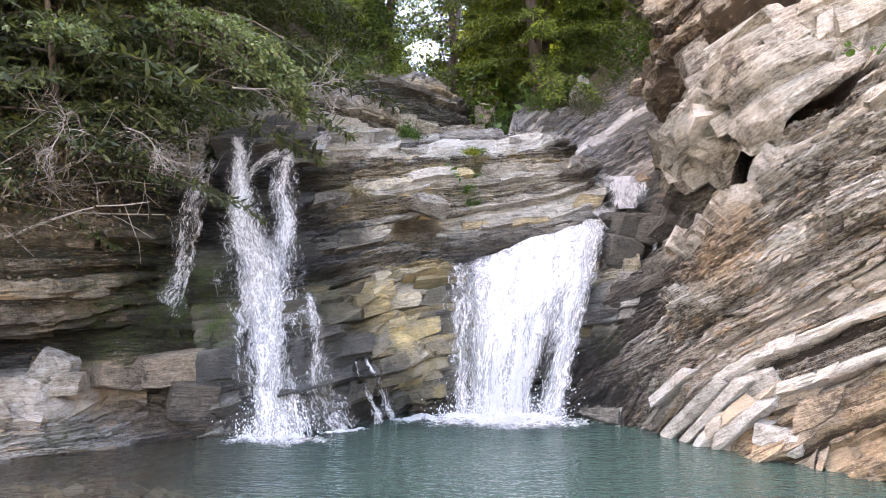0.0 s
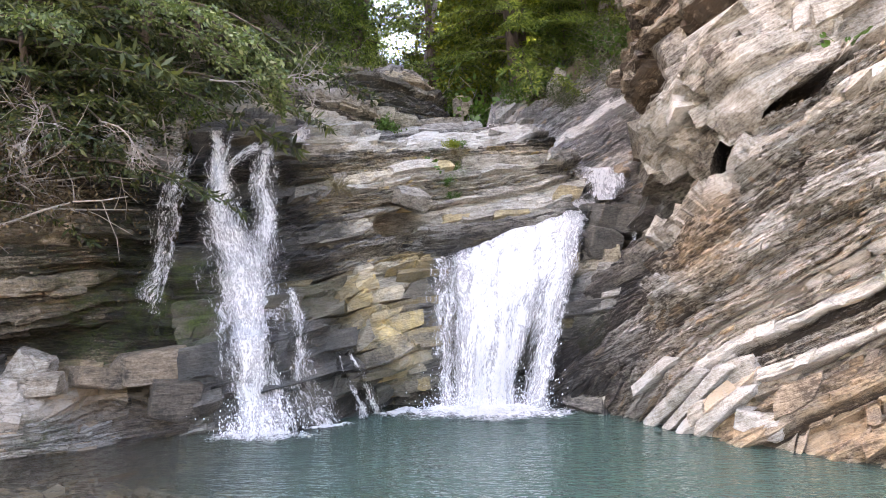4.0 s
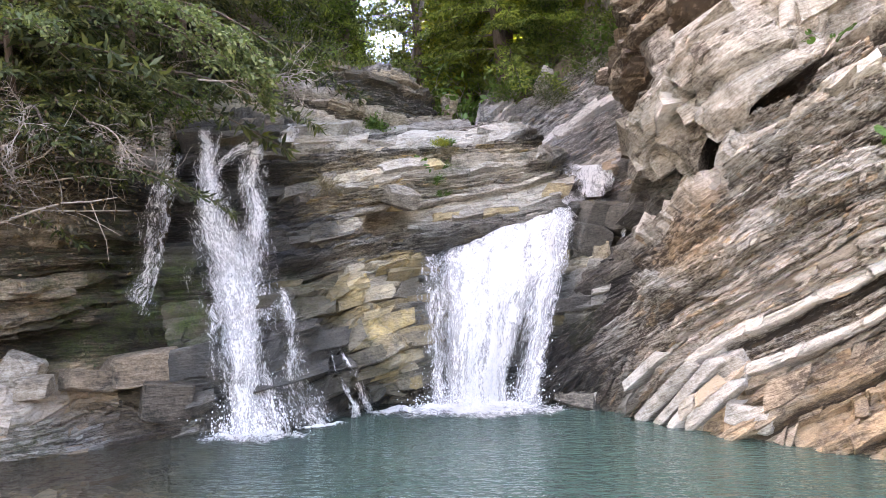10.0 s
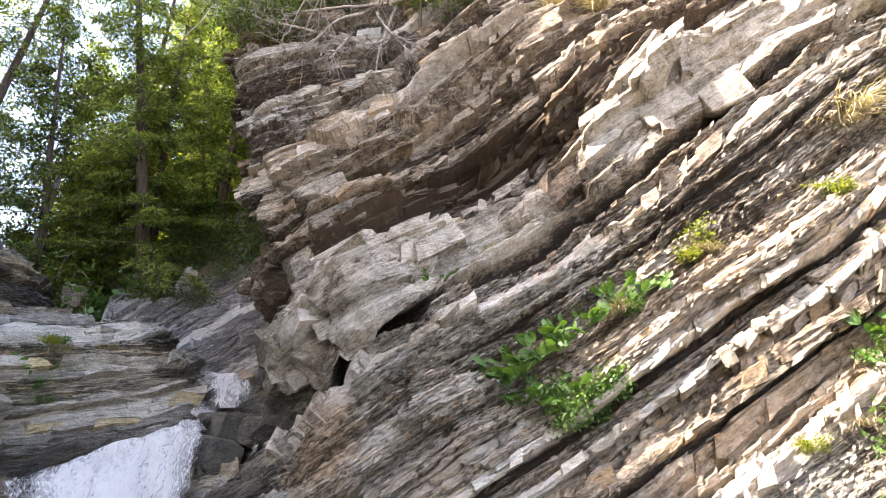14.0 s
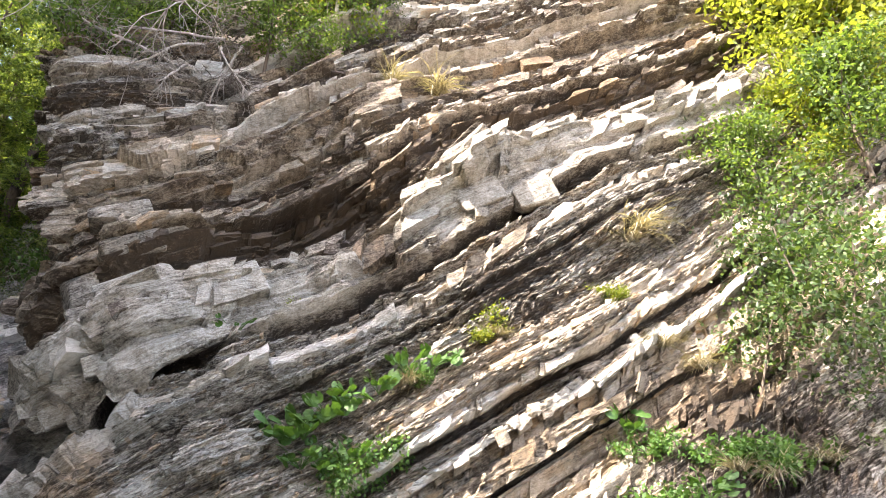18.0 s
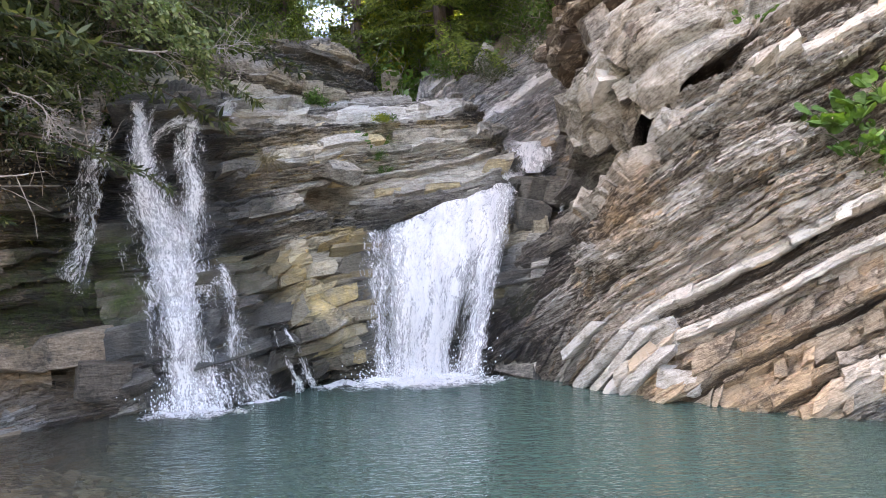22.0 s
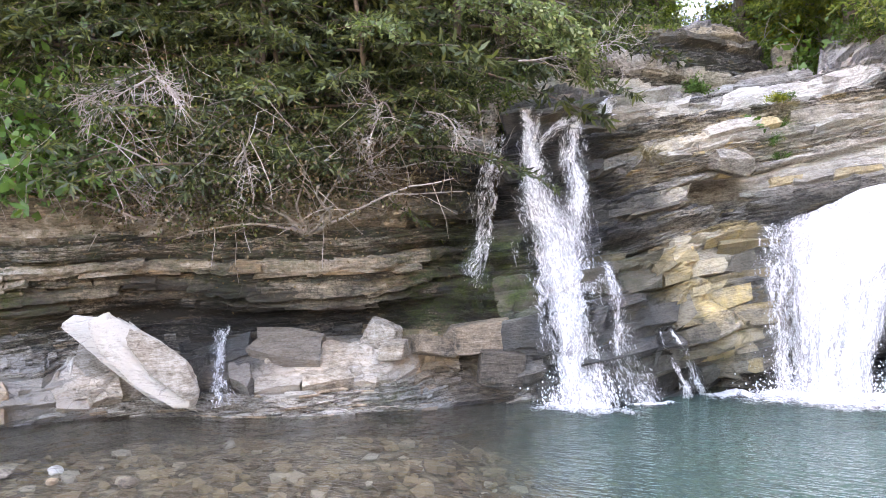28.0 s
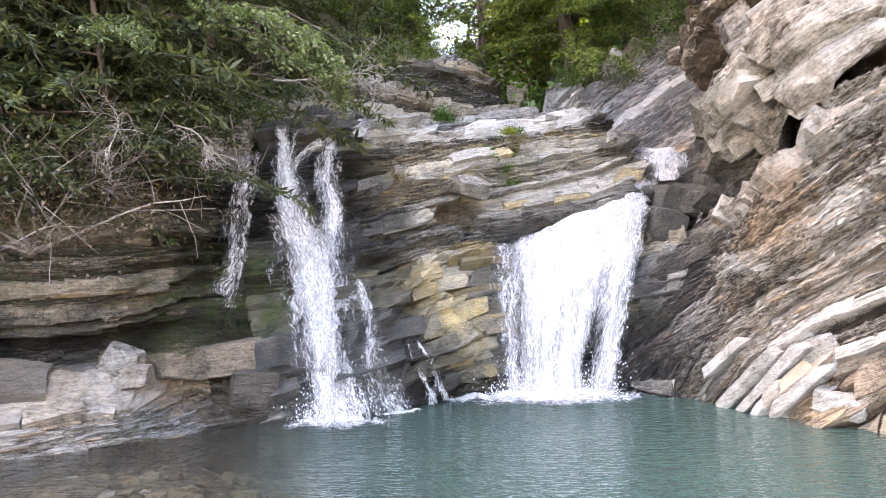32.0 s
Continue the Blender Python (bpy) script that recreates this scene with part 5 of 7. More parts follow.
def foam(parent, cx, cy, rx, ry, turn, seed, strength):
    """Churned white foam lying on the water."""
    a = np.linspace(0, 2 * math.pi, 49)
    r = np.linspace(0.0, 1.0, 14)
    A, Rr = np.meshgrid(a, r, indexing="ij")
    x, y = rx * Rr * np.cos(A), ry * Rr * np.sin(A)
    ct, st = math.cos(turn), math.sin(turn)
    v = np.stack([cx + x * ct - y * st, cy + x * st + y * ct, np.zeros_like(x)], axis=2).reshape(-1, 3)
    n = np.abs(fbm(v, 5, 3, seed))
    v[:, 2] = 0.012 + 0.09 * n * (1 - Rr.ravel() ** 2) * strength
    flow = v * (0.5, 1.2, 0) + seed
    body = np.clip(strength * (1.6 - 1.7 * Rr), 0, 1).ravel()
    part("foam", mesh_from("foam", v, grid_faces(49, 14), M_FOAM, {"flow": flow, "body": body}, True), parent)


foam(main_fall, 1.25, 9.0, 1.15, 0.50, 0.12, 3, 1.0)
foam(main_fall, 0.35, 8.85, 0.7, 0.22, 0.35, 4, 0.75)
foam(main_fall, 1.3, 8.8, 1.5, 0.5, 0.1, 8, 0.5)
foam(left_fall, -1.45, 7.55, 0.48, 0.26, 0.1, 5, 0.8)
foam(left_fall, -1.4, 7.42, 0.7, 0.30, 0.1, 9, 0.4)
foam(left_fall, -0.7, 7.95, 0.4, 0.08, 0.6, 6, 0.6)


# ---- loose rocks ----
def ico(level):
    bm = bmesh.new()
    bmesh.ops.create_icosphere(bm, subdivisions=level, radius=1)
    v = np.array([x.co[:] for x in bm.verts])
    f = np.array([[y.index for y in x.verts] for x in bm.faces])
    bm.free()
    return v, f


ICO3, ICO4 = ico(3), ico(4)


def stone_mesh(name, seed, size, mat, cuts=14, round_=0.75, shape=ICO3, tone=0.6, rust=0.1, wet=0.0, flat=True, box=0.0, rough=0.03):
    """A chipped stone: a ball cut by random planes."""
    rng = np.random.RandomState(seed)
    v, f = shape
    v = v.copy()
    if box:
        v = np.sign(v) * np.abs(v) ** (1 - box)
        v /= np.abs(v).max()
        v += 0.10 * np.stack([vnoise(v + seed, 1.3, seed + i) for i in range(3)], axis=1)
    for _ in range(cuts):
        n = rng.normal(size=3)
        n /= np.linalg.norm(n)
        d = round_ * (0.75 + 0.4 * rng.rand())
        over = np.maximum(v @ n - d, 0)
        v -= over[:, None] * n
    v += rough * np.stack([fbm(v + seed, 2.5, 3, seed + i) for i in range(3)], axis=1)
    v *= np.array(size) / 2 / round_
    k = np.full(len(v), 1.0)
    return mesh_from(name, v, f, mat, {"tone": k * tone, "ochre": k * rust, "wet": k * wet, "shale": k * 0, "moss": k * 0}, not flat)


def angular_block(name, seed, size, mat, tone=0.6, rust=0.1, wet=0.0, chips=12):
    """A sharp-edged broken block: the hull of a box with knocked-off corners."""
    r = np.random.RandomState(seed)
    corners = np.array([(x, y, z) for x in (-1, 1) for y in (-1, 1) for z in (-1, 1)], float)
    pts = [c * (1 - 0.45 * r.rand(3) * (r.rand(3) < 0.6)) for c in corners]
    for i in range(chips):
        c = r.uniform(-1, 1, 3)
        c[r.randint(3)] = r.choice((-1, 1)) * (0.9 + 0.2 * r.rand())
        pts.append(c)
    bm = bmesh.new()
    for c in pts:
        bm.verts.new(Vector(c * np.array(size) / 2))
    out = bmesh.ops.convex_hull(bm, input=bm.verts)
    loose = {g for g in out["geom_interior"] + out["geom_unused"] if isinstance(g, bmesh.types.BMVert)}
    bmesh.ops.delete(bm, geom=list(loose), context="VERTS")
    bmesh.ops.dissolve_limit(bm, angle_limit=radians(9), verts=bm.verts, edges=bm.edges)
    bmesh.ops.bevel(bm, geom=list(bm.edges), offset=0.035 * min(size), segments=1, affect="EDGES")
    bmesh.ops.triangulate(bm, faces=bm.faces)
    bm.verts.ensure_lookup_table()
    bm.verts.index_update()
    v = np.array([x.co[:] for x in bm.verts])
    f = np.array([[y.index for y in x.verts] for x in bm.faces])
    bm.free()
    k = np.full(len(v), 1.0)
    return mesh_from(name, v, f, mat, {"tone": k * tone, "ochre": k * rust, "wet": k * wet, "shale": k * 0, "moss": k * 0})


def place(name, me, m, label, category, group=""):
    ob = tagged(new(name, me), label, category, group)
    ob.matrix_world = m
    return ob


slab = tagged(new("rock_slab"), "long pale weathered rock slab leaning against the ledge", "rock")
slab.matrix_world = look((-5.48, 5.46, 0.58), (-5.48 + 0.78, 5.46 + 0.50, 0.58 - 0.72)) @ pose(0, 0, 0, 0, 0, 18)
for n, (x, y, z, w, t, l, tone) in enumerate(((-0.25, 0.05, 0.00, 0.15, 0.38, 1.24, 0.80), (-0.08, 0.0, 0.05, 0.17, 0.46, 1.40, 0.95), (0.10, 0.03, -0.02, 0.16, 0.40, 1.30, 0.86), (0.26, -0.02, -0.08, 0.14, 0.42, 1.20, 0.92), (0.39, 0.06, -0.18, 0.10, 0.30, 0.9, 0.66))):
    layer = part("slab_layer", stone_mesh("slab_layer", 5 + 3 * n, (w, t, l), M_LEFT, 22, 0.90, ICO4, tone, 0.04 * n, box=0.65), slab)
    layer.location = (x, y, z)

rng = np.random.RandomState(5)
place("boulder", stone_mesh("boulder", 21, (0.42, 0.40, 0.42), M_LEFT, 14, 0.88, ICO4, 0.62, 0.05, box=0.4), pose(-3.66, 7.22, 0.72, 10, 20, 40), "grey angular boulder wedged on a rock ledge", "boulder")
place("boulder", stone_mesh("boulder", 22, (0.62, 0.5, 0.32), M_CENTRE, 12, 0.9, ICO4, 0.50, 0.1, box=0.65), pose(0.20, 10.12, 2.98, 6, 14, 25), "grey angular block jutting over a dark hollow", "boulder")
place("boulder", stone_mesh("boulder", 23, (0.42, 0.4, 0.42), M_CENTRE, 16, 0.75, ICO4, 0.55, 0.3, box=0.4), pose(1.5, 15.4, 5.75), "pale boulder perched above the falls", "boulder")
place("boulder", stone_mesh("boulder", 24, (0.4, 0.4, 0.6), M_SLOT, 16, 0.75, ICO4, 0.65, 0.3, box=0.4), pose(3.64, 15.3, 6.3, 0, 10, 0), "pale boulder under the roots at the wood's edge", "boulder")
for n, (x, y, z, sx, sy, sz, rz) in enumerate(((3.5, 10.9, 2.75, 0.9, 0.7, 0.5, 20), (3.95, 10.7, 2.70, 0.8, 0.6, 0.45, 50), (3.25, 10.55, 2.35, 0.6, 0.6, 0.6, 10), (4.25, 11.2, 3.0, 0.5, 0.5, 0.5, 0), (3.75, 11.2, 2.85, 0.7, 0.6, 0.4, 70))):
    place("boulder", angular_block("boulder", 60 + n, (sx, sy, sz), M_CENTRE, 0.45, 0.2, 0.8, chips=18), pose(x, y, z, 8, 6, rz), "dark wet boulder between the upper chute and the main fall", "boulder", "boulders at the chute")

for n, (x, y, z, l, w, t, rx, ry, rz, tone, rust, damp) in enumerate(((-2.62, 7.62, 0.74, 0.80, 0.42, 0.34, 4, -8, 32, 0.50, 0.45, 0.3), (-3.05, 7.38, 0.62, 0.52, 0.36, 0.24, -6, 6, 40, 0.45, 0.5, 0.3), (-2.34, 7.58, 0.36, 0.50, 0.42, 0.46, 5, 4, 25, 0.45, 0.3, 0.8),
                                                                      (-3.45, 7.08, 0.60, 0.34, 0.30, 0.20, 8, 0, 20, 0.55, 0.2, 0.0), (-4.45, 6.55, 0.50, 0.60, 0.40, 0.22, 0, 4, 35, 0.62, 0.2, 0.0), (-4.95, 6.20, 0.36, 0.36, 0.30, 0.20, 10, 0, 60, 0.45, 0.5, 0.4))):
    place("boulder", angular_block("boulder", 360 + n, (l, w, t), M_LEFT, tone, rust, damp), pose(x, y, z, rx, ry, rz), "wet brown angular block beside the narrow waterfall" if n < 3 else "grey angular block lying on the low rock ledge", "boulder", "blocks on the ledge")

# Broken slabs standing on edge at the foot of the right cliff.
for n, (x, y, z, l, w, t, rx, ry, rz) in enumerate(((3.45, 8.0, 0.35, 1.1, 0.35, 0.16, 0, -46, -62), (3.62, 7.75, 0.42, 1.2, 0.4, 0.14, 6, -48, -60), (3.78, 7.5, 0.30, 0.9, 0.4, 0.16, 0, -44, -58),
                                                    (3.95, 7.5, 0.72, 0.45, 0.3, 0.35, 20, -20, -50), (3.3, 8.25, 0.62, 0.8, 0.3, 0.14, 0, -40, -60), (4.05, 7.2, 0.25, 0.5, 0.4, 0.3, 0, 10, -40))):
    place("rock_slab", angular_block("rock_slab", 80 + n, (l, w, t), M_RIGHT, 0.60 + 0.05 * (n % 3), 0.1), pose(x, y, z, rx, ry, rz), "broken grey slab standing on edge at the pool's rim", "rock", "broken slabs")

# Angular blocks of the massive bed and under the sunlit ledge.
for n, (x, y, z, l, w, t, rx, ry, rz, tone) in enumerate(((4.10, 7.98, 4.85, 1.00, 0.60, 0.55, 8, -30, -40, 0.60), (3.86, 8.26, 4.32, 0.50, 0.55, 0.62, 0, -24, -30, 0.50), (4.66, 7.55, 4.98, 0.75, 0.5, 0.55, -6, -34, -42, 0.62), (3.95, 8.12, 3.92, 0.55, 0.45, 0.34, 4, -30, -36, 0.56),
                                                          (3.78, 8.9, 4.85, 0.45, 0.6, 0.75, 0, -20, -20, 0.40), (4.24, 7.68, 4.22, 0.65, 0.40, 0.30, 6, -32, -44, 0.64), (3.75, 8.6, 4.45, 0.40, 0.5, 0.5, 10, -26, -20, 0.42), (5.15, 7.36, 5.15, 0.6, 0.4, 0.5, 0, -32, -38, 0.58),
                                                          (4.0, 8.3, 5.5, 0.9, 0.6, 0.35, 4, -24, -36, 0.44), (4.3, 8.2, 5.85, 0.8, 0.5, 0.28, -4, -22, -40, 0.40), (3.9, 8.7, 6.1, 0.8, 0.6, 0.30, 0, -18, -30, 0.44), (7.3, 5.9, 6.95, 0.9, 0.5, 0.6, 10, -30, -44, 0.50), (7.85, 5.35, 7.1, 0.8, 0.5, 0.55, 0, -28, -46, 0.56), (8.5, 4.75, 7.2, 0.7, 0.5, 0.5, 6, -30, -44, 0.52))):
    block = part("rock_block", angular_block("rock_block", 300 + n, (l, 0.8 * w, 0.9 * t), M_RIGHT, tone, 0.12), right_root)
    block.matrix_basis = pose(x, y, z, rx, ry, rz)
for n in range(18):
    f = n / 17
    block = part("rock_block", angular_block("rock_block", 330 + n, (0.16 + 0.18 * rng.rand(), 0.26, 0.13 + 0.14 * rng.rand()), M_RIGHT, 0.45 + 0.25 * rng.rand(), 0.4 * rng.rand(), chips=6), right_root)
    block.matrix_basis = pose(7.75 + 1.95 * f, 4.90 - 1.55 * f, 3.42 + 1.66 * f - 0.22 * rng.rand(), 12 * rng.normal(), -30 + 10 * rng.normal(), -44 + 12 * rng.normal())

STONES = [stone_mesh("pebble", 100 + n, (1, 0.75 + 0.2 * rng.rand(), 0.5 + 0.2 * rng.rand()), M_LEFT if n % 2 else M_RIGHT, 8, 0.9, ICO3, (0.72, 0.5, 0.6, 0.35, 0.6, 0.42)[n], (0.0, 0.5, 0.1, 0.2, 0.9, 0.3)[n], 0.2, False) for n in range(6)]
for x, y, d, kind in ((-4.4, 2.87, 0.13, 0), (-4.35, 2.97, 0.14, 0), (-4.5, 2.8, 0.13, 2), (-3.95, 3.27, 0.2, 0), (-3.53, 3.47, 0.22, 4), (-3.41, 3.25, 0.16, 4), (-3.89, 2.93, 0.22, 4), (-4.79, 3.89, 0.16, 0), (-5.07, 3.7, 0.18, 3), (-4.06, 3.88, 0.2, 5),
                      (-4.37, 3.23, 0.12, 1), (-4.52, 3.18, 0.14, 2), (-4.44, 3.35, 0.1, 4), (-5.21, 3.26, 0.2, 2), (-4.59, 3.7, 0.13, 4), (-3.63, 3.23, 0.1, 2), (-4.2, 3.27, 0.11, 1)):
    place("pebble", STONES[kind], pose(x, y, 0.02, 0, 0, 360 * rng.rand()) @ Matrix.Scale(0.68 * d, 4), ("smooth white pebble half out of the shallow water", "smooth tan pebble half out of the shallow water", "grey pebble half out of the shallow water",
          "dark grey pebble half out of the shallow water", "orange rusty pebble half out of the shallow water", "brown pebble half out of the shallow water")[kind], "pebble", "pebbles in the shallows")
place("flat_stone", stone_mesh("flat_stone", 140, (0.5, 0.2, 0.07), M_LEFT, 14, 0.85, ICO4, 0.8, 0.0), pose(-3.1, 3.62, 0.03, 0, 0, 35), "flat pale stone lying in the shallow water", "stone")

# Gravel on the bed of the pool, past counting.
gv, gf = [], []
iv, if_ = ico(1)
for n in range(4200):
    x, y = -9 + 11.5 * rng.rand(), 0.8 + 6.2 * rng.rand()
    if shore_distance(np.array([x]), np.array([y]))[0] > -0.2:
        continue
    z = float(ground_z(np.array([x]), np.array([y]))[0])
    if z < -0.75:
        continue
    d = 0.03 + 0.11 * rng.rand() ** 2.5
    a = rng.rand() * 6.28
    w = iv * (d, d * (0.5 + 0.4 * rng.rand()), d * 0.4) + 0.12 * d * rng.normal(size=iv.shape)
    gf.append(if_ + len(gv) * len(iv))
    gv.append(np.stack([x + w[:, 0] * math.cos(a) - w[:, 1] * math.sin(a), y + w[:, 0] * math.sin(a) + w[:, 1] * math.cos(a), z + 0.02 + w[:, 2]], axis=1))
M_STONES = Nodes("bed_stones")
_r = M_STONES.node("NewGeometry").outputs["Random Per Island"]
M_STONES = M_STONES.set(Base_Color=M_STONES.ramp(_r, (0.0, (0.09, 0.065, 0.04)), (0.5, (0.26, 0.19, 0.115)), (0.85, (0.40, 0.31, 0.19)), (1.0, (0.6, 0.56, 0.47))), Roughness=0.6)
tagged(new("gravel", mesh_from("gravel", np.concatenate(gv), np.concatenate(gf), M_STONES)), "brown and grey gravel on the shallow stream bed", "gravel", kind="stuff")


# ---- plants ----
class Plant:
    """Collects wood and leaves of one plant."""

    def __init__(self, seed):
        self.rng = np.random.RandomState(seed)
        self.wv, self.wf, self.nw = [], [], 0
        self.lv, self.nl = [], 0

    def tube(self, pts, r0, r1, sides=5):
        pts = np.asarray(pts, float)
        n = len(pts)
        d = np.gradient(pts, axis=0)
        d /= np.linalg.norm(d, axis=1, keepdims=True) + 1e-9
        ref = np.where(np.abs(d[:, 2:3]) > 0.9, np.array([[1.0, 0, 0]]), np.array([[0, 0, 1.0]]))
        a = np.cross(d, ref)
        a /= np.linalg.norm(a, axis=1, keepdims=True) + 1e-9
        b = np.cross(d, a)
        r = np.linspace(r0, r1, n)[:, None]
        th = np.arange(sides) * 2 * math.pi / sides
        ring = pts[:, None] + r[:, :, None] * (a[:, None] * np.cos(th)[None, :, None] + b[:, None] * np.sin(th)[None, :, None])
        self.wv.append(ring.reshape(-1, 3))
        i, j = np.meshgrid(np.arange(n - 1), np.arange(sides), indexing="ij")
        k = i * sides + j
        k2 = i * sides + (j + 1) % sides
        self.wf.append(np.stack([k, k2, k2 + sides, k + sides], axis=2).reshape(-1, 4) + self.nw)
        self.nw += n * sides

    def leaves(self, centres, dirs, length, width, droop=0.0):
        """Diamond leaves, one at each centre, pointing along dirs."""
        n = len(centres)
        d = dirs + self.rng.normal(size=(n, 3)) * 0.35
        d[:, 2] -= droop
        d /= np.linalg.norm(d, axis=1, keepdims=True) + 1e-9
        up = self.rng.normal(size=(n, 3)) * 0.6 + (0, 0, 1)
        s = np.cross(d, up)
        s /= np.linalg.norm(s, axis=1, keepdims=True) + 1e-9
        l = (length * (0.6 + 0.7 * self.rng.rand(n)))[:, None]
        w = (width * (0.6 + 0.7 * self.rng.rand(n)))[:, None]
        q = np.stack([centres, centres + d * l * 0.45 + s * w / 2, centres + d * l, centres + d * l * 0.45 - s * w / 2], axis=1)
        self.lv.append(q.reshape(-1, 3))

    def bend(self, a, d, length, n=6, sag=0.0, jitter=0.08):
        d = np.array(d, float)
        d /= np.linalg.norm(d)
        out = [np.array(a, float)]
        for i in range(n):
            d = d + self.rng.normal(size=3) * jitter + (0, 0, -sag / n)
            d /= np.linalg.norm(d)
            out.append(out[-1] + d * length / n)
        return np.array(out)

    def wood_mesh(self, name, mat):
        return mesh_from(name, np.concatenate(self.wv), np.concatenate(self.wf), mat, None, True)

    def leaf_mesh(self, name, mat):
        v = np.concatenate(self.lv)
        return mesh_from(name, v, np.arange(len(v)).reshape(-1, 4), mat)


def broadleaf(seed, height, spread, clusters, leaf, mat, bark=M_BARK, name="tree", label="", category="tree", bare=0.35, trunk=0.012, per=26):
    p = Plant(seed)
    r = p.rng
    stem = p.bend((0, 0, -0.3), (0.1 * r.normal(), 0.1 * r.normal(), 1), height * 0.95, 10, 0, 0.05)
    p.tube(stem, height * trunk + 0.012, 0.01, 7)
    for i in range(clusters):
        t = bare + (1 - bare) * r.rand() ** 0.8
        a = stem[min(9, int(t * 10))]
        ang = r.rand() * 6.283
        reach = spread * (0.35 + 0.65 * r.rand()) * (1.15 - 0.6 * t)
        limb = p.bend(a, (math.cos(ang), math.sin(ang), 0.55 * r.rand() + 0.1), reach, 5, 0.25, 0.13)
        p.tube(limb, height * trunk * 0.35 + 0.004, 0.004, 4)
        for q in limb[2:]:
            c = q + r.normal(size=(per, 3)) * (0.16 * spread, 0.16 * spread, 0.09 * spread)
            p.leaves(c, r.normal(size=(per, 3)), leaf, leaf * 0.62, 0.3)
    root = tagged(new(name), label, category)
    part("trunk", p.wood_mesh("trunk", bark), root)
    part("crown", p.leaf_mesh("crown", mat), root)
    return root


def conifer(seed, height, spread, label, bare=0.12, step=0.30, mat=M_NEEDLE_SHADED, needle=0.13, dense=9, bark=M_BARK, name="spruce"):
    p = Plant(seed)
    r = p.rng
    stem = p.bend((0, 0, -0.3), (0.03 * r.normal(), 0.03 * r.normal(), 1), height + 0.3, 12, 0, 0.012)
    p.tube(stem, 0.013 * height + 0.012, 0.008, 7)
    h = bare * height
    while h < height * 0.97:
        t = h / height
        reach = spread * (1 - t) ** 0.8 * (0.75 + 0.5 * r.rand()) + 0.12
        a = np.array([np.interp(h, stem[:, 2], stem[:, k]) for k in range(3)])
        for b in range(5):
            ang = r.rand() * 6.283
            limb = p.bend(a, (math.cos(ang), math.sin(ang), 0.25), reach * (0.7 + 0.4 * r.rand()), 6, 0.75, 0.06)
            p.tube(limb, 0.010 + 0.006 * reach, 0.003, 3)
            seg = max(3, int(reach / 0.16))
            for u in np.linspace(0.18, 1, seg):
                q = np.array([np.interp(u * 6, np.arange(7), limb[:, k]) for k in range(3)])
                d = limb[-1] - limb[0]
                d /= np.linalg.norm(d)
                side = np.cross(d, (0, 0, 1))
                for sgn in (-1, 1):
                    tw = d * 0.6 + sgn * side * 0.9
                    tw /= np.linalg.norm(tw)
                    ln = 0.10 + 0.22 * reach * (1.05 - u)
                    c = q + tw * ln * np.linspace(0, 1, dense)[:, None] + np.array((0, 0, -0.25)) * ln * (np.linspace(0, 1, dense) ** 2)[:, None]
                    p.leaves(c, np.repeat(tw[None], dense, 0) + r.normal(size=(dense, 3)) * 0.5, needle, needle * 0.26, 0.25)
        h += step * (0.7 + 0.6 * r.rand())
    root = tagged(new(name), label, "conifer")
    part("trunk", p.wood_mesh("trunk", bark), root)
    part("crown", p.leaf_mesh("crown", mat), root)
    return root


def shrub(seed, size, leaf, mat, label, stems=9, per=34, name="shrub", droop=0.5, wood=M_TWIG):
    p = Plant(seed)
    r = p.rng
    for i in range(stems):
        ang = r.rand() * 6.283
        st = p.bend((0, 0, -0.1), (math.cos(ang), math.sin(ang), 0.5 + r.rand()), size * (0.6 + 0.6 * r.rand()), 7, droop, 0.15)
        p.tube(st, 0.008 + 0.005 * size, 0.003, 4)
        for j in range(4):
            q = st[3 + j]
            tw = p.bend(q, r.normal(size=3) + (0, 0, 0.2), size * 0.35, 3, 0.4, 0.2)
            p.tube(tw, 0.004, 0.002, 3)
            for e in (q, tw[1], tw[-1]):
                c = e + r.normal(size=(per // 3, 3)) * size * 0.11
                p.leaves(c, r.normal(size=(per // 3, 3)), leaf, leaf * 0.6, 0.35)
    root = tagged(new(name), label, "shrub")
    part("stem", p.wood_mesh("stem", wood), root)
    part("foliage", p.leaf_mesh("foliage", mat), root)
    return root


def dead_branch(seed, length, label, sag=0.5, twigs=16, name="dead_branch", mat=M_TWIG, thick=0.018):
    p = Plant(seed)
    r = p.rng
    st = p.bend((0, 0, 0), (1, 0, 0.1), length, 10, sag, 0.10)
    p.tube(st, thick, thick * 0.3, 6)
    for i in range(twigs):
        q = st[2 + r.randint(9)]
        d = st[-1] - st[0] + r.normal(size=3) * length * 0.7
        tw = p.bend(q, d, length * (0.25 + 0.35 * r.rand()), 7, 0.5, 0.22)
        p.tube(tw, thick * 0.35, 0.002, 4)
        for j in range(4):
            t2 = p.bend(tw[2 + j], r.normal(size=3) + d / length, length * 0.16, 4, 0.3, 0.25)
            p.tube(t2, 0.004, 0.0015, 3)
    return tagged(new(name, p.wood_mesh(name, mat)), label, "branch")


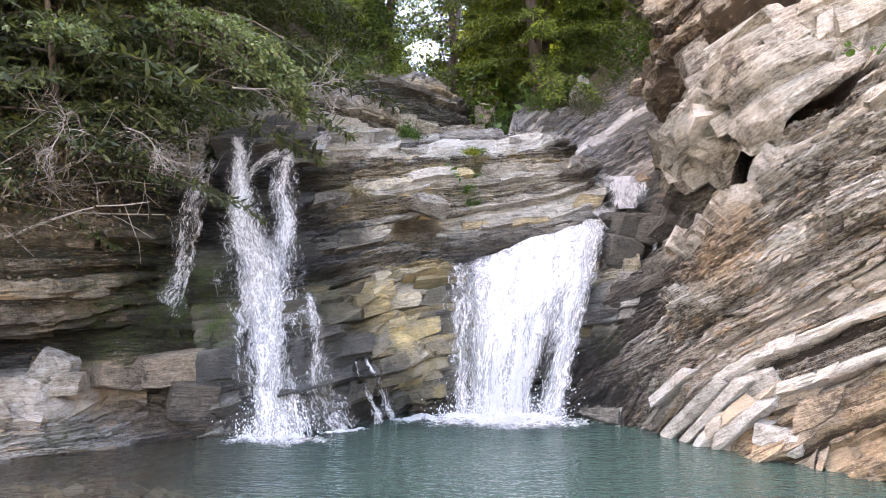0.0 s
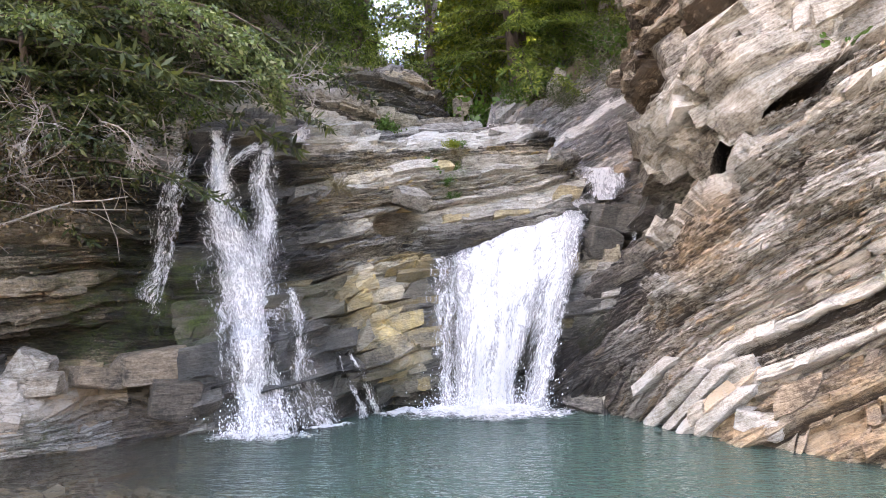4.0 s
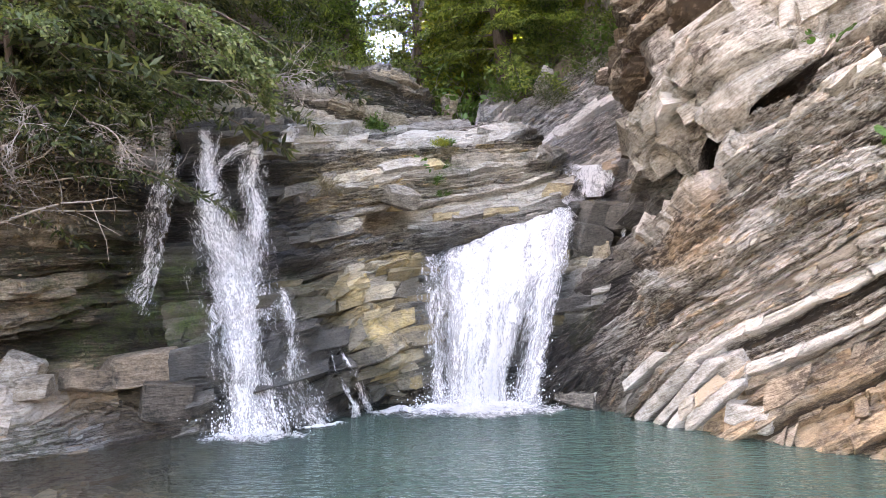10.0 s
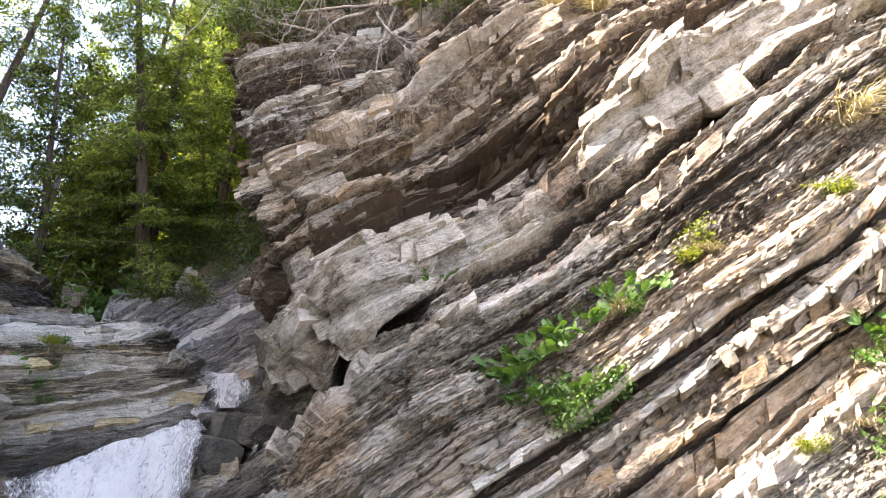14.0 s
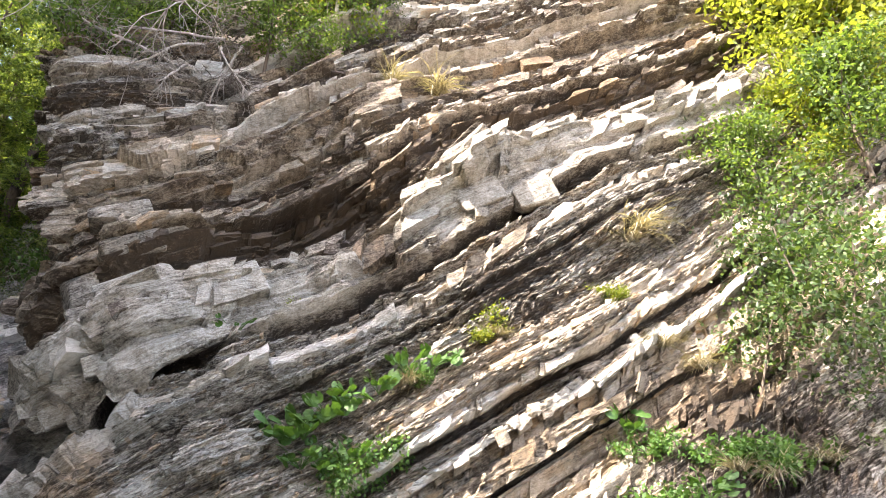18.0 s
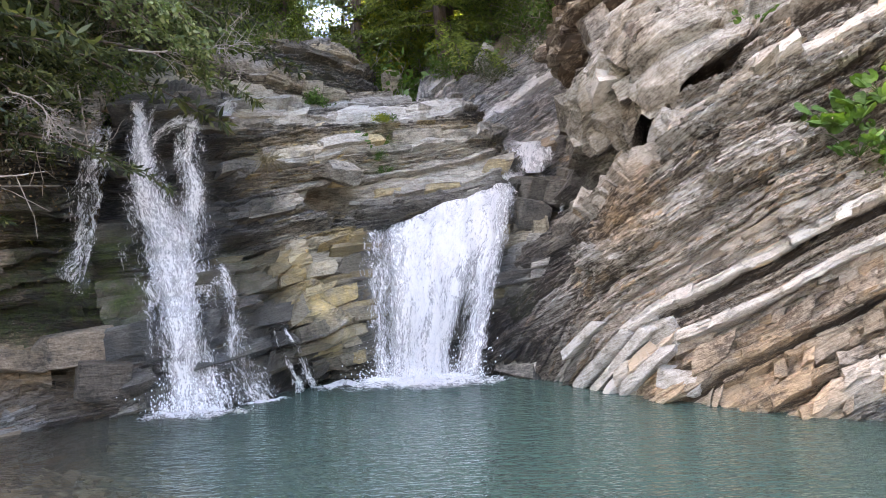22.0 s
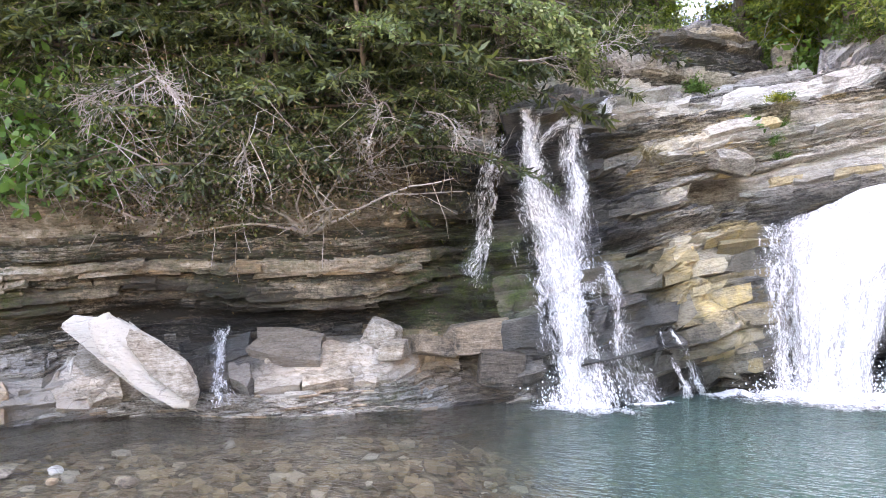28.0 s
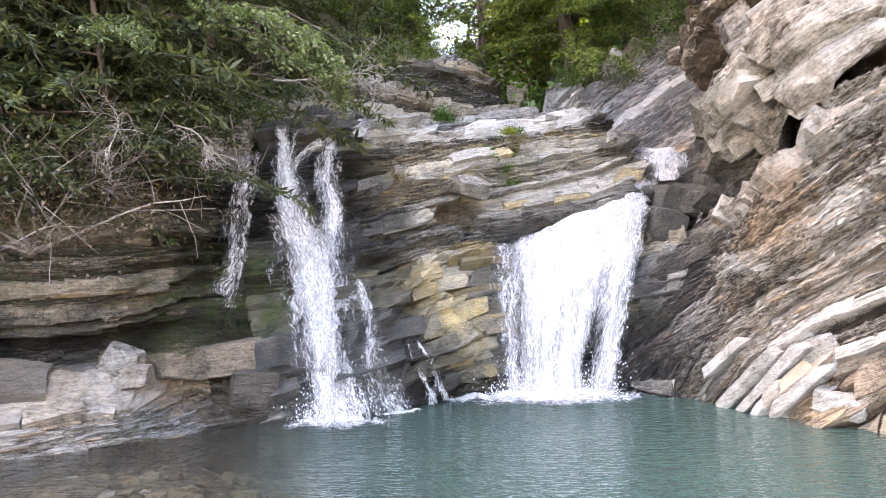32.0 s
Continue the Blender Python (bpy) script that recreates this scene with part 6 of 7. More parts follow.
def leafy_branch(seed, length, label, mat, leaf=0.06):
    """A bough in flat sprays of leaves that hang along its twigs."""
    p = Plant(seed)
    r = p.rng
    st = p.bend((0, 0, 0), (1, 0, 0.05), length, 12, 0.55, 0.08)
    p.tube(st, 0.016, 0.004, 5)
    for i in range(26):
        q = st[1 + r.randint(12)]
        d = st[-1] - st[0]
        side = np.cross(d, (0, 0, 1)) * (1 if i % 2 else -1)
        tw = p.bend(q, d * 0.8 + side * (0.5 + 0.5 * r.rand()) + r.normal(size=3) * 0.15 * length, length * (0.18 + 0.25 * r.rand()), 6, 0.45, 0.12)
        p.tube(tw, 0.005, 0.002, 3)
        for e in tw[1:]:
            c = e + r.normal(size=(6, 3)) * (0.045, 0.045, 0.02)
            p.leaves(c, r.normal(size=(6, 3)) * 0.6 + d / length, leaf, leaf * 0.62, 0.15)
    root = tagged(new("leafy_branch"), label, "branch")
    part("bough", p.wood_mesh("bough", M_BARK), root)
    part("foliage", p.leaf_mesh("foliage", mat), root)
    return root


def tuft(seed, length, count, mat, label, hang=0.8, name="grass_tuft"):
    p = Plant(seed)
    r = p.rng
    v = []
    for i in range(count):
        ang = r.rand() * 6.283
        st = p.bend(r.normal(size=3) * (0.10 * length, 0.10 * length, 0.02), (math.cos(ang), math.sin(ang), 1.0 + r.rand()), length * (0.5 + 0.7 * r.rand()), 4, 2.2 * hang, 0.12)
        s = np.array((-math.sin(ang), math.cos(ang), 0)) * 0.006
        for a, b, w0, w1 in ((st[0], st[1], 1, 1), (st[1], st[2], 1, 0.8), (st[2], st[3], 0.8, 0.5), (st[3], st[4], 0.5, 0.1)):
            v += [a - s * w0, a + s * w0, b + s * w1, b - s * w1]
    v = np.array(v)
    return tagged(new(name, mesh_from(name, v, np.arange(len(v)).reshape(-1, 4), mat)), label, "grass")


def big_leaf_plant(seed, leaves, size, label, name="butterbur"):
    """Round kidney-shaped leaves on arching stalks."""
    rng2 = np.random.RandomState(seed)
    root = tagged(new(name), label, "plant")
    for i in range(leaves):
        p = Plant(seed * 31 + i)
        ang = rng2.rand() * 6.283
        st = p.bend((0, 0, 0), (0.7 * math.cos(ang) - 0.5, 0.7 * math.sin(ang) - 0.3, 0.9), 0.22 + 0.22 * rng2.rand(), 5, 0.5, 0.08)
        p.tube(st, 0.006, 0.004, 4)
        part("stalk", p.wood_mesh("stalk", M_HERB), root)
        s = size * (0.6 + 0.6 * rng2.rand())
        n = 18
        th = np.linspace(0.25, 2 * math.pi - 0.25, n)
        rad = s * 0.5 * (1 + 0.05 * np.sin(th * 9))
        rim = np.stack([rad * np.cos(th), rad * np.sin(th), -0.10 * s + 0.05 * s * np.cos(2 * th)], axis=1)
        mid = rim * 0.5 + (0, 0, 0.05 * s)
        v = np.concatenate([[(0, 0, 0)], mid, rim])
        quads = [(1 + j, 1 + n + j, 2 + n + j, 2 + j) for j in range(n - 1)]
        tri = [(0, 1 + 2 * j, 2 + 2 * j, 3 + 2 * j) for j in range((n - 2) // 2)]
        rot = Euler((0.5 * rng2.normal() + 0.35, 0.5 * rng2.normal() - 0.5, ang)).to_matrix()
        v = v @ np.array(rot).T + st[-1]
        part("leaf", mesh_from("leaf", v, np.array(quads + tri), M_HERB), root)
    return root


def put(ob, x, y, z, s=1.0, turn=None, tip=0.0):
    """Stand a plant at a place."""
    a = 360 * rng.rand() if turn is None else turn
    ob.matrix_basis = pose(x, y, z, tip * 20 * rng.normal(), tip * 20 * rng.normal(), a) @ Matrix.Scale(s, 4)
    return ob


def scatter(kinds, spots, copies=False):
    """Stand plants at spots (x, y, z, kind, size): the first of a kind is itself, the rest copies."""
    used = set(range(len(kinds))) if copies else set()
    for x, y, z, k, s in spots:
        m = pose(x, y, z, 6 * rng.normal(), 6 * rng.normal(), 360 * rng.rand()) @ Matrix.Scale(s, 4)
        if k in used:
            copy_thing(kinds[k], m)
        else:
            used.add(k)
            kinds[k].matrix_basis = m


def on_ground(x, y):
    return float(ground_z(np.array([x]), np.array([y]))[0])


# Wooded bank above the left ledges.
bank = [
    conifer(201, 2.6, 1.3, "young dark green spruce drooping over the rock bank", 0.05, 0.24, needle=0.085, dense=14),
    conifer(202, 4.6, 1.7, "dark green spruce on the steep wooded bank", 0.08, 0.30, needle=0.10, dense=14),
    shrub(203, 1.1, 0.06, M_LEAF, "leafy green shrub hanging over the bank", 11, 60),
    shrub(204, 0.9, 0.035, M_NEEDLE_SHADED, "dull green twiggy shrub on the bank", 14, 90),
    shrub(205, 1.2, 0.03, M_BROWN, "dry brown twiggy bush on the bank", 22, 30),
    shrub(206, 1.0, 0.11, M_HERB, "broad-leaved green bush on the bank", 8, 26),
]
spots = []
def pick(v, lo, hi, x0=-99, x1=99):
    """A random place on a rock face between two heights."""
    c = v[(v[:, 2] > lo) & (v[:, 2] < hi) & (v[:, 0] > x0) & (v[:, 0] < x1)]
    return c[rng.randint(len(c))]


for n in range(380):
    h = rng.rand() ** 1.7
    x, y, z = pick(LV, 2.0 + 7.0 * h, 2.6 + 7.4 * h, -12.5, -2.2)
    if z < 1.95 + 0.4 * rng.rand() + 1.3 * max(0, x + 4.2) or (x > -2.7 and z < 5.0):
        continue
    low = z < 3.6
    far_left = x < -6.2
    k = rng.choice([2, 3, 4, 0, 5], p=[0.08, 0.27, 0.25, 0.35, 0.05] if not far_left else [0.3, 0.1, 0.1, 0.1, 0.4]) if low else rng.choice([0, 1, 2, 3, 5], p=[0.25, 0.3, 0.2, 0.15, 0.1])
    spots.append((x, y, z - 0.05, int(k), 0.75 + 0.6 * rng.rand()))
scatter(bank, spots)

# Forest behind the falls and on the cliff's top.
forest = [
    conifer(301, 13, 2.3, "tall dark spruce in the wood above the falls, some added unseen for shade", 0.06, 0.55, M_NEEDLE_LIT, needle=0.15, dense=12),
    conifer(302, 10, 1.9, "slim spruce with sparse lower branches in the wood, some added unseen for shade", 0.14, 0.5, M_NEEDLE_LIT, needle=0.14, dense=12),
    broadleaf(303, 9, 2.4, 28, 0.11, M_LEAF, M_PALEBARK, "tree", "slender green broadleaf tree in the wood", bare=0.3, per=50),
    broadleaf(304, 5, 1.8, 26, 0.14, M_LEAF_Y, M_PALEBARK, "tree", "small yellow-green tree at the wood's edge", bare=0.15, per=50),
    broadleaf(305, 3.0, 1.4, 24, 0.10, M_LEAF, M_BARK, "tree", "young leafy green tree at the wood's edge", bare=0.1, per=40),
    broadleaf(306, 17, 2.6, 34, 0.12, M_LEAF_Y, M_PALEBARK, "tree", "tall slim pale-barked tree in the valley wood", bare=0.4, trunk=0.006, per=50),
]
forest.append(broadleaf(307, 2.6, 1.5, 20, 0.10, M_HAZEL, M_BARK, "sapling", "sparse green hazel bush growing on the cliff slope", bare=0.12, trunk=0.006, per=13))
spots = []
for n in range(58):
    a = radians(-24 + 60 * rng.rand())
    d = 17.5 + 20 * rng.rand()
    x, y = d * math.sin(a), d * math.cos(a)
    if 0 < a * 57.3 < 11 and rng.rand() < 0.6:
        continue
    if -1 < a * 57.3 < 9 and d < 24:
        k = 3 if rng.rand() < 0.3 else (4 if rng.rand() < 0.4 else 5)
    else:
        k = int(rng.choice([0, 1, 2, 3, 4], p=[0.28, 0.22, 0.25, 0.1, 0.15]))
    spots.append((x, y, on_ground(x, y), k, 0.75 + 0.5 * rng.rand()))
for n in range(6):
    a, d = radians(-8 + 24 * rng.rand()), 27 + 10 * rng.rand()
    spots.append((d * math.sin(a), d * math.cos(a), on_ground(d * math.sin(a), d * math.cos(a)), int(rng.choice([2, 5, 3])), 1.0 + 0.4 * rng.rand()))
for n in range(24):
    a, d = radians(3 + 36 * rng.rand()), 17 + 16 * rng.rand()
    x, y = d * math.sin(a), d * math.cos(a)
    if a > 0.2:
        spots.append((x, y, on_ground(x, y), int(rng.choice([0, 1, 0, 2, 5])), 0.9 + 0.5 * rng.rand()))
for n in range(15):
    a, d = radians(5 + 15 * rng.rand()), 20 + 13 * rng.rand()
    x, y = d * math.sin(a), d * math.cos(a)
    spots.append((x, y, on_ground(x, y), int(rng.choice([0, 2, 5, 3, 0])), 0.9 + 0.4 * rng.rand()))
scatter(forest[:6], spots)
forest[6].matrix_basis = pose(10.9, 1.8, 4.4, 0, 0, 120)

# Trees and bushes on the cliff's top and slope.
spots = []
top = RV[RV[:, 2] > 9.3 + 0.25 * np.maximum(RV[:, 0] - 4, 0)]
for n in range(60):
    x, y, z = top[rng.randint(len(top))]
    if x > 9:
        continue
    k = int(rng.choice([0, 1, 2, 3, 4], p=[0.12, 0.13, 0.3, 0.2, 0.25]))
    spots.append((x, y, z - 0.05, k, 0.5 + 0.4 * rng.rand()))
for x, y, z, k, sc in ((12.9, 2.5, 11.3, 3, 0.8), (14.2, 1.1, 11.3, 3, 0.9), (14.9, 1.8, 14.6, 2, 0.9), (13.3, 1.1, 8.6, 3, 0.6), (11.9, 2.1, 7.2, 4, 0.8), (13.6, 0.2, 10.2, 3, 0.9), (12.6, 0.4, 8.2, 4, 0.9), (13.1, 4.2, 15.5, 4, 0.7), (15.5, 3.2, 16.5, 2, 0.8), (14.0, 2.8, 13.6, 3, 0.9), (15.2, 0.7, 13.6, 3, 1.2), (16.8, -0.6, 15.8, 3, 1.3), (14.0, 0.8, 10.3, 3, 1.1), (14.6, -0.2, 12.0, 3, 1.2), (13.2, 1.6, 10.2, 3, 0.9), (15.8, 1.6, 15.2, 3, 1.2), (13.4, 3.4, 13.0, 3, 0.8)):
    spots.append((x, y, z, k, sc))
for x, y, z, sc in ((11.0, 2.1, 5.0, 0.9), (10.3, 2.3, 4.1, 0.8), (11.1, 1.4, 4.7, 1.0), (11.6, 1.6, 5.6, 1.0), (10.7, 0.4, 4.0, 0.9), (11.3, 0.7, 5.0, 1.0), (9.9, 0.6, 3.2, 0.7), (12.0, 1.2, 6.2, 1.0)):
    spots.append((x, y, z - 0.1, 6, sc))
scatter(forest[:6] + [copy_thing(forest[6], pose(10.6, 1.2, 3.9))], spots, True)

# Tall trees on the left slope.
spots = []
for n in range(54):
    x = -18 + 15 * rng.rand()
    y = 12.8 + 9 * rng.rand() + 0.35 * (x + 3)
    sc = 0.9 + 0.5 * rng.rand()
    if x < -5.5 or y > 14:
        spots.append((x, y, on_ground(x, y), int(rng.choice([0, 1, 0])), sc))
scatter(forest[:2], spots, True)

# A row of very tall spruces added above the left bank to shade the pool.
spots = []
for n in range(70):
    x = -20 + 17.5 * (n + rng.rand()) / 70
    y = 9.8 + 3.5 * rng.rand() - 0.30 * (x + 6)
    sc = 1.45 + 0.35 * rng.rand()
    if x < -7.5 or y > 14:
        spots.append((x, y, on_ground(x, y), int(rng.choice([0, 1])), sc))
scatter(forest[:2], spots, True)

# Tall spruces added along the left bank towards the sun, mostly unseen, for shade.
spots = []
for n in range(66):
    x = -10.5 - 11 * rng.rand()
    y = 2.0 + 13 * (n + rng.rand()) / 66
    spots.append((x, y, on_ground(x, y), int(rng.choice([0, 0, 1])), 1.45 + 0.4 * rng.rand()))
for n in range(22):
    x, y = -12.5 - 5 * rng.rand(), 1.5 + 6 * (n + rng.rand()) / 22
    spots.append((x, y, on_ground(x, y), 0, 2.0 + 0.35 * rng.rand()))
scatter(forest[:2], spots, True)

# Undergrowth on the slopes behind the falls.
under = [bank[2], bank[3], bank[5], forest[4], forest[3]]
spots = []
for n in range(110):
    a = radians(-30 + 68 * rng.rand())
    d = 16.2 + 12 * rng.rand() ** 1.1
    x, y = d * math.sin(a), d * math.cos(a)
    k = int(rng.choice([0, 1, 2, 3, 4], p=[0.3, 0.25, 0.15, 0.2, 0.1]))
    spots.append((x, y, on_ground(x, y) - 0.05, k, (1.3 if k < 3 else 0.6) * (0.8 + 0.6 * rng.rand())))
for n in range(110):
    x, y, z = top[rng.randint(len(top))]
    if x > 8.5:
        continue
    k = int(rng.choice([0, 1, 2, 3, 4], p=[0.3, 0.15, 0.15, 0.25, 0.15]))
    spots.append((x, y, z - 0.05, k, (1.2 if k < 3 else 0.55) * (0.8 + 0.5 * rng.rand())))
for n in range(40):
    x, y, z = SV[rng.randint(len(SV))]
    if z > 5.6 + 0.35 * max(0, 15 - y):
        spots.append((x, y, z - 0.05, int(rng.choice([0, 1, 2])), 0.7 + 0.5 * rng.rand()))
for n in range(40):
    x, y, z = DV[rng.randint(len(DV))]
    if x < -1.6 and z > 4.6:
        spots.append((x, y, z - 0.05, int(rng.choice([0, 1])), 0.6 + 0.5 * rng.rand()))
scatter(under, spots, True)

# Large-leaved plants on the right cliff's ledges.
for n, (x, y, z, count, size) in enumerate(((5.52, 6.6, 3.05, 7, 0.26), (5.78, 6.5, 3.12, 8, 0.28), (6.02, 6.36, 3.36, 7, 0.24), (6.24, 6.18, 3.55, 6, 0.22), (6.5, 5.95, 3.75, 6, 0.2), (6.8, 5.72, 4.0, 6, 0.2), (7.05, 5.52, 4.15, 6, 0.18),
                                            (5.98, 6.3, 2.72, 6, 0.15), (6.28, 6.08, 2.85, 6, 0.15), (5.75, 6.45, 2.75, 6, 0.18), (9.0, 3.7, 3.4, 6, 0.24), (8.6, 2.6, 2.5, 6, 0.22), (5.1, 7.3, 4.4, 4, 0.12), (0.52, 10.75, 3.35, 3, 0.14))):
    ob = big_leaf_plant(400 + n, count + 10, 0.78 * size, "clump of broad round green leaves growing from a rock ledge")
    ob.matrix_basis = pose(x, y, z, 0, 0, 40 * rng.rand())
    tagged(ob, group="ledge plants")

herbs = [shrub(441, 0.5, 0.07, M_HERB, "small fresh green herb growing on the cliff", 8, 30, "herb", 0.8, M_HERB), shrub(442, 0.45, 0.06, M_LEAF_Y, "yellow-green herb growing on the cliff", 8, 30, "herb", 0.8, M_HERB)]
spots = [(x, y, z, k, sc) for x, y, z, k, sc in ((7.75, 5.05, 4.9, 1, 0.9), (7.6, 5.2, 4.7, 1, 0.7), (9.05, 3.9, 5.5, 1, 0.7), (9.1, 3.7, 5.4, 1, 0.6), (6.3, 6.1, 2.8, 0, 1.0), (6.1, 6.2, 2.6, 0, 0.9), (6.55, 5.9, 3.0, 0, 0.9), (8.6, 2.9, 2.4, 0, 1.2), (8.5, 3.1, 2.2, 0, 1.1),
                                                 (7.95, 3.4, 1.5, 0, 0.6), (8.1, 4.2, 2.2, 1, 0.6), (9.3, 2.5, 3.1, 0, 1.1), (9.5, 2.0, 3.0, 0, 1.2), (8.9, 3.4, 3.2, 0, 0.9), (5.9, 7.25, 5.1, 1, 0.5), (4.6, 9.3, 3.15, 0, 0.5), (4.3, 9.0, 3.1, 0, 0.4),
                                                 (0.85, 10.9, 3.95, 1, 0.45), (0.75, 10.8, 3.3, 0, 0.4), (1.0, 11.2, 4.0, 0, 0.35), (0.9, 10.85, 3.1, 0, 0.3), (-0.3, 12.6, 4.55, 0, 0.7), (9.7, 1.2, 3.0, 0, 1.2), (7.0, 5.6, 4.0, 0, 0.6))]
scatter(herbs, spots)
tufts = [tuft(451, 0.55, 120, M_STRAW, "tuft of dry hanging grass on the cliff"), tuft(452, 0.4, 120, M_HERB, "tuft of green grass on the cliff", 0.5)]
spots = [(x - 0.05, y - 0.05, z, k, sc) for x, y, z, k, sc in ((9.47, 3.32, 4.7, 0, 1.0), (9.8, 2.9, 4.4, 0, 1.0), (8.3, 3.1, 1.95, 0, 1.1), (8.3, 2.65, 2.0, 0, 1.1), (9.1, 2.4, 2.9, 0, 0.9), (9.15, 1.97, 2.8, 0, 1.0), (9.5, 1.5, 3.0, 0, 1.0), (6.85, 5.75, 3.95, 0, 0.7), (7.8, 4.95, 4.7, 0, 0.7),
          (8.45, 3.0, 2.15, 1, 1.2), (8.4, 2.8, 2.25, 1, 1.1), (8.6, 3.3, 2.35, 0, 0.9), (8.5, 3.8, 2.4, 0, 0.7), (9.7, 3.6, 6.7, 0, 1.6), (9.6, 3.7, 6.5, 0, 1.3), (6.2, 6.25, 2.6, 0, 0.7), (-0.75, 9.25, 2.95, 0, 0.7), (1.0, 11.0, 3.8, 0, 0.6), (1.05, 11.1, 3.6, 0, 0.5), (0.95, 10.9, 3.5, 1, 0.5),
          (-6.9, 5.9, 2.3, 0, 1.1), (-6.4, 6.1, 2.3, 0, 1.1), (-3.5, 7.75, 2.5, 0, 0.9), (-7.6, 5.4, 2.4, 0, 1.0), (8.0, 6.4, 9.7, 0, 1.4), (7.4, 7.0, 9.8, 0, 1.3))]
scatter(tufts, spots)

# Bare branches hanging from the bank and the roots on the cliff's top.
for n, (x, y, z, rz, ry, ln, sc) in enumerate(((-5.75, 5.9, 3.7, -130, 20, 1.0, 0.9), (-5.7, 5.85, 3.65, -90, 45, 1.0, 0.9), (-5.65, 5.8, 3.6, -40, 30, 1.1, 0.9), (-4.9, 6.3, 3.0, -60, 30, 0.9, 0.9), (-3.55, 7.0, 3.4, -100, 30, 1.0, 0.9), (-3.1, 7.2, 3.3, -20, 10, 1.0, 0.8), (-2.3, 8.3, 4.1, -20, 5, 1.3, 1.0), (-2.75, 8.0, 3.6, -60, 85, 1.4, 0.8))):
    ob = dead_branch(500 + n, ln, "bare bleached branch hanging over the rock bank", 0.6, 20 if n < 7 else 5, thick=0.013)
    ob.matrix_basis = pose(x, y, z, 0, ry, rz) @ Matrix.Scale(sc, 4)
for n, (x, y, z, rz, ry, ln) in enumerate(((-3.0, 7.45, 4.70, -30, 8, 1.3), (-2.7, 7.5, 4.55, -10, 22, 1.3), (-2.3, 7.7, 4.75, -5, 18, 1.2), (-2.0, 7.8, 4.60, 5, 30, 1.0), (-3.6, 7.2, 4.45, -60, 20, 1.1))):
    ob = leafy_branch(560 + n, ln, "leafy bough with pale green leaves overhanging the bank", M_PALELEAF)
    ob.matrix_basis = pose(x, y, z, 0, ry, rz)
twigs = [dead_branch(520 + n, 1.0, "tangle of thin dead twigs on the wooded bank", 0.8, 14, "twig_tangle", (M_TWIG, M_BARK)[n % 2], 0.010) for n in range(4)]
spots = []
for n in range(42):
    x, y, z = pick(LV, 2.2, 5.0, -9, -2.6)
    if z > 2.3 + 2.4 * max(0, x + 3.7):
        spots.append((x + 0.15, y - 0.35, z + 0.15, int(rng.randint(4)), 0.6 + 0.6 * rng.rand()))
scatter(twigs, spots)
for n, (x, y, z, rz, ry, ln) in enumerate(((5.6, 9.2, 12.3, 160, 62, 4.2), (5.2, 9.3, 10.6, 170, 30, 2.2), (4.9, 9.4, 10.3, 190, 45, 2.0), (4.4, 9.6, 9.7, 178, 5, 2.6), (5.4, 9.0, 10.4, 200, 65, 1.8), (4.6, 9.3, 9.6, 220, 50, 1.5), (5.0, 9.0, 10.1, 240, 70, 1.5))):
    ob = dead_branch(540 + n, ln, "bare fallen branch caught on the cliff's edge", 0.4, 14, "fallen_branch", M_TWIG, 0.03)
    ob.matrix_basis = pose(x, y, z, 0, ry, rz)

spots = [(4.2 + 1.8 * rng.rand(), 8.9 + 0.7 * rng.rand(), 9.4 + 1.4 * rng.rand(), int(1 + 2 * rng.randint(2)), 1.2 + 0.8 * rng.rand()) for n in range(16)]
scatter(twigs, spots, True)

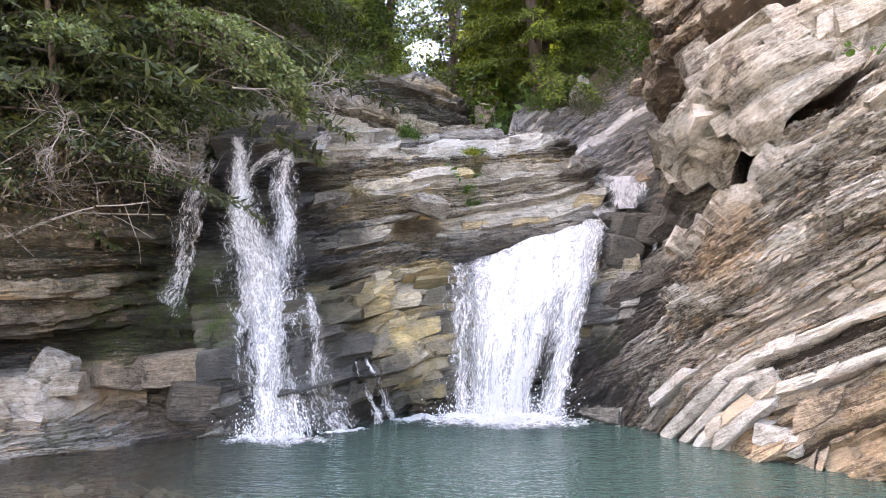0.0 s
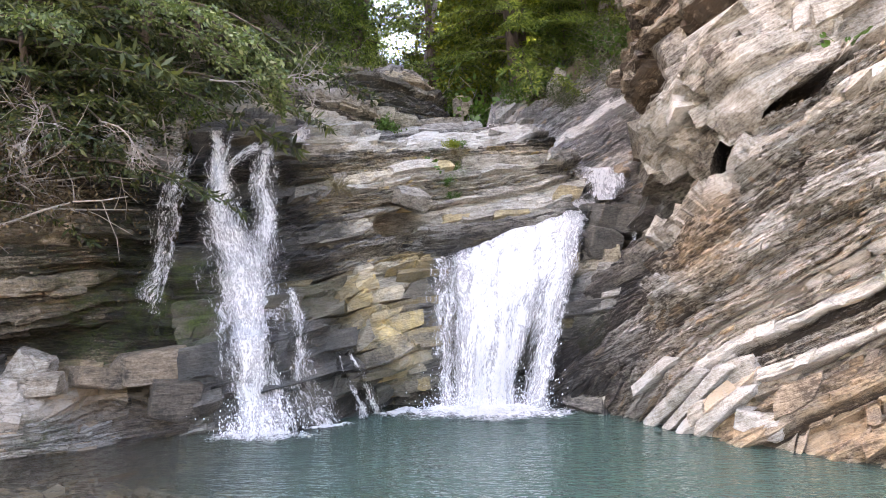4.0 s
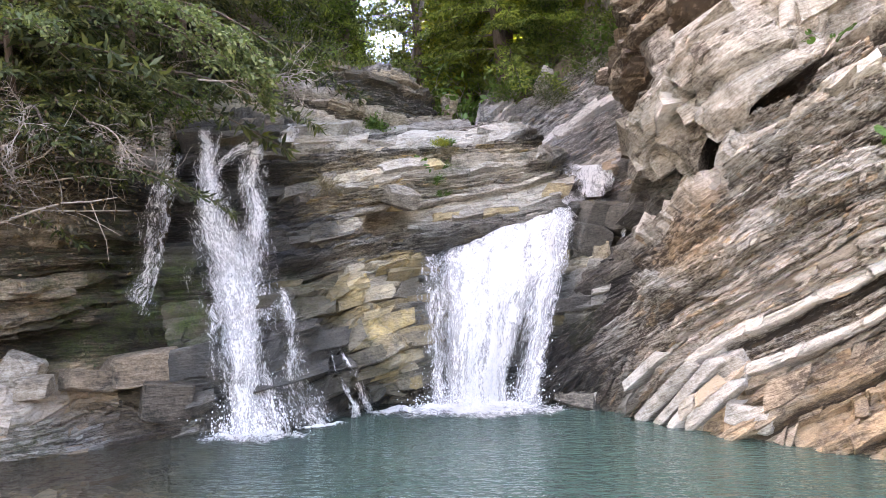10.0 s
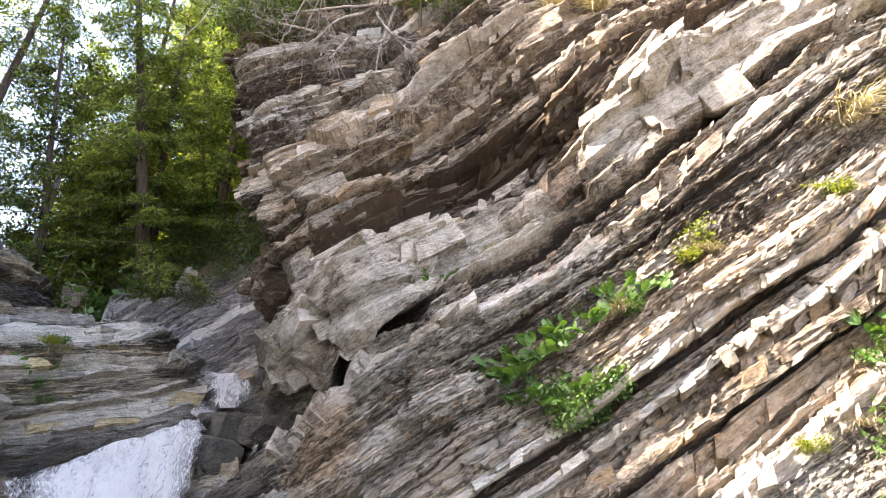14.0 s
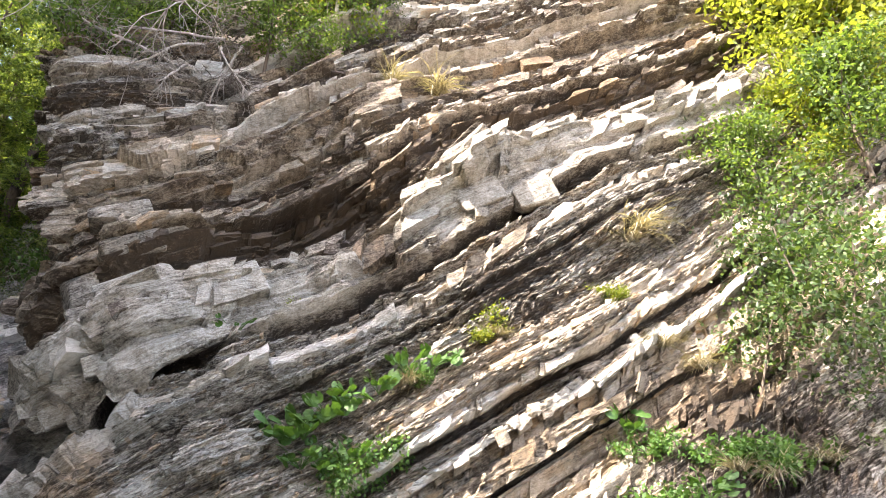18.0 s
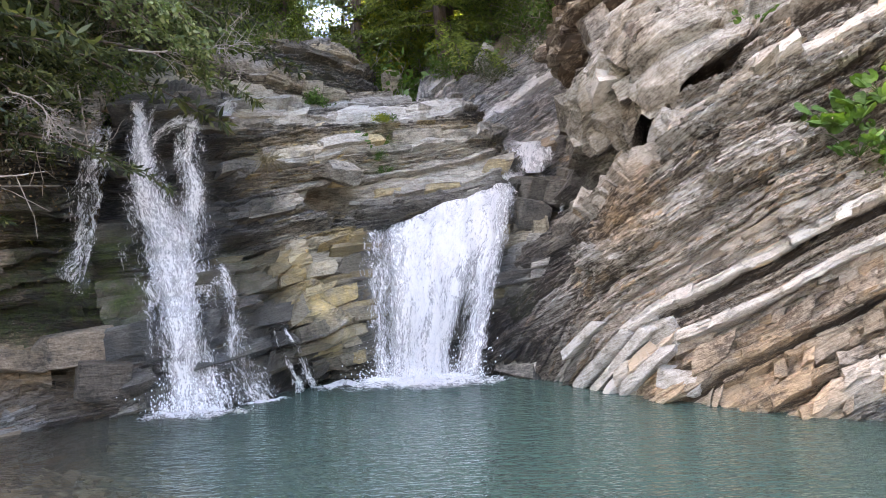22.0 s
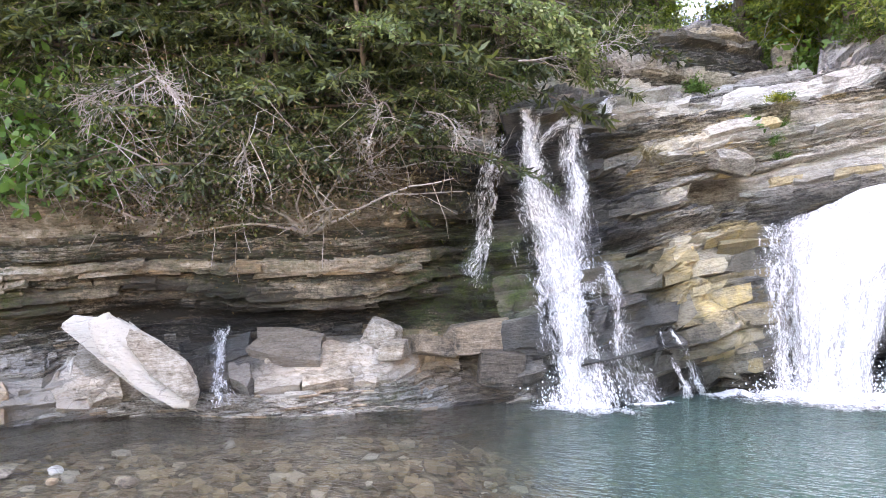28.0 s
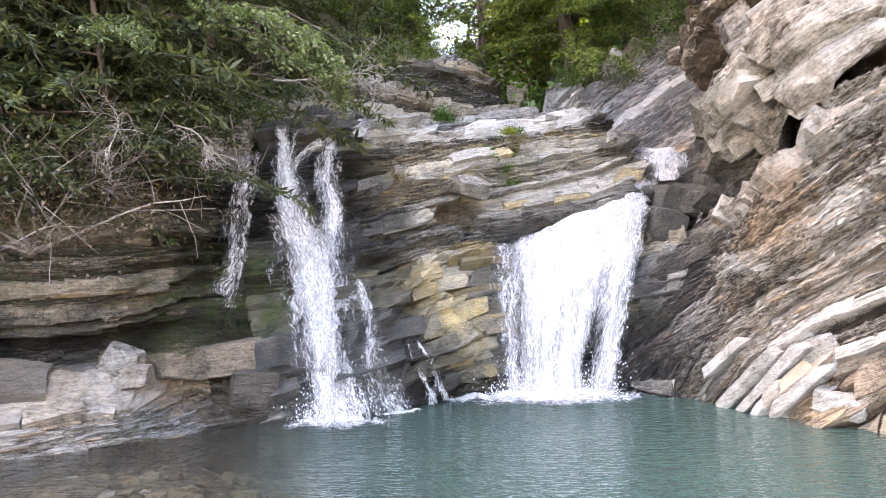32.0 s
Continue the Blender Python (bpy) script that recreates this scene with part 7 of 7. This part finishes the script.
# Taller wood behind the cliff's top.
spots = []
for n in range(30):
    x, y = 0.5 + 11 * rng.rand(), 12.5 + 6 * rng.rand()
    if x < 6.5 and y < 16:
        continue
    z = max(on_ground(x, y), 0)
    spots.append((x, y, z, int(rng.choice([0, 1, 2])), 0.9 + 0.4 * rng.rand()))
scatter(forest[:3], spots, True)


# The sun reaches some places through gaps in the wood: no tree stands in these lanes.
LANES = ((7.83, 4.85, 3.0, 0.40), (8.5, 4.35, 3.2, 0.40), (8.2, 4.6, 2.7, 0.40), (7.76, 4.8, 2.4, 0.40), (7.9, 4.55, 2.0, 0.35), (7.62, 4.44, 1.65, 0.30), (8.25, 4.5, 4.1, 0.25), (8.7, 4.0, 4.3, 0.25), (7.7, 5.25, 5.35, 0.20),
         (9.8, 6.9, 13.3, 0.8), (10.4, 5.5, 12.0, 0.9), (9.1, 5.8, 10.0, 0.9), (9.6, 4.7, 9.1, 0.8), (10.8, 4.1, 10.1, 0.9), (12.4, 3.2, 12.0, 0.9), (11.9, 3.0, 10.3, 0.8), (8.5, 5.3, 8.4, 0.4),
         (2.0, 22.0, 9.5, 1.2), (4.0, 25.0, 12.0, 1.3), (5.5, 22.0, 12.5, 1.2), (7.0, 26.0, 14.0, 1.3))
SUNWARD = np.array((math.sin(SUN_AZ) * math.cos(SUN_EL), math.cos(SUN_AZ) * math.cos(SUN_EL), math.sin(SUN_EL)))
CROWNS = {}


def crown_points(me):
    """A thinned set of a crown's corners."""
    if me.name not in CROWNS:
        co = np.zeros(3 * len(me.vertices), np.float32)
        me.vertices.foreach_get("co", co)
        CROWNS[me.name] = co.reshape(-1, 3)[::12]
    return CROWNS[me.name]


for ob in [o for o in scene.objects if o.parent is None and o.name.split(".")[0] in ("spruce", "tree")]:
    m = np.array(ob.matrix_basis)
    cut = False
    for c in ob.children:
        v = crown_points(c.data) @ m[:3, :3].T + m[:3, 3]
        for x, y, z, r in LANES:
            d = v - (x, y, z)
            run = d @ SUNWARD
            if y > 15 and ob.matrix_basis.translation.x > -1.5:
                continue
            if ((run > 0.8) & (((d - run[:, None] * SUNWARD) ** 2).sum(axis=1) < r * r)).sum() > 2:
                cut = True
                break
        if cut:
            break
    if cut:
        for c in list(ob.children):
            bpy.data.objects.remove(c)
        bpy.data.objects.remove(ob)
